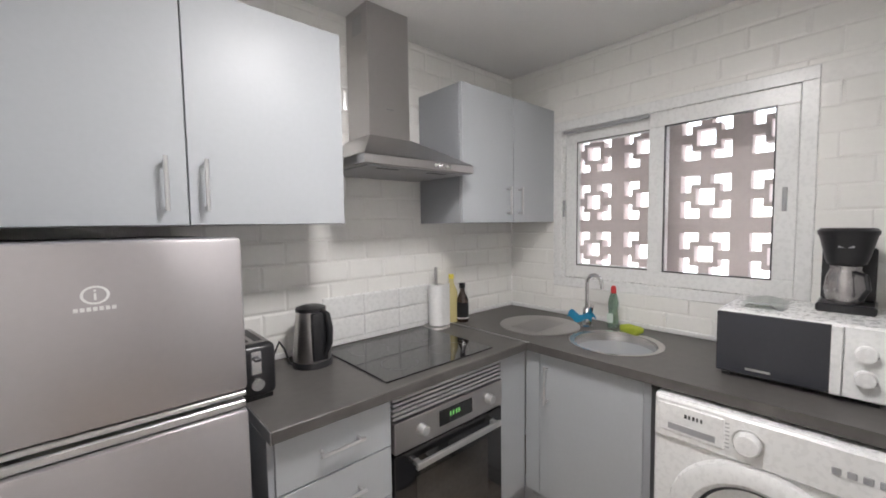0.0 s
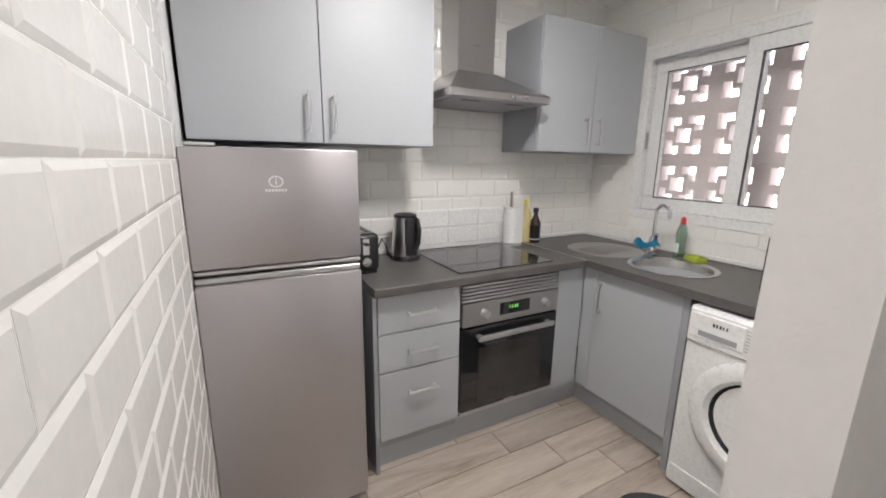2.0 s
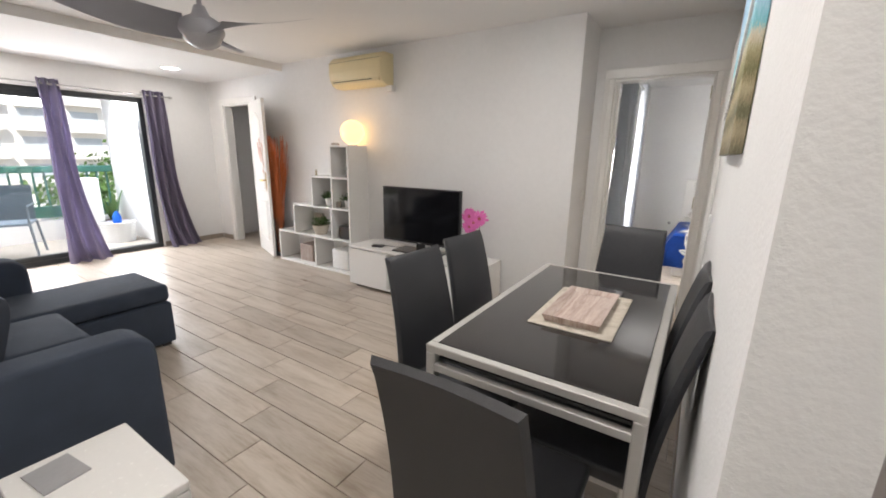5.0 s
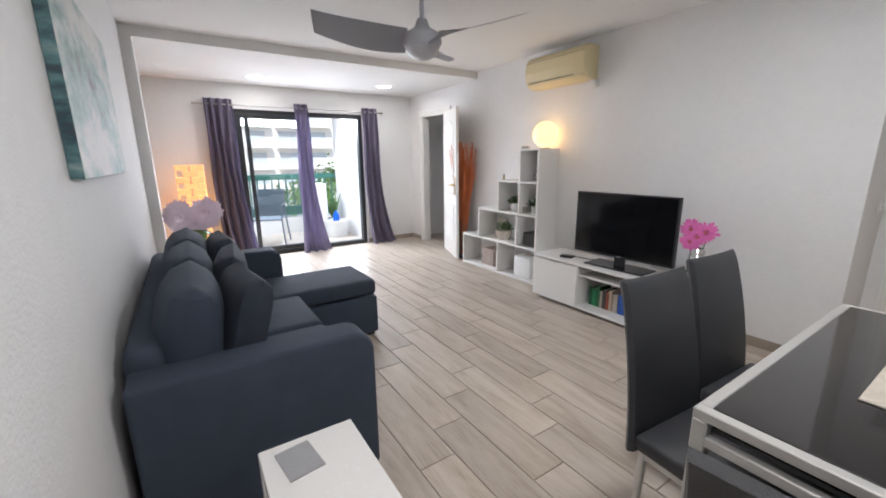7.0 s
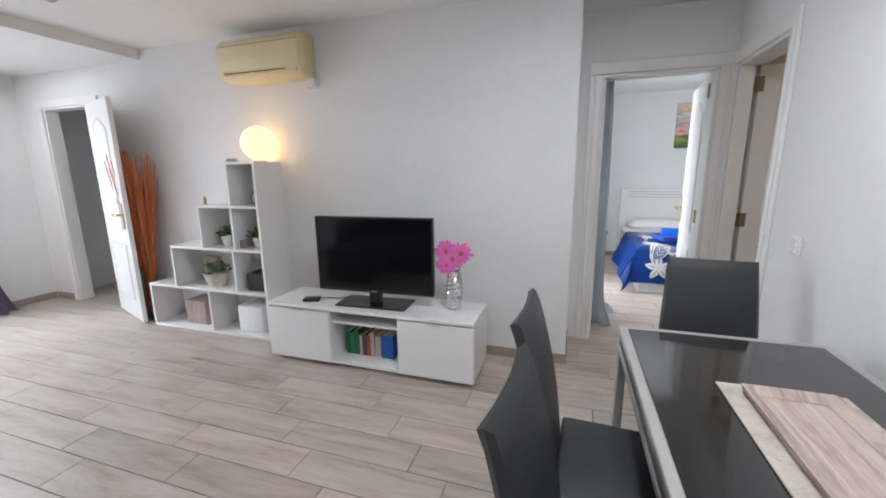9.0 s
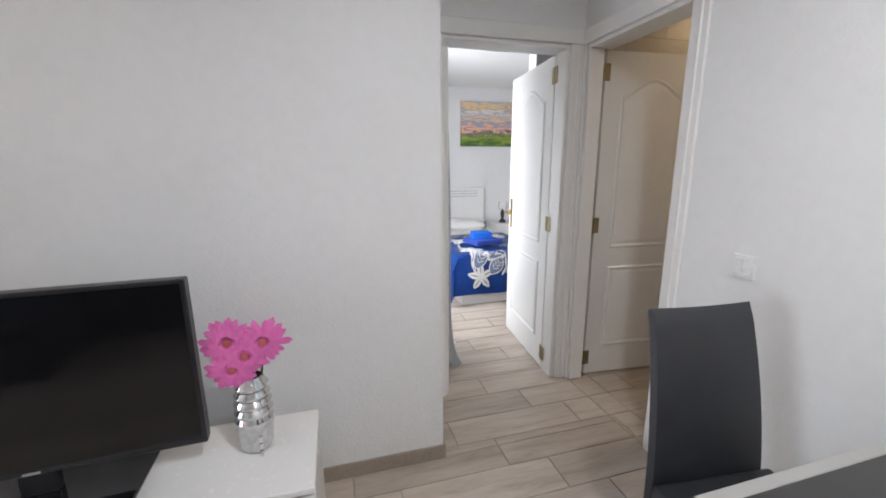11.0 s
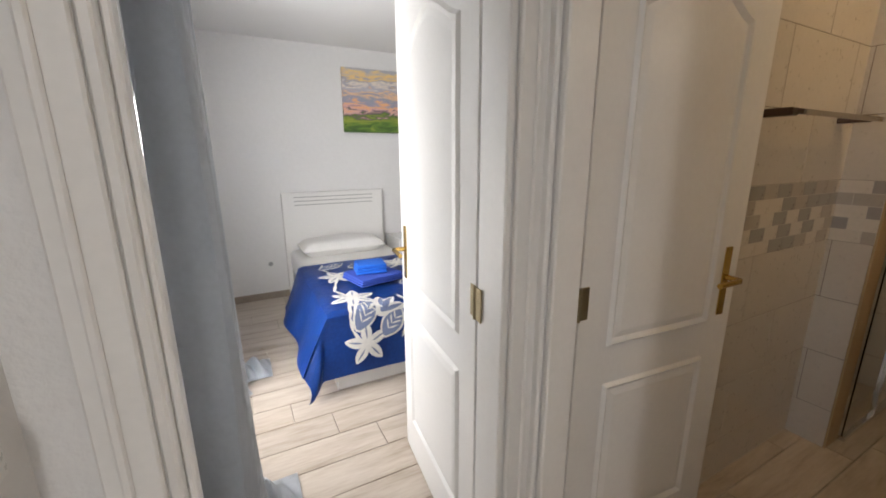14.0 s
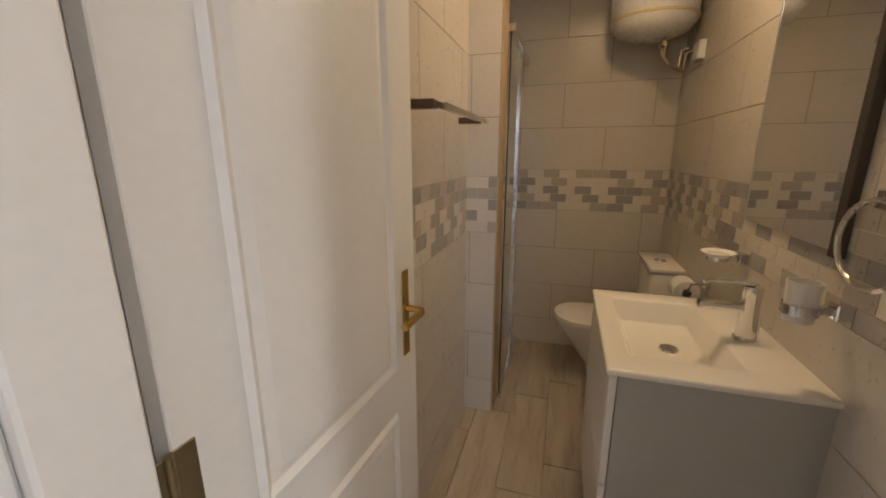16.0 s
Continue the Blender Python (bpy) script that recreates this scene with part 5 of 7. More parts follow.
def bands(name, rows, scale, warp):
    """A painted landscape: soft bands of colour from bottom to top, broken by noise."""
    m = bpy.data.materials.new(name)
    m.use_nodes = True
    nt = m.node_tree
    N, L = nt.nodes.new, nt.links.new
    b = nt.nodes["Principled BSDF"]
    tc, sp, nz, ad, cr = N("ShaderNodeTexCoord"), N("ShaderNodeSeparateXYZ"), N("ShaderNodeTexNoise"), N("ShaderNodeMath"), N("ShaderNodeValToRGB")
    L(tc.outputs["Generated"], sp.inputs[0])
    mp = N("ShaderNodeMapping")
    mp.inputs["Scale"].default_value = (scale, scale, scale * 2.4)
    L(tc.outputs["Generated"], mp.inputs[0])
    L(mp.outputs[0], nz.inputs["Vector"])
    nz.inputs["Detail"].default_value, nz.inputs["Scale"].default_value, nz.inputs["Distortion"].default_value = 6, 1.6, 1.0
    ad.operation = "MULTIPLY_ADD"
    ad.inputs[1].default_value = warp
    L(nz.outputs[0], ad.inputs[0])
    L(sp.outputs[2], ad.inputs[2])
    el = cr.color_ramp.elements
    while len(el) < len(rows):
        el.new(0.5)
    for i, (p, c) in enumerate(rows):
        el[i].position, el[i].color = p, (*c, 1)
    sub = N("ShaderNodeMath")
    sub.operation = "SUBTRACT"
    sub.inputs[1].default_value = warp * 0.5
    L(ad.outputs[0], sub.inputs[0])
    L(sub.outputs[0], cr.inputs[0])
    L(cr.outputs[0], b.inputs["Base Color"])
    b.inputs["Roughness"].default_value = 0.55
    return m


BEACH = bands("beach_path_print", [(0.0, (0.10, 0.09, 0.05)), (0.10, (0.36, 0.30, 0.19)), (0.18, (0.09, 0.09, 0.04)), (0.27, (0.44, 0.37, 0.23)), (0.34, (0.14, 0.13, 0.05)), (0.42, (0.36, 0.32, 0.18)), (0.48, (0.62, 0.56, 0.44)), (0.52, (0.16, 0.48, 0.55)), (0.60, (0.40, 0.62, 0.74)), (1.0, (0.40, 0.58, 0.80))], 9.0, 0.16)
p3 = thing("beach_canvas", (PX0 - 0.032, 0.55, 1.385), "beach dune photo canvas hung on the dining wall", "picture")
part("canvas", B(0, 0.03, 0, 0.855, 0, 0.62, bev=0.002), BEACH, p3)
part("rope_rail", tube(bmesh.new(), [(-0.002, 0.84 - 0.07 * i, 0.16 + 0.16 * (i / 9) ** 2.0) for i in range(12)], 0.006, 6), WHITE, p3, "white rope rail in the print")

# light switches
def switch(at, turn, label="white double light switch"):
    s = thing("light_switch", at, label, "switch", "light switches", turn=turn)
    part("plate", B(-0.042, 0.042, -0.010, 0.0, -0.042, 0.042, bev=0.003), WHITE, s)
    for x in (-0.031, 0.002):
        part("rocker", B(x, x + 0.029, -0.014, -0.009, -0.031, 0.031, bev=0.002), WHITE, s)


switch((PX0 - 0.0005, 1.985, 1.01), -90)
switch((NX + 0.0005, 2.925, 1.03), 90)

# balcony doors and curtains
bd = thing("window_2", (SX, 0, 0), "dark aluminium sliding balcony doors, one leaf slid open", "balcony door", kind="structure")
part("door_frame", ring(SY0, SY1, 0.0, SZ, -0.12, -0.01, 0.06), DARKFRAME, bd)
for y0, y1, x in ((SY0 + 0.06, SY0 + 0.93, -0.06), (SY0 + 0.16, SY0 + 1.03, -0.10)):
    s = part("door_leaf", ring(y0, y1, 0.06, SZ - 0.06, x, x + 0.035, 0.055), DARKFRAME, bd)
    p = part("pane", B(x + 0.015, x + 0.019, y0 + 0.05, y1 - 0.05, 0.11, SZ - 0.11), GLASS, s)
    p.visible_shadow = False
cr_ = thing("curtain_rod", (SX + 0.09, -0.54, 2.065), "thin steel curtain rod on brackets", "curtain rod")
part("rod", rod(bmesh.new(), (0, 0, 0), (0, 2.51, 0), 0.010), STEEL, cr_, smooth=True)
for y in (0.08, 2.43):
    part("bracket", rod(bmesh.new(), (0, y, 0), (-0.09, y, 0), 0.008), STEEL, cr_, smooth=True)
for y in (-0.03, 2.51):
    part("finial", lathe(bmesh.new(), [(0, 0), (0.016, 0.0), (0.016, 0.03), (0, 0.03)], n=14), STEEL, cr_, smooth=True, m=pose(0, y, 0, -90))


def curtain(x, y0, y1, yb0, yb1, ztop, m, label, folds, name="curtain", amp=0.035, along="y"):
    c = thing(name, (x, 0, 0), label, "curtain", "curtains")

    def f(u, v):
        z = ztop * v + 0.006
        sp = (1 - v) ** 3
        y = (y0 + (y1 - y0) * u) * (1 - sp) + (yb0 + (yb1 - yb0) * u) * sp
        k = amp * (1 + 0.5 * (1 - v)) * math.sin(2 * math.pi * folds * u + 0.8 * math.sin(3 * v))
        off = 0.08 * math.exp(-v * 18)
        return (k + off, y + 0.01 * math.sin(9 * v + 7 * u), z) if along == "y" else (y + 0.01 * math.sin(9 * v + 7 * u), k - off, z)

    part("cloth", sheet(bmesh.new(), f, 60, 36, 0.004), m, c, smooth=True)
    for i in range(folds):
        u = (i + 0.5) / folds
        yy = y0 + (y1 - y0) * u
        part("eyelet", lathe(bmesh.new(), [(0.020, 0.002), (0.028, 0.002), (0.028, -0.002), (0.020, -0.002), (0.020, 0.002)], n=16), CHROME, c, m=pose(0.0, yy, ztop - 0.045, 90, 0, 0) if along == "y" else pose(yy, 0, ztop - 0.045, 90, 0, 90))
    return c


curtain(SX + 0.09, -0.45, -0.12, -0.42, 0.02, 2.13, CURTAIN, "mauve eyelet curtain drawn to the side", 4)
curtain(SX + 0.09, 0.645, 0.84, 0.60, 1.02, 2.12, CURTAIN, "mauve eyelet curtain bunched between the door leaves", 3)
curtain(SX + 0.09, 1.65, 1.90, 1.72, 2.12, 2.12, CURTAIN, "mauve eyelet curtain drawn to the wall side", 3)


def panel_door(name, width, m, label, hs=1):
    """A white moulded door leaf, hinged at its origin, reaching along +x, faces at y 0 and -0.035."""
    d = thing(name, (0, 0, 0), label, "door", kind="structure")
    d.matrix_basis = m
    part("leaf", B(0.007, width, -0.035, 0, 0.01, 2.0, bev=0.002), TRIM, d)
    for side in (0, 1):
        yo = 0.0 if side else -0.035
        dirn = 1 if side else -1
        for z0, z1, arch in ((0.20, 0.74, False), (0.86, 1.86, True)):
            bm = bmesh.new()
            x0, x1 = 0.115, width - 0.115
            pts = [(x0, z0), (x1, z0), (x1, z1 - (0.10 if arch else 0))]
            if arch:
                for i in range(1, 12):
                    u = i / 12
                    pts.append((x1 + (x0 - x1) * u, z1 - 0.10 + 0.10 * math.sin(math.pi * u) ** 1.4))
            pts.append((x0, z1 - (0.10 if arch else 0)))
            cx, cz = (x0 + x1) / 2, (z0 + z1) / 2
            loops = []
            for sc, h in ((0.0, 0.0005), (0.010, 0.010), (0.024, 0.0015), (0.045, 0.006)):
                kx, kz = 1 - sc / ((x1 - x0) / 2), 1 - sc / ((z1 - z0) / 2)
                loops.append([bm.verts.new((cx + (x - cx) * kx, yo + dirn * h, cz + (z - cz) * kz)) for x, z in pts])
            n = len(pts)
            for a, b in zip(loops, loops[1:]):
                for i in range(n):
                    bm.faces.new((a[i], a[(i + 1) % n], b[(i + 1) % n], b[i]))
            bm.faces.new(loops[-1])
            part("moulded_panel", bm, TRIM, d)
    for yo, s in ((0.0, 1), (-0.035, -1)):
        h = part("handle_plate", B(width - 0.075, width - 0.045, min(yo, yo + s * 0.006), max(yo, yo + s * 0.006), 0.88, 1.11, bev=0.002), BRASS, d, "polished brass handle plate")
        part("lever", tube(bmesh.new(), [(width - 0.06, yo + s * 0.004, 1.01), (width - 0.06, yo + s * 0.05, 1.01), (width - 0.075, yo + s * 0.056, 1.012), (width - 0.16, yo + s * 0.052, 1.005)], 0.009, 10), BRASS, h, smooth=True)
    yf = 0.0 if hs > 0 else -0.035
    for z in (0.125, 1.005, 1.885):
        lo, hi = sorted((yf - hs * 0.002, yf + hs * 0.0025))
        hb = box(B(0.006, 0.036, lo, hi, z - 0.047, z + 0.047, bev=0.001), -0.036, -0.006, lo + hs * 0.004, hi + hs * 0.004, z - 0.047, z + 0.047, bev=0.001)
        rod(hb, (0.0, yf + hs * 0.005, z - 0.047), (0.0, yf + hs * 0.005, z + 0.047), 0.006)
        part("hinge", hb, HINGE, d, "worn brass butt hinge")
    return d


panel_door("door_1", 0.72, pose(-5.29, TVY - 0.035, 0, 0, 0, -20), "white moulded door opened back against the living room wall")


def door_frame(name, pts, label):
    """Lining and moulded architraves; pts are boxes."""
    d = thing(name, (0, 0, 0), label, "door frame", kind="structure")
    for nm, b in pts:
        part(nm, B(*b, bev=0.004), TRIM, d)
    return d


AW_ = 0.08
door_frame("door_frame_1", [
    ("jamb", (-0.751, -0.731, BDY - 0.002, BDY + 0.152, 0, 2.0)), ("jamb", (-0.041, -0.021, BDY - 0.002, 3.150, 0, 2.0)), ("head", (-0.751, -0.021, BDY - 0.002, BDY + 0.152, 2.0, 2.02)),
    ("architrave", (-0.751 - AW_, -0.751, BDY - 0.018, BDY - 0.001, 0, 2.02)), ("architrave", (-0.021, -0.021 + AW_, BDY - 0.018, BDY - 0.001, 0, 2.02)), ("architrave", (-0.751 - AW_, -0.021 + AW_, BDY - 0.019, BDY - 0.001, 2.021, 2.02 + AW_)),
    ("stop", (-0.731, -0.716, BDY + 0.04, BDY + 0.09, 0, 2.0)), ("bead", (-0.806, -0.790, BDY - 0.026, BDY - 0.017, 0, 2.02)), ("bead", (0.018, 0.034, BDY - 0.026, BDY - 0.017, 0, 2.02))], "white gloss painted bedroom door frame")
door_frame("door_frame_2", [
    ("jamb", (PX0 - 0.002, PX1 + 0.002, 2.325, 2.345, 0, 2.0)), ("jamb", (PX0 - 0.002, 0.160, 2.98, 3.0, 0, 2.0)), ("head", (PX0 - 0.002, PX1 + 0.002, 2.325, 3.0, 2.0, 2.02)),
    ("architrave", (PX0 - 0.018, PX0 - 0.001, 2.325 - AW_, 2.325, 0, 2.02)), ("architrave", (PX0 - 0.018, PX0 - 0.001, 3.0, 3.038, 0, 2.02)), ("architrave", (PX0 - 0.019, PX0 - 0.001, 2.325 - AW_, 3.038, 2.021, 2.02 + AW_)),
    ("stop", (PX0 + 0.06, PX0 + 0.11, 2.345, 2.36, 0, 2.0)), ("bead", (PX0 - 0.026, PX0 - 0.017, 2.27, 2.286, 0, 2.02))], "white gloss painted bathroom door frame")
door_frame("door_frame_3", [
    ("jamb", (-6.03, -6.01, TVY - 0.002, TVY + 0.122, 0, 2.0)), ("jamb", (-5.28, -5.26, TVY - 0.002, TVY + 0.122, 0, 2.0)), ("head", (-6.03, -5.26, TVY - 0.002, TVY + 0.122, 2.0, 2.02)),
    ("architrave", (-6.10, -6.03, TVY - 0.018, TVY - 0.001, 0, 2.02)), ("architrave", (-5.26, -5.20, TVY - 0.018, TVY - 0.001, 0, 2.02)), ("architrave", (-6.10, -5.20, TVY - 0.019, TVY - 0.001, 2.021, 2.09))], "white gloss painted frame of the side door")
panel_door("door_2", 0.735, pose(-0.038, 3.157, 0, 0, 0, 84), "white moulded bedroom door standing open")
panel_door("door_3", 0.66, pose(0.192, 3.046, 0, 0, 0, -5.0), "white moulded bathroom door standing open", -1)

SKIRT = mat("skirting_tile", (0.33, 0.28, 0.23), 0.4, var=0.15, scale=12)
bm = bmesh.new()
for b in ((-5.20, NX + 0.01, TVY - 0.010, TVY - 0.001), (-6.40, -6.11, TVY - 0.010, TVY - 0.001), (PX0 - 0.010, PX0 - 0.001, PE, 2.25), (PX0 - 0.010, PX1 + 0.0, PE - 0.010, PE - 0.001), (NX + 0.001, NX + 0.010, TVY, BDY - 0.02), (SX + 0.001, SX + 0.010, SY1 + 0.02, TVY - 0.01), (SX + 0.001, SX + 0.010, -1.05, SY0 - 0.02), (-4.57, 1.9, -1.059, -1.050), (1.01, 1.019, -0.22, -0.10), (1.02, 1.9, -0.230, -0.221), (-0.859, 2.29, BW - 0.010, BW - 0.001), (-0.859, -0.850, 3.3, BW - 0.011)):
    box(bm, *b, 0.0, 0.07)
setting("baseboard", bm, SKIRT, "low wood-look tile skirting", "baseboard")

# balcony beyond the doors
setting("balcony_floor", B(-8.25, SX - 0.2, -1.6, 1.95, -0.14, -0.02), mat("balcony_tile", (0.42, 0.38, 0.33), 0.5, var=0.12), "pale tiled balcony floor", "floor")
setting("balcony_wall", box(B(-8.25, SX - 0.2, 1.80, 1.95, -0.02, 2.7), -8.4, -8.25, -1.6, 1.95, -0.02, 0.28), WALL, "white balcony side wall and low kerb", "wall")
setting("balcony_soffit", B(-8.4, SX - 0.2, -1.6, 1.95, 2.55, 2.7), CEIL, "white underside of the balcony above", "ceiling")
rl = thing("balcony_railing", (-8.3, -1.6, 0.28), "green painted balcony railing with upright bars", "railing")
part("top_rail", B(-0.04, 0.04, 0, 3.4, 0.72, 0.82, bev=0.008), GREEN, rl)
part("bottom_rail", B(-0.03, 0.03, 0, 3.4, 0.05, 0.22, bev=0.005), GREEN, rl)
for i in range(27):
    part("bar", B(-0.012, 0.012, 0.06 + i * 0.125, 0.085 + i * 0.125, 0.22, 0.72), GREEN, rl)
bc = thing("balcony_chair", (-7.35, 0.35, -0.02), "dark metal balcony armchair", "chair", turn=70)
DM = mat("blue_grey_metal", (0.12, 0.16, 0.20), 0.5)
part("seat", B(-0.22, 0.22, -0.22, 0.22, 0.42, 0.45, bev=0.006), DM, bc)
part("backrest", sheet(bmesh.new(), lambda u, v: ((u - 0.5) * 0.44, 0.22 + 0.10 * v, 0.45 + 0.45 * v), 4, 4, 0.02), DM, bc)
for x in (-0.22, 0.22):
    for y in (-0.21, 0.21):
        part("leg", rod(bmesh.new(), (x, y, 0.44), (x * 1.15, y * 1.3, 0), 0.014), DM, bc, smooth=True)
    part("armrest", tube(bmesh.new(), [(x, 0.27, 0.66), (x, -0.2, 0.66), (x, -0.22, 0.44)], 0.014, 8), DM, bc, smooth=True)
cb = thing("balcony_cabinet", (-8.02, 1.08, -0.02), "white balcony storage cabinet by the railing", "cabinet")
part("body", B(0, 0.30, 0, 0.36, 0, 0.95, bev=0.01), WHITE, cb)
bkt = thing("white_bucket", (-7.45, 1.50, -0.02), "white plastic tub with a blue bottle on the balcony", "bucket")
part("tub", lathe(bmesh.new(), [(0, 0), (0.19, 0), (0.22, 0.30), (0.205, 0.30), (0.18, 0.02), (0, 0.02)], n=24), WHITE, bkt, smooth=True)
part("rim", lathe(bmesh.new(), [(0.222, 0.29), (0.23, 0.30), (0.20, 0.305)], n=24), WHITE, bkt, smooth=True)
part("blue_bottle", lathe(bmesh.new(), [(0, 0.02), (0.05, 0.02), (0.055, 0.38), (0.02, 0.46), (0, 0.46)], n=16), TOWELB, bkt, smooth=True)
pp = thing("potted_plant", (-7.95, 1.60, -0.02), "spiky green plant in a pot on the balcony", "plant")
part("pot", lathe(bmesh.new(), [(0, 0), (0.10, 0), (0.14, 0.26), (0.12, 0.26), (0, 0.22)], n=20), mat("terracotta", (0.40, 0.20, 0.12), 0.8), pp, smooth=True)
bm = bmesh.new()
rnd = random.Random(5)
for k in range(26):
    a = rnd.uniform(0, 6.28)
    l = rnd.uniform(0.35, 0.65)
    d = Vector((math.cos(a) * 0.4, math.sin(a) * 0.4, 1)).normalized()
    s = Vector((-math.sin(a), math.cos(a), 0)) * 0.02
    c = Vector((0, 0, 0.22))
    bm.faces.new([bm.verts.new(q) for q in (c - s, c + s, c + d * l * 0.6 + s, c + d * l)])
part("foliage", bm, FROND, pp)
setting("ground", B(-400, -12, -300, 300, -9.2, -9.0), mat("dry_ground", (0.30, 0.27, 0.22), 0.9, var=0.2, scale=0.05), "pale ground far below the balcony", "ground")


def tower(x, y, w, d, floors, seed):
    t = thing("apartment_block", (x, y, -9.0), "pale apartment block with rows of balconies", "building", "buildings beyond the balcony")
    hh = floors * 3.0
    part("wall", B(0, d, 0, w, 0, hh), mat("pale_facade", (0.80, 0.79, 0.77), 0.8, var=0.06, scale=0.3), t)
    part("roof", B(-0.3, d + 0.3, -0.3, w + 0.3, hh, hh + 0.5), CONCRETE, t)
    wm_ = mat("facade_window", (0.50, 0.55, 0.60), 0.2)
    for f in range(floors):
        nb = int(w / 4)
        for k in range(nb):
            y0 = (k + 0.2) * w / nb
            y1 = (k + 0.8) * w / nb
            wn = part("window", B(d - 0.05, d + 0.03, y0, y1, f * 3 + 0.9, f * 3 + 2.5), wm_, t)
            part("balcony", B(d, d + 1.2, y0 - 0.4, y1 + 0.4, f * 3 + 0.1, f * 3 + 1.0), TRIM, t)


tower(-75, 2, 26, 12, 9, 1)
tower(-95, 34, 22, 12, 6, 2)
tower(-60, -22, 20, 10, 7, 3)
for i, (x, y, s) in enumerate(((-40, 9.5, 0.95), (-50, 16, 1.1))):
    tr = thing("tree", (x, y, -9.0), "leafy green tree beyond the balcony", "tree", "trees beyond the balcony")
    part("trunk", rod(rod(rod(bmesh.new(), (0, 0, 0), (0.2, 0, 5 * s), 0.3, 0.18), (0.2, 0, 5 * s), (1.4, 0.8, 8 * s), 0.14, 0.05), (0.2, 0, 4.5 * s), (-1.0, -0.9, 7.6 * s), 0.13, 0.05), WASHWOOD, tr)
    rnd = random.Random(60 + i)
    bm = bmesh.new()
    for k in range(900):
        d = Vector((rnd.gauss(0, 1), rnd.gauss(0, 1), rnd.gauss(0, 0.75)))
        c = Vector((0.2, 0, 7.2 * s)) + d * 1.2 * s
        n = Vector((rnd.gauss(0, 1), rnd.gauss(0, 1), rnd.gauss(0, 1))).normalized()
        u = n.orthogonal().normalized() * 0.28
        w = n.cross(u)
        bm.faces.new([bm.verts.new(q) for q in (c - u, c - w * 0.6, c + u, c + w * 0.6)])
    tagged(part("crown", bm, FROND, tr), kind="stuff")

# ---- bedroom ----
BX0, BX1, BY0 = -0.17, 0.78, 4.50
bed = thing("single_bed", (BX0, BY0, 0), "white single bed with panelled headboard and white linen", "bed")
BWD = BX1 - BX0
part("base", B(0.01, BWD - 0.01, 0.0, 1.86, 0.0, 0.30, bev=0.006), WHITELAM, bed)
part("mattress", B(0.0, BWD, 0.0, 1.86, 0.30, 0.50, bev=0.05, seg=4), SHEET, bed, smooth=True)
hbd = part("headboard", B(-0.03, BWD + 0.03, 1.865, 1.915, 0.0, 1.055, bev=0.006), WHITELAM, bed)
# Headboard grooves as thin raised strips, the shade inside them painted grey
for i in range(3):
    part("groove", B(0.08, BWD - 0.08, 1.8615, 1.866, 0.93 + i * 0.038, 0.936 + i * 0.038), mat("groove_shade", (0.30, 0.30, 0.30), 0.7), hbd)
solo("pillow", puff(0.78, 0.42, 0.16, 77), SHEET, "flat white pillow at the head of the bed", "pillow", smooth=True, at=(BX0 + 0.46, BY0 + 1.62, 0.555))
QUILT = mat("royal_blue_satin", (0.012, 0.066, 0.33), 0.34, var=0.25, scale=7, bump=0.35, bscale=38)


def spread_xy(u, v):
    """The bedspread's height field: flat on the mattress, hanging over sides and foot."""
    x = -0.34 + (BWD + 0.68) * u
    y = -0.40 + 1.52 * v
    return x, y


def spread(u, v):
    x, y = spread_xy(u, v)
    ox = max(0.0, -x) if x < 0.45 else max(0.0, x - BWD)
    oy = max(0.0, -y)
    z = 0.512
    dx, dy = min(ox, 0.42), min(oy, 0.42)
    fx = -0.02 - 0.05 * dx if x < 0 else (BWD + 0.02 + 0.05 * dx if x > BWD else x)
    fy = -0.02 - 0.07 * dy if y < 0 else y
    drop = max(dx, dy) if min(dx, dy) == 0 else (dx * dx + dy * dy) ** 0.5
    wav = 0.030 * math.sin(9 * y + 1.0) * min(1, dx * 4) + 0.030 * math.sin(8 * x + 0.6) * min(1, dy * 4)
    if x < 0:
        fx -= wav * 0.8 + 0.42 * dx + (0.10 * dy if dy else 0)
    if y < 0:
        fy -= abs(wav) * 0.6 + (0.10 * dx if dx else 0)
    zz = max(0.03, z - drop * 0.98 + 0.006 * math.sin(14 * x) * math.sin(11 * y))
    return (fx, fy, zz)


sp_ = thing("bedspread", (BX0, BY0, 0), "royal blue satin bedspread with white flowers hanging over the bed foot", "bedspread")
part("cover", sheet(bmesh.new(), spread, 60, 60, 0.008), QUILT, sp_, smooth=True)
PETW = mat("white_applique", (0.66, 0.65, 0.62), 0.7, var=0.1)
PETG = mat("blue_grey_applique", (0.16, 0.20, 0.33), 0.7, var=0.15)


def draped(cx, cy, ang, l, w, m, nm, off=0.0075):
    """A leaf or petal sewn on the bedspread, following its drape."""
    def f(a, b):
        s = a * l
        t = (b - 0.5) * w * math.sin(math.pi * min(0.98, a * 0.94 + 0.04)) ** 0.8
        x = cx + s * math.cos(ang) - t * math.sin(ang)
        y = cy + s * math.sin(ang) + t * math.cos(ang)
        u, v = (x + 0.34) / (BWD + 0.68), (y + 0.40) / 1.52
        p = Vector(spread(u, v))
        e = 0.004
        n = (Vector(spread(u + e, v)) - p).cross(Vector(spread(u, v + e)) - p).normalized()
        if n.z < -0.2:
            n = -n
        if n.z < 0.5 and n.y > 0 and y < 0:
            n = -n
        return tuple(p + n * off)
    return part(nm, sheet(bmesh.new(), f, 10, 4), m, sp_, smooth=True)


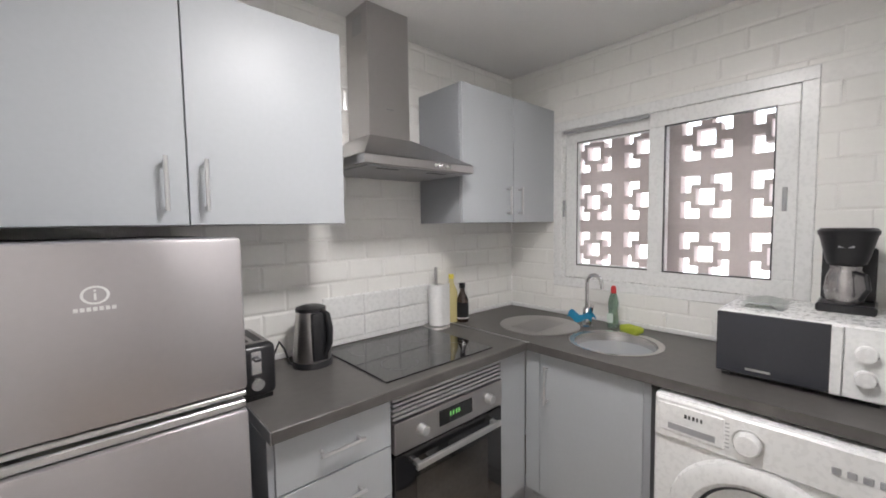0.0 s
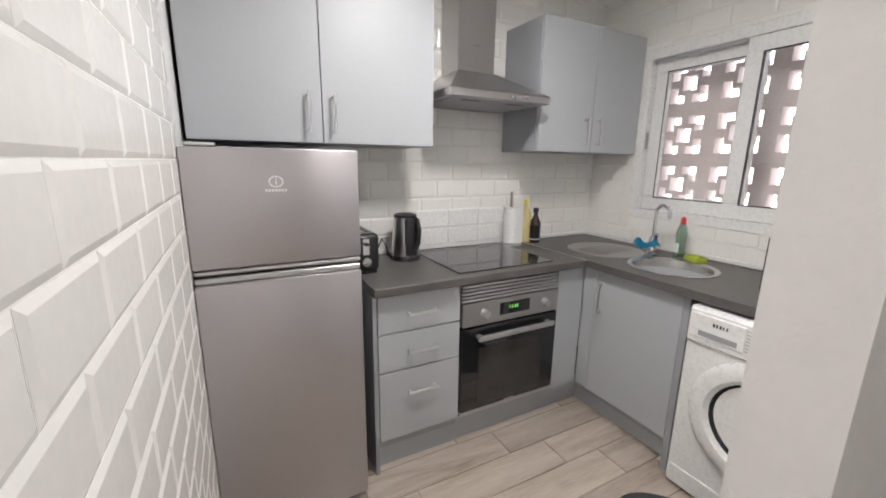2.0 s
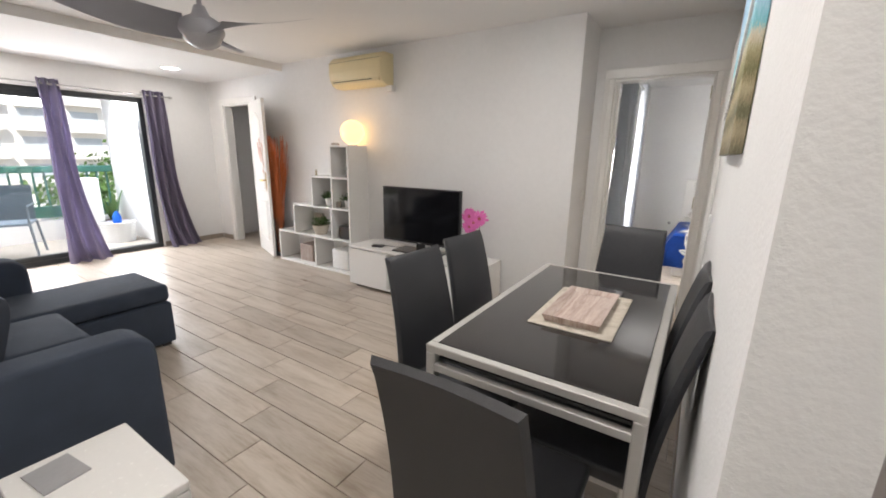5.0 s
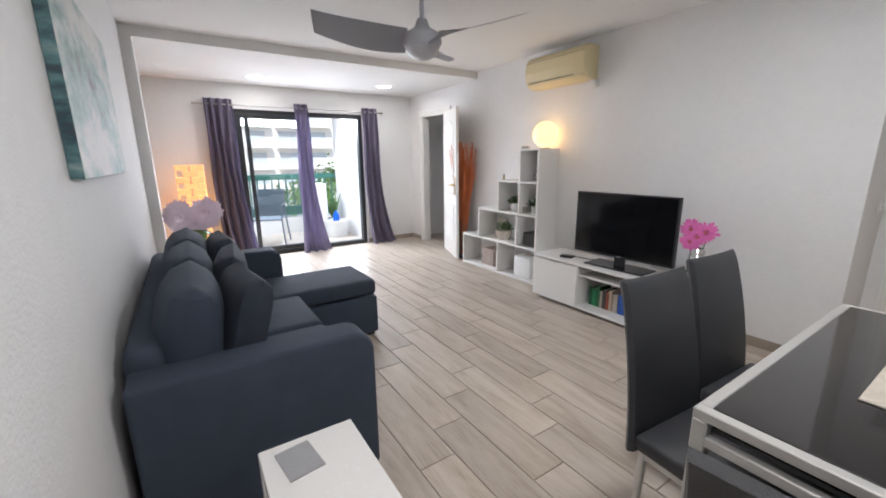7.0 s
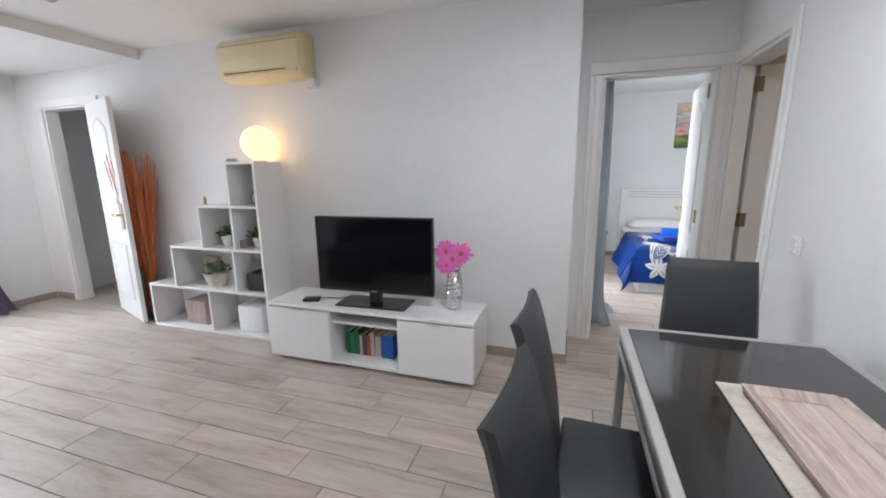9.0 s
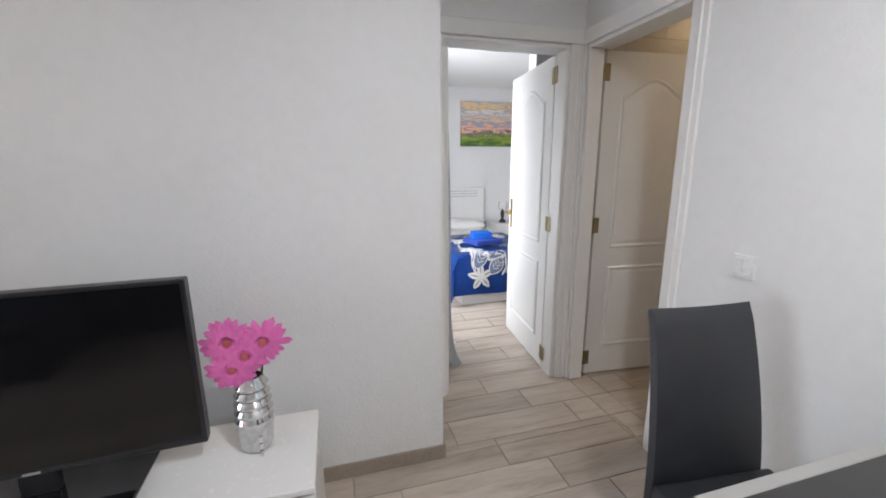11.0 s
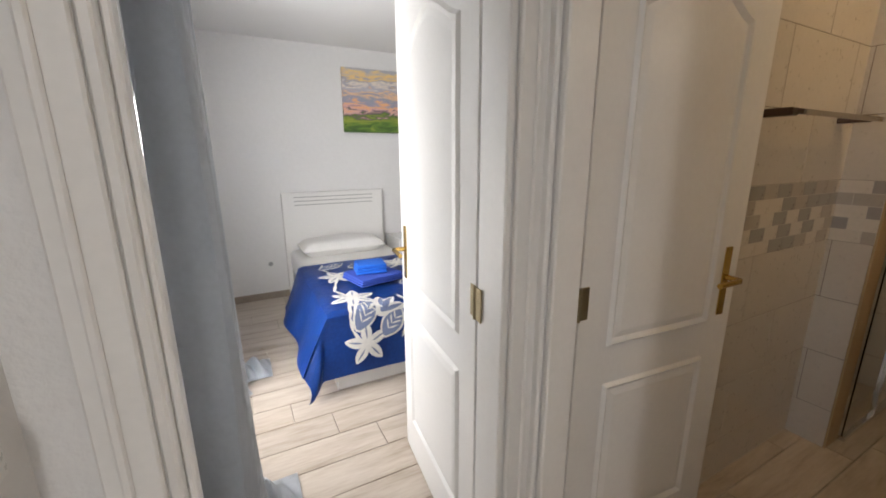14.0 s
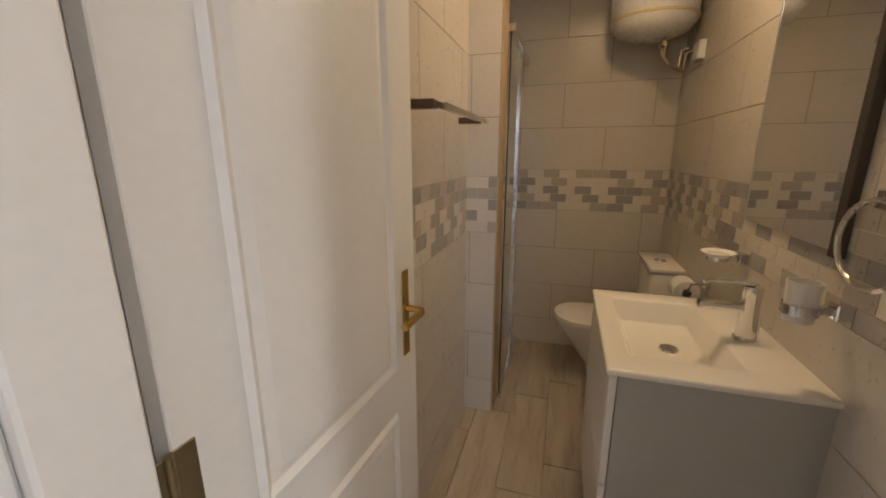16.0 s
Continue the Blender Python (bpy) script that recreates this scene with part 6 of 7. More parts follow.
def blossom(cx, cy, r, a0, n=6):
    for k in range(n):
        draped(cx, cy, a0 + math.pi * 2 * k / n, r, r * 0.5, PETW, "petal")
        draped(cx + 0.25 * r * math.cos(a0 + math.pi * 2 * k / n), cy + 0.25 * r * math.sin(a0 + math.pi * 2 * k / n), a0 + math.pi * 2 * k / n, r * 0.6, 0.011, PETG, "vein", 0.0095)


def vine(pts):
    for (x0, y0), (x1, y1) in zip(pts, pts[1:]):
        draped(x0, y0, math.atan2(y1 - y0, x1 - x0), math.hypot(x1 - x0, y1 - y0) * 1.15, 0.022, PETW, "vine")


def lobe(cx, cy, a, l, w):
    """A grey-blue leaf with a pale sewn outline and ribs."""
    draped(cx - 0.012 * math.cos(a), cy - 0.012 * math.sin(a), a, l + 0.024, w + 0.026, PETW, "leaf_outline", 0.0065)
    draped(cx, cy, a, l, w, PETG, "leaf", 0.0085)
    for k in (0.25, 0.45, 0.65):
        for s in (-1, 1):
            draped(cx + k * l * math.cos(a), cy + k * l * math.sin(a), a + s * 0.7, w * 0.55, 0.010, PETW, "vein", 0.0105)


blossom(0.17, 0.16, 0.15, 0.3)
blossom(0.20, 0.66, 0.15, 0.9)
blossom(0.19, -0.22, 0.14, 0.35, 5)
blossom(0.72, 0.84, 0.14, 0.0)
blossom(0.76, 0.16, 0.14, 0.2)
blossom(0.66, -0.24, 0.13, 0.8, 5)
vine([(0.17, 0.14), (0.12, 0.06), (0.10, -0.04), (0.11, -0.12), (0.15, -0.19)])
vine([(0.20, 0.66), (0.14, 0.50), (0.10, 0.36), (0.14, 0.24)])
vine([(0.44, 0.10), (0.46, -0.02), (0.46, -0.14), (0.42, -0.22)])
vine([(0.20, 0.66), (0.15, 0.82), (0.12, 0.96), (0.16, 1.06)])
for cx, cy, a, l, w in ((0.14, -0.12, 1.0, 0.20, 0.12), (0.30, -0.20, 0.9, 0.19, 0.12), (0.48, -0.20, 0.7, 0.17, 0.11), (0.12, 0.94, 0.3, 0.19, 0.11), (0.34, 0.88, 0.2, 0.20, 0.12), (0.56, 0.68, 1.1, 0.20, 0.12), (0.56, 0.30, 0.4, 0.20, 0.12), (0.30, 0.34, 0.9, 0.18, 0.11), (0.70, -0.05, 1.2, 0.18, 0.11)):
    lobe(cx, cy, a, l, w)
for a in (0.2, 0.75, 1.3):
    draped(0.27, -0.06, a, 0.19, 0.075, PETW, "petal")
    draped(0.29, -0.04, a, 0.14, 0.03, PETG, "vein", 0.0095)


def folded_towel(at, w, d, h, m, label, turn):
    t = thing("folded_towel", at, label, "towel", "towels on the bed", turn=turn)
    n = 3
    for i in range(n):
        part("fold", B(-w / 2 + 0.004 * i, w / 2 - 0.002 * i, -d / 2, d / 2 - 0.005 * i, i * h / n, (i + 1) * h / n - 0.001, bev=h / n * 0.42, seg=3), m, t, smooth=True)


folded_towel((0.235, 4.97, 0.530), 0.34, 0.30, 0.05, TOWELD, "folded dark blue bath towel on the bedspread", 12)
folded_towel((0.225, 5.0, 0.581), 0.22, 0.19, 0.07, TOWELB, "folded bright blue hand towel on the larger towel", -8)

SUNSET = bands("sunset_meadow_painting", [(0.0, (0.05, 0.11, 0.02)), (0.10, (0.12, 0.22, 0.03)), (0.19, (0.30, 0.36, 0.05)), (0.27, (0.10, 0.16, 0.04)), (0.30, (0.20, 0.12, 0.16)), (0.34, (0.66, 0.40, 0.36)), (0.42, (0.80, 0.42, 0.20)), (0.47, (0.36, 0.34, 0.42)), (0.54, (0.30, 0.32, 0.40)), (0.60, (0.80, 0.52, 0.30)), (0.66, (0.40, 0.40, 0.48)), (0.74, (0.74, 0.66, 0.58)), (0.80, (0.34, 0.34, 0.42)), (0.88, (0.80, 0.56, 0.22)), (1.0, (0.42, 0.42, 0.46))], 3.2, 0.55)
pa = thing("sunset_painting", (0.46, BW - 0.04, 1.636), "unframed painting of a sunset over a green meadow", "picture")
part("canvas", B(0, 0.95, 0, 0.035, 0, 0.61, bev=0.003), SUNSET, pa)
ns = thing("nightstand", (0.86, 6.02, 0), "white bedside cabinet next to the bed", "nightstand")
part("body", B(0, 0.42, 0, 0.40, 0.0, 0.56, bev=0.003), WHITELAM, ns)
for z in (0.06, 0.31):
    part("drawer_front", B(0.01, 0.41, -0.016, -0.001, z, z + 0.235, bev=0.002), WHITELAM, ns)
tl_ = thing("bedside_lamp", (1.02, 6.18, 0.56), "small dark bedside lamp with a clear shade", "lamp")
part("base", lathe(bmesh.new(), [(0, 0), (0.055, 0), (0.05, 0.015), (0.018, 0.06), (0.03, 0.13), (0.012, 0.19), (0, 0.19)], n=20), BLACK, tl_, smooth=True)
part("shade", lathe(bmesh.new(), [(0.045, 0.17), (0.065, 0.23), (0.05, 0.30), (0.046, 0.30), (0.06, 0.23), (0.04, 0.17)], n=20), GLASS, tl_, smooth=True)
ou = thing("wall_socket", (-0.35, BW - 0.0005, 0.36), "white wall socket beside the bed", "socket")
part("plate", B(-0.04, 0.04, -0.010, 0, -0.04, 0.04, bev=0.003), WHITE, ou)
part("inset", lathe(bmesh.new(), [(0.0, 0.002), (0.02, 0.002), (0.022, 0)], n=18), GREYPL, ou, m=pose(0, -0.010, 0, 90))
WBX = -0.86
curtain(WBX + 0.165, 3.34, 3.66, 3.34, 3.70, 2.24, SILVERCUR, "silver satin eyelet curtain by the bedroom window", 3, amp=0.055)
curtain(WBX + 0.10, 4.86, 5.12, 4.66, 5.16, 2.24, SILVERCUR, "silver satin eyelet curtain trailing on the floor", 3)
rd = thing("curtain_rod", (WBX + 0.10, 3.45, 2.195), "steel curtain rod over the bedroom window", "curtain rod")
part("rod", rod(bmesh.new(), (0, 0, 0), (0, 1.85, 0), 0.010), STEEL, rd, smooth=True)
for y in (0.05, 1.80):
    part("bracket", rod(bmesh.new(), (0, y, 0), (-0.10, y, 0), 0.007), STEEL, rd, smooth=True)
for nm, cx, cy, sd_ in (("a", -0.60, 3.80, 1), ("b", -0.62, 4.98, 2)):
    rnd = random.Random(sd_)
    k = [rnd.uniform(3, 8) for _ in range(4)]
    solo("curtain_hem", sheet(bmesh.new(), lambda u, v: (cx + (u - 0.5) * 0.24, cy + (v - 0.5) * 0.26, 0.012 + 0.11 * math.sin(3.14 * u) * math.sin(3.14 * v) * (0.6 + 0.4 * math.sin(k[0] * u * 2 + k[1] * v)) + 0.02 * math.sin(k[2] * 3 * u + k[3] * 2 * v) * math.sin(3.14 * u) * math.sin(3.14 * v)), 24, 24, 0.004), SILVERCUR, "crumpled silver curtain hem lying on the floor", "curtain", group="curtain hems", smooth=True)
bw_ = thing("window_3", (WBX, 0, 0), "white bedroom window with slatted blind", "window", kind="structure")
part("window_frame", ring(3.85, 4.90, 0.30, 2.10, -0.08, -0.02, 0.06), WHITE, bw_)
part("mullion", B(-0.075, -0.025, 4.35, 4.40, 0.36, 2.04), WHITE, bw_)

# ---- bathroom ----
vn = thing("vanity_unit", (0.905, BSY, 0), "grey vanity cabinet with a white ceramic inset basin", "vanity")
VW, VD = 0.645, 0.50
part("cabinet", box(box(B(0.012, VW - 0.012, 0.008, VD - 0.03, 0.14, 0.762), 0.012, 0.03, 0.008, VD - 0.03, 0.762, 0.837), VW - 0.03, VW - 0.012, 0.008, VD - 0.03, 0.762, 0.837), mat("vanity_grey", (0.45, 0.45, 0.44), 0.4, var=0.03), vn)
for i, (z0, z1) in enumerate(((0.145, 0.485), (0.492, 0.83))):
    d = part("drawer_front", B(0.012, VW - 0.012, VD - 0.028, VD - 0.008, z0, z1, bev=0.002), TRIM, vn)
for x in (0.05, VW - 0.05):
    for y in (0.05, VD - 0.07):
        part("leg", rod(bmesh.new(), (x, y, 0), (x, y, 0.142), 0.016), CHROME, vn, smooth=True)
bm = bmesh.new()
bo = [(0.0, 0.004), (VW, 0.004), (VW, VD), (0.0, VD)]
bi = [(0.10, 0.155), (VW - 0.08, 0.155), (VW - 0.08, VD - 0.07), (0.10, VD - 0.07)]
bb = [(0.16, 0.18), (VW - 0.11, 0.18), (VW - 0.11, VD - 0.10), (0.16, VD - 0.10)]
o1 = [bm.verts.new((*p, 0.855)) for p in bo]
o0 = [bm.verts.new((*p, 0.838)) for p in bo]
i1 = [bm.verts.new((*p, 0.852)) for p in bi]
i0 = [bm.verts.new((*p, 0.775)) for p in bb]
for a, b in ((o0, o1), (o1, i1), (i1, i0)):
    for k in range(4):
        bm.faces.new((a[k], a[(k + 1) % 4], b[(k + 1) % 4], b[k]))
bm.faces.new(i0)
bmesh.ops.bevel(bm, geom=[e for e in bm.edges if len(e.link_faces) == 2], offset=0.007, segments=3, profile=0.5, affect="EDGES")
part("basin", bm, CERAMIC, vn, "white ceramic basin top", smooth=True)
part("drain", lathe(bmesh.new(), [(0, 0.006), (0.026, 0.006), (0.03, 0)], n=20), CHROME, vn, smooth=True, m=pose(0.33, 0.28, 0.776))
bt = thing("basin_tap", (1.205, 2.045, 0.855), "chrome single-lever basin mixer tap", "tap")
part("body", lathe(bmesh.new(), [(0.030, 0), (0.030, 0.006), (0.025, 0.010), (0.024, 0.13), (0.026, 0.135), (0.026, 0.165), (0, 0.168)], n=24), CHROME, bt, smooth=True)
part("spout", B(-0.016, 0.016, 0.01, 0.135, 0.085, 0.11, bev=0.008, seg=2), CHROME, bt, smooth=True)
part("lever", B(-0.014, 0.014, 0.0, 0.12, 0.166, 0.176, bev=0.003), CHROME, bt)
part("pop_up_lever", rod(bmesh.new(), (0, -0.03, 0.0), (0, -0.03, 0.07), 0.004, n=8), CHROME, bt)

wc = thing("toilet", (2.335, BSY, 0), "white ceramic close-coupled toilet, lid down", "toilet")
part("cistern", B(-0.19, 0.19, 0.006, 0.165, 0.40, 0.775, bev=0.018, seg=3), CERAMIC, wc, smooth=True)
part("cistern_lid", B(-0.197, 0.197, 0.004, 0.172, 0.776, 0.80, bev=0.008, seg=2), CERAMIC, wc, smooth=True)
part("flush_button", lathe(bmesh.new(), [(0, 0.006), (0.028, 0.006), (0.032, 0)], n=22), CHROME, wc, smooth=True, m=pose(0, 0.09, 0.80))


def oval(bm, prof, n=32):
    rings = []
    for z, hw, y0, y1 in prof:
        rings.append([bm.verts.new((hw * math.sin(2 * math.pi * i / n), (y0 + y1) / 2 + (y1 - y0) / 2 * (abs(math.cos(2 * math.pi * i / n)) ** 0.7) * (1 if math.cos(2 * math.pi * i / n) > 0 else -1), z)) for i in range(n)])
    for a, b in zip(rings, rings[1:]):
        for i in range(n):
            bm.faces.new((a[i], a[(i + 1) % n], b[(i + 1) % n], b[i]))
    bm.faces.new(rings[0][::-1])
    bm.faces.new(rings[-1])
    return bm


part("bowl", oval(bmesh.new(), [(0.0, 0.10, 0.03, 0.42), (0.12, 0.105, 0.02, 0.45), (0.28, 0.15, 0.01, 0.57), (0.37, 0.178, 0.01, 0.635), (0.40, 0.18, 0.01, 0.64)]), CERAMIC, wc, smooth=True)
part("seat_lid", oval(bmesh.new(), [(0.402, 0.182, 0.175, 0.645), (0.415, 0.185, 0.172, 0.648), (0.435, 0.182, 0.174, 0.645), (0.442, 0.16, 0.20, 0.62)]), CERAMIC, wc, smooth=True)

tr_ = thing("toilet_roll_holder", (1.86, BSY + 0.01, 0.80), "white toilet roll on a chrome wall holder", "toilet roll")
part("mount", B(-0.09, -0.05, 0, 0.02, 0.02, 0.06, bev=0.003), CHROME, tr_)
part("arm", tube(bmesh.new(), [(-0.07, 0.01, 0.04), (-0.07, 0.07, 0.035), (-0.065, 0.075, 0.0), (0.06, 0.075, 0.0)], 0.005, 8), CHROME, tr_, smooth=True)
part("roll", lathe(bmesh.new(), [(0.02, -0.05), (0.052, -0.05), (0.054, -0.046), (0.054, 0.046), (0.052, 0.05), (0.02, 0.05)], n=28), SHEET, tr_, smooth=True, m=pose(0, 0.075, -0.014, 0, 90, 0))

mi = thing("bathroom_mirror", (1.20, BSY + 0.012, 1.165), "large frameless wall mirror over the basin", "mirror")
part("glass", B(-0.155, 0.345, 0, 0.006, 0, 0.80, bev=0.001), MIRROR, mi)
part("edge_strip", B(0.346, 0.352, -0.002, 0.008, 0, 0.80), ALU, mi)
part("side_frame", B(-0.185, -0.156, -0.002, 0.020, -0.01, 0.81, bev=0.002), mat("dark_wood_frame", (0.05, 0.04, 0.035), 0.4), mi)
ml = thing("mirror_light", (1.30, BSY + 0.014, 1.99), "small lit lamp over the mirror", "lamp")
part("arm", B(-0.02, 0.02, 0, 0.08, 0.0, 0.02), CHROME, ml)
part("lit_bar", B(-0.15, 0.15, 0.06, 0.10, -0.03, 0.0, bev=0.006), mat("lit_mirror_lamp", (1.0, 0.88, 0.66), 0.3, emit=8.0), ml)


def wall_holder(at, label, name, top):
    h = thing(name, at, label, "bathroom fitting", "bathroom holders")
    part("mount", B(-0.02, 0.02, 0, 0.03, -0.02, 0.02, bev=0.003), CHROME, h)
    part("arm", B(-0.012, 0.012, 0.03, 0.055, -0.010, 0.010, bev=0.003), CHROME, h)
    part("ring", lathe(bmesh.new(), [(0.036, -0.012), (0.036, 0.012), (0.033, 0.012), (0.033, -0.012)], (0, 0.09, 0), n=28), CHROME, h, smooth=True)
    return h


sh_ = wall_holder((1.49, BSY + 0.01, 1.035), "frosted glass soap dish in a chrome wall holder", "soap_dish", 0)
part("dish", lathe(bmesh.new(), [(0, -0.005), (0.03, -0.004), (0.055, 0.018), (0.052, 0.02), (0.028, 0.0), (0, 0.0)], (0, 0.09, 0), n=28), CERAMIC, sh_, smooth=True)
tc_ = wall_holder((0.965, BSY + 0.01, 1.045), "frosted tumbler in a chrome wall holder", "tumbler_holder", 0)
part("tumbler", lathe(bmesh.new(), [(0, -0.03), (0.028, -0.03), (0.034, 0.065), (0.031, 0.065), (0.026, -0.026), (0, -0.026)], (0, 0.09, 0), n=26), mat("frosted_glass", (0.74, 0.72, 0.68), 0.5), tc_, smooth=True)
tg = thing("towel_ring", (0.885, BSY + 0.01, 1.305), "chrome towel ring on the tiled wall", "towel ring")
part("mount", B(-0.02, 0.02, 0, 0.04, -0.02, 0.02, bev=0.003), CHROME, tg)
part("ring", tube(bmesh.new(), [(0.10 * math.cos(a), 0.04, -0.09 + 0.09 * math.sin(a)) for a in (2 * math.pi * i / 28 for i in range(29))], 0.006, 8), CHROME, tg, smooth=True)
wh = thing("water_heater", (2.50, 2.19, 1.99), "white cylindrical electric water heater under the ceiling", "water heater")
part("tank", lathe(bmesh.new(), [(0, 0), (0.10, 0.006), (0.18, 0.035), (0.215, 0.08), (0.22, 0.42)], n=36), WHITE, wh, smooth=True)
part("band", lathe(bmesh.new(), [(0.217, 0.085), (0.2215, 0.09), (0.2215, 0.10)], n=36), CREAM, wh, smooth=True)
for dx, dy in ((-0.02, -0.06), (0.06, -0.10)):
    part("pipe", tube(bmesh.new(), [(dx, dy, 0.01), (dx, dy, -0.08), (dx - 0.03, dy - 0.03, -0.14), (dx + 0.02, dy - 0.09, -0.15), (dx + 0.03, dy - 0.10, -0.06), (dx + 0.03, dy - 0.13, -0.05)], 0.009, 8), mat("braided_hose", (0.36, 0.30, 0.22), 0.4, metal=0.6), wh, smooth=True)
part("valve", rod(bmesh.new(), (-0.06, -0.06, -0.03), (0.03, -0.06, -0.03), 0.014), HINGE, wh, smooth=True)
sw_ = thing("isolator_switch", (2.39, BSY + 0.001, 1.90), "white isolator switch for the water heater", "switch")
part("box", B(-0.045, 0.045, 0, 0.04, -0.045, 0.045, bev=0.004), WHITE, sw_)
trl = thing("towel_shelf", (1.02, BNY - 0.002, 1.53), "bronze and glass towel rail on the tiled wall", "towel rail")
BRZ = mat("dark_bronze", (0.12, 0.085, 0.07), 0.35, metal=0.8)
for x in (0.0, 0.62):
    part("mount", B(x, x + 0.045, -0.10, 0, -0.012, 0.014, bev=0.004), BRZ, trl)
part("bar", B(0.03, 0.65, -0.10, -0.085, -0.004, 0.012, bev=0.002), BRZ, trl)
part("glass_rail", B(0.03, 0.70, -0.125, -0.118, -0.012, 0.006), CHROME, trl)
ss = thing("shower_screen", (BLX1 + 0.01, 2.86, 0), "clear glass shower screen in a chrome frame", "shower screen")
part("frame_post", B(0.38, 0.41, 0, 0.03, 0.02, 1.95, bev=0.003), CHROME, ss)
part("head_rail", B(0.0, 0.80, -0.004, 0.034, 1.95, 1.985, bev=0.003), CHROME, ss)
part("sill_rail", B(0.0, 0.80, 0.0, 0.03, 0.0, 0.025, bev=0.003), CHROME, ss)
p = part("pane", B(0.005, 0.38, 0.012, 0.018, 0.025, 1.95), SHGLASS, ss)
p.visible_shadow = False
bm = bmesh.new()
box(bm, BLX0 - 0.009, BLX1 + 0.012, 2.887, 2.8945, 0, H)
setting("trim", bm, mat("tan_edge_trim", (0.42, 0.30, 0.17), 0.5), "tan painted edge of the shower pier", "trim")
kl = thing("kitchen_ceiling_light", (1.15, 0.45, H), "round white ceiling light in the kitchen", "ceiling light")
part("bowl", lathe(bmesh.new(), [(0.0, -0.05), (0.08, -0.045), (0.13, -0.02), (0.14, 0)], n=28), mat("lit_kitchen_lamp", (1.0, 0.97, 0.92), 0.3, emit=4.0), kl, smooth=True)

# ---- laid pieces: planks, tiles, mosaic, screen blocks ----
def shared(name, bm, material):
    me = bpy.data.meshes.new(name)
    bmesh.ops.recalc_face_normals(bm, faces=bm.faces)
    bm.to_mesh(me)
    bm.free()
    me.materials.append(material)
    return me


def piece(name, me, parent, m):
    o = new(name, me)
    o.parent = parent
    o.matrix_basis = m
    return o


def chamfered(w, h, t, c):
    """A slab in the xz plane, front at y = -t, with chamfered front edges."""
    bm = bmesh.new()
    a = [bm.verts.new((x, 0, z)) for x, z in ((0, 0), (w, 0), (w, h), (0, h))]
    b = [bm.verts.new((x, -t + c * 0.35, z)) for x, z in ((0, 0), (w, 0), (w, h), (0, h))]
    f = [bm.verts.new((x, -t, z)) for x, z in ((c, c), (w - c, c), (w - c, h - c), (c, h - c))]
    bm.faces.new(f)
    for k in range(4):
        j = (k + 1) % 4
        bm.faces.new((a[k], a[j], b[j], b[k]))
        bm.faces.new((b[k], b[j], f[j], f[k]))
    return bm


cache = {}


def slab(nm, w, h, t, c, material):
    key = (nm, round(w, 3), round(h, 3), material.name)
    if key not in cache:
        cache[key] = shared(nm, chamfered(w, h, t, c), material)
    return cache[key]


# floor planks, 0.19 m by 0.71 m in stepped bond along x
PL, GAP = 0.71, 0.002
plank_me, rest, count = {}, bmesh.new(), 0


def plank_box(bm, x0, x1, y0, y1):
    c = 0.002
    lo = [bm.verts.new((x, y, -0.010)) for x, y in ((x0, y0), (x1, y0), (x1, y1), (x0, y1))]
    hi = [bm.verts.new((x, y, 0.0)) for x, y in ((x0 + c, y0 + c), (x1 - c, y0 + c), (x1 - c, y1 - c), (x0 + c, y1 - c))]
    bm.faces.new(hi)
    for k in range(4):
        j = (k + 1) % 4
        bm.faces.new((lo[k], lo[j], hi[j], hi[k]))


def floor_zone(x0, x1, y0, y1, PW=0.19, yb0=0.125, jx=-1.832, js=-0.195):
    global count
    r0, r1 = math.floor((y0 - yb0) / PW), math.ceil((y1 - yb0) / PW)
    for r in range(r0, r1):
        ya, yb = max(y0, yb0 + r * PW) + GAP / 2, min(y1, yb0 + (r + 1) * PW) - GAP / 2
        if yb - ya < 0.01:
            continue
        off = (jx + js * r) % PL
        k = math.floor((x0 - off) / PL)
        while off + k * PL < x1:
            xa, xb = max(x0, off + k * PL) + GAP / 2, min(x1, off + (k + 1) * PL) - GAP / 2
            k += 1
            if xb - xa < 0.01:
                continue
            if count < 300 and xa > -3.6 and yb < 4.6:
                count += 1
                key = (round(xb - xa, 3), round(yb - ya, 3))
                if key not in plank_me:
                    bm = bmesh.new()
                    plank_box(bm, 0, xb - xa, 0, yb - ya)
                    plank_me[key] = shared("plank", bm, PLANK)
                piece("plank", plank_me[key], floor, Matrix.Translation((xa, ya, 0)))
            else:
                plank_box(rest, xa, xb, ya, yb)


floor_zone(-6.42, PX0, -1.06, TVY)
floor_zone(PX0, 1.9, -1.06, -0.10)
floor_zone(PX1, KX, -0.10, 1.3, 0.174, 0.614, 1.161, -0.204)
floor_zone(NX, PX0, TVY, BDY + 0.15)
floor_zone(PX0, PX1, 2.325, 3.0)
floor_zone(PX1, BEX, BSY, BNY)
floor_zone(WBX, 2.3, BDY + 0.15, BW)
floor_zone(BLX1, BEX, BNY, 3.78)
floor_zone(-6.42, -5.0, TVY, 4.0)
tagged(part("plank_rest", rest, PLANK_REST, floor), kind="stuff")

WALLS = {o.name: o for o in bpy.data.objects if o.name.startswith("wall_")}


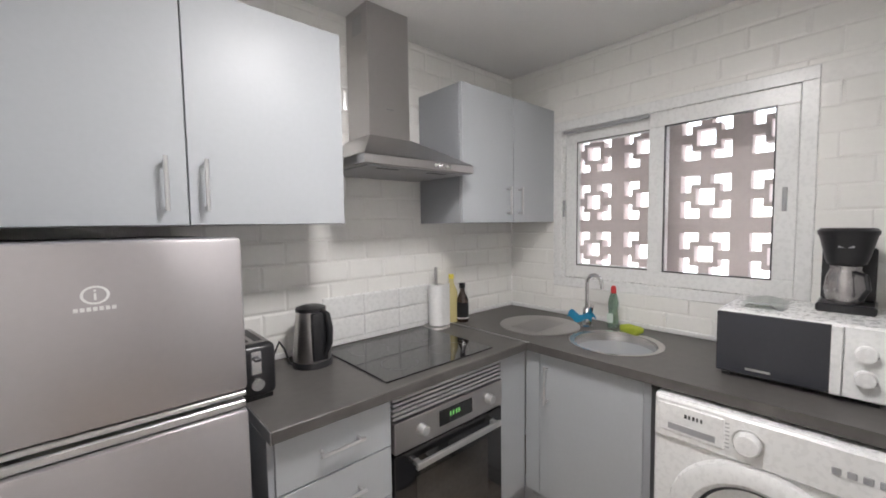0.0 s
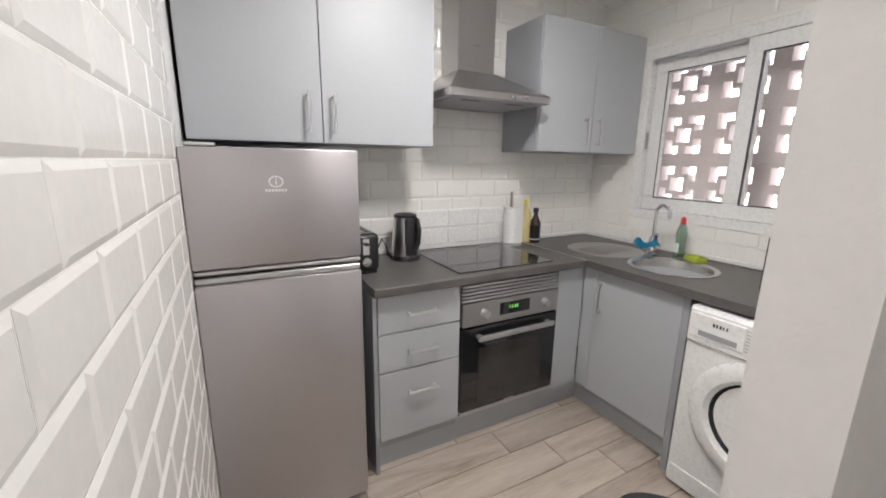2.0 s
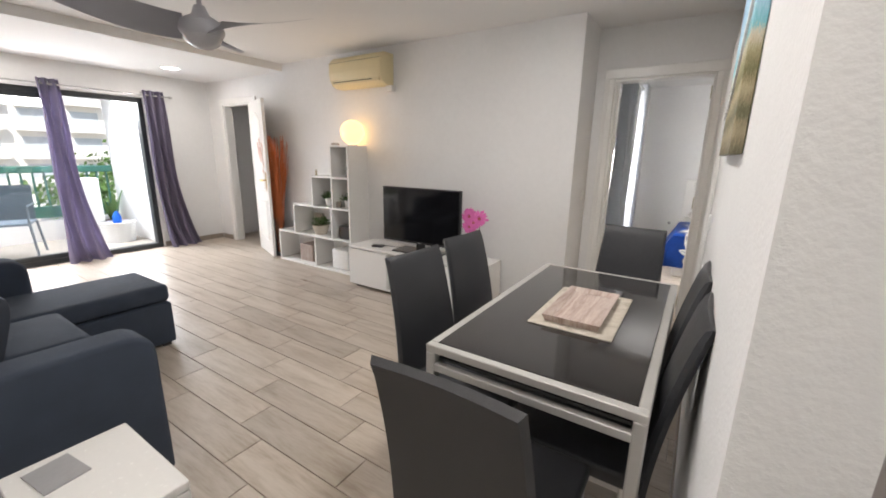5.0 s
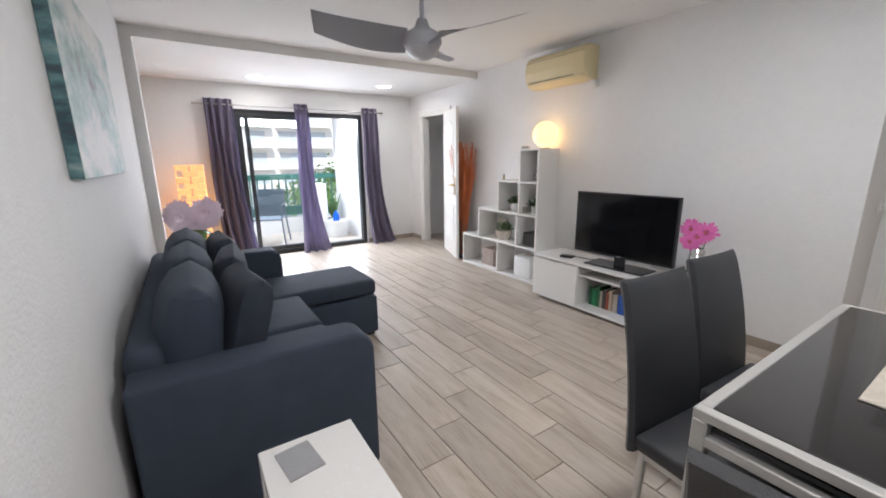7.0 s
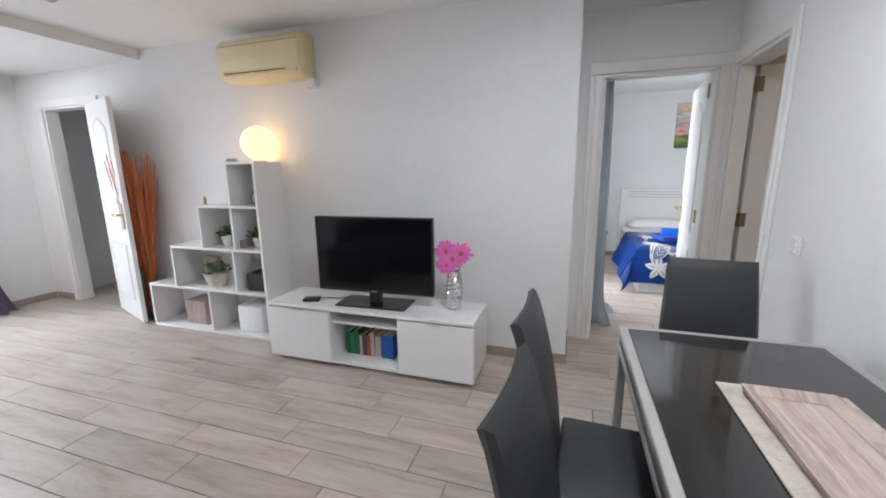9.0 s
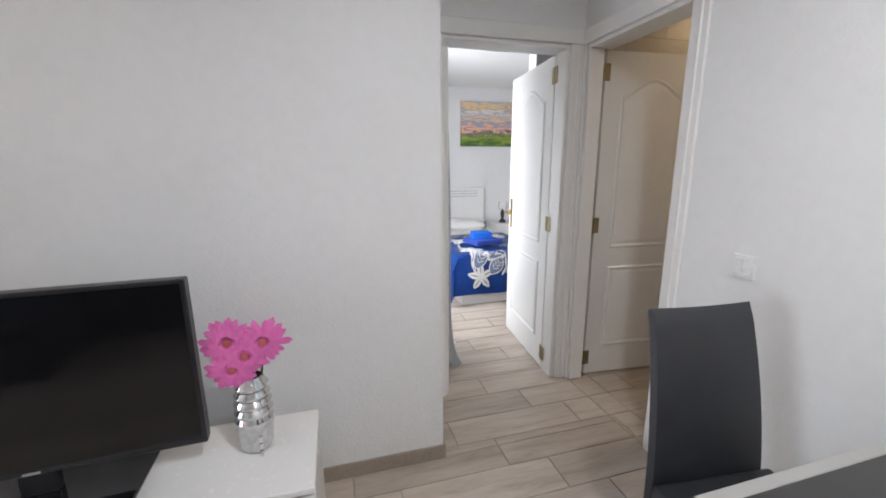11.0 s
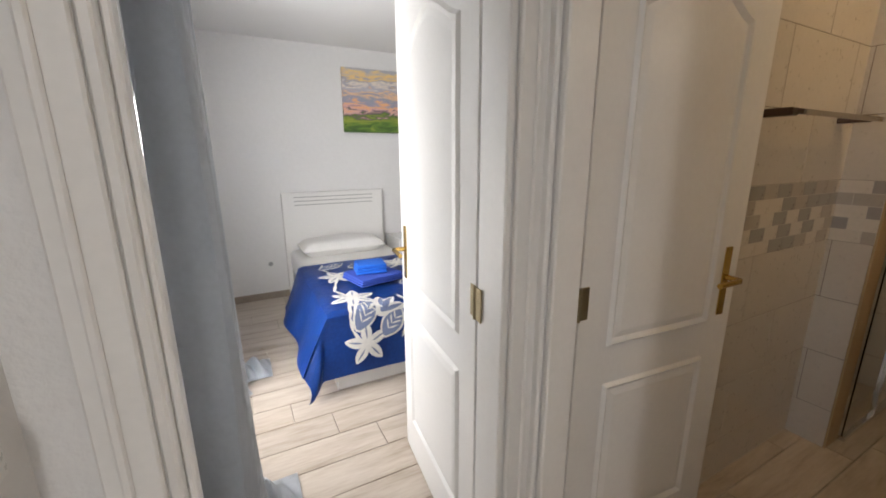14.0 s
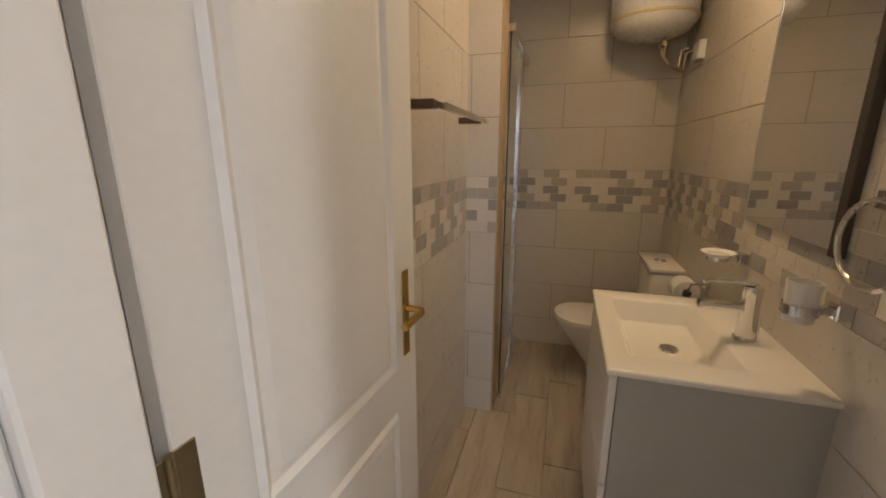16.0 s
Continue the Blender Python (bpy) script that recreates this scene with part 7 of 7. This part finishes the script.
def tile_wall(parent, org, turn, u0, u1, z0, z1, w, h, t, c, material, skip=None, nm="tile", bond=0.5, z_base=0.0, u_base=0.0):
    """Tiles in running bond on an upright plane: org + u along the turned x axis."""
    base = Matrix.Translation(org) @ pose(0, 0, 0, 0, 0, turn)
    g = 0.003 if material is BTILE else 0.002
    r = math.floor((z0 - z_base) / h)
    while z_base + r * h < z1 - 0.005:
        za, zb = max(z0, z_base + r * h) + g / 2, min(z1, z_base + (r + 1) * h) - g / 2
        off = u_base + (r % 2) * bond * w
        k = math.floor((u0 - off) / w)
        while off + k * w < u1 - 0.005:
            ua, ub = max(u0, off + k * w) + g / 2, min(u1, off + (k + 1) * w) - g / 2
            k += 1
            if ub - ua < 0.012 or zb - za < 0.012:
                continue
            if skip and any(ub > s[0] + 0.004 and ua < s[1] - 0.004 and zb > s[2] + 0.004 and za < s[3] - 0.004 for s in skip):
                inside = [s for s in skip if ub > s[0] and ua < s[1] and zb > s[2] and za < s[3]][0]
                if ua < inside[0] - 0.012:
                    ub = inside[0]
                elif ub > inside[1] + 0.012:
                    ua = inside[1]
                elif za < inside[2] - 0.012:
                    zb = inside[2]
                elif zb > inside[3] + 0.012:
                    za = inside[3]
                else:
                    continue
            piece(nm, slab(nm, ub - ua, zb - za, t, c, material), parent, base @ Matrix.Translation((ua, 0, za)))
        r += 1


# grout beds behind the tiles
def bed(nm, boxes, material, label):
    bm = bmesh.new()
    for b in boxes:
        box(bm, *b)
    setting(nm, bm, material, label, "wall")


bed("wall_grout_kitchen", [(PX1 + 0.0005, PX1 + 0.0052, PE + 0.03, 1.06, 0, H), (0.70, KX, KY - 0.0052, KY - 0.0005, 0.86, H), (KX - 0.0052, KX - 0.0005, -0.10, WY0, 0.86, H), (KX - 0.0052, KX - 0.0005, WY1, KY, 0.86, H), (KX - 0.0052, KX - 0.0005, WY0, WY1, 0.86, WZ0), (KX - 0.0052, KX - 0.0005, WY0, WY1, WZ1, H)], mat("white_grout", (0.81, 0.80, 0.775), 0.6), "pale grout bed behind the kitchen tiles")
bed("wall_grout_bath", [(BEX - 0.0065, BEX - 0.0005, BSY, 3.78, 0, H), (PX1, BEX, BSY + 0.0005, BSY + 0.0065, 0, H), (PX1, BLX0, BNY - 0.0065, BNY - 0.0005, 0, H), (BLX0 - 0.0065, BLX0 - 0.0005, 2.895, BNY, 0, H)], mat("brown_grout", (0.20, 0.165, 0.13), 0.8), "brown grout bed behind the bathroom tiles")
# kitchen: bevelled white metro tiles
tile_wall(WALLS["wall_partition"], (PX1 + 0.001, 0, 0), 90, PE + 0.03, 1.06, 0, H, 0.20, 0.10, 0.008, 0.010, TILE)
tile_wall(WALLS["wall_kitchen_bath"], (0, KY - 0.001, 0), 0, 0.70, KX, 0.86, H, 0.20, 0.10, 0.006, 0.003, TILE)
tile_wall(WALLS["wall_kitchen_window"], (KX - 0.001, 0, 0), -90, -KY, 0.10, 0.86, H, 0.20, 0.10, 0.0065, 0.005, TILE, skip=[(-WY1, -WY0, WZ0, WZ1)])
# the loose splash-back strip of paler tiles behind the hob
spb = thing("splashback", (1.262, KY - 0.010, 0.925), "bright white tiled splashback strip behind the hob", "splashback")
for r in range(2):
    for k in range(3):
        piece("tile", slab("splash_tile", 0.209, 0.102, 0.010, 0.008, WHITE), spb, Matrix.Translation((k * 0.21, 0, r * 0.104)))

# bathroom: large beige tiles with a mosaic band
BW_, BH_ = 0.54, 0.272
for par, org, turn, u0, u1, ub in (("wall_bath_east", (BEX - 0.001, 0, 0), -90, -3.78, -BSY, -2.357), ("wall_kitchen_bath", (0, BSY + 0.001, 0), 180, -BEX, -PX1, 0.1), ("wall_bath_north", (0, BNY - 0.001, 0), 0, PX1, BLX0, 0.35), ("wall_bath_north", (BLX0 - 0.001, 0, 0), -90, -BNY, -2.895, -3.3), ("wall_bath_north", (0, 3.779, 0), 0, BLX1, BEX, 0.0), ("wall_bath_north", (BLX1 + 0.001, 0, 0), 90, 2.9, 3.78, 0.0)):
    sk = [(-1000, 1000, 1.012, 1.284)]
    tile_wall(WALLS[par], org, turn, u0, u1, 0, 1.012, BW_, BH_, 0.008, 0.0015, BTILE, z_base=1.012 - 4 * BH_, u_base=ub)
    tile_wall(WALLS[par], org, turn, u0, u1, 1.284, H, BW_, BH_, 0.008, 0.0015, BTILE, z_base=1.284, u_base=ub)
    rnd = random.Random(int(abs(u0) * 100))
    base = Matrix.Translation(org) @ pose(0, 0, 0, 0, 0, turn)
    mw_, mh_ = 0.105, 0.0544
    piece("mosaic_grout", slab("mosaic_grout", u1 - u0, 0.272, 0.0068, 0.0005, MOS_G), WALLS[par], base @ Matrix.Translation((u0, 0, 1.012)))
    for r in range(5):
        k = math.floor(u0 / mw_)
        off = (r % 2) * 0.5 * mw_
        while off + k * mw_ < u1 - 0.01:
            ua, ub2 = max(u0, off + k * mw_) + 0.0011, min(u1, off + (k + 1) * mw_) - 0.0011
            k += 1
            if ub2 - ua < 0.012:
                continue
            mm = MOS_C if (k % 2 == 0) == (rnd.random() < 0.85) else rnd.choice((MOS_A, MOS_B))
            piece("mosaic_tile", slab("mosaic_tile", ub2 - ua, mh_ - 0.0022, 0.0085, 0.001, mm), WALLS[par], base @ Matrix.Translation((ua, 0, 1.012 + r * mh_ + 0.0011)))

# pierced concrete block screen outside the kitchen window
scr = thing("block_screen", (3.0, -0.488, 0.478), "pierced concrete block screen wall outside the kitchen window", "screen wall", kind="structure")
CELL = 0.32


def block_mesh():
    """One pierced block: outer rim, four corner brackets and a square ring, in the yz plane."""
    bm = bmesh.new()
    t = 0.09
    def bar(y0, y1, z0, z1):
        box(bm, 0, t, y0, y1, z0, z1)
    w = CELL
    e = 0.042
    bar(0, w, 0, e)
    bar(0, w, w - e, w)
    bar(0, e, e, w - e)
    bar(w - e, w, e, w - e)
    c, r, k = w / 2, 0.068, 0.024
    bar(c - r, c + r, c - r, c - r + k)
    bar(c - r, c + r, c + r - k, c + r)
    bar(c - r, c - r + k, c - r + k, c + r - k)
    bar(c + r - k, c + r, c - r + k, c + r - k)
    for s in (-1, 1):
        a0, a1 = sorted((c + s * r, c + s * (w / 2 - e)))
        bar(a0, a1, c - 0.025, c + 0.025)
        bar(c - 0.025, c + 0.025, a0, a1)
    return bm


bme = shared("block", block_mesh(), CONCRETE)
for i in range(7):
    for j in range(6):
        piece("block", bme, scr, Matrix.Translation((0, i * CELL, j * CELL)))
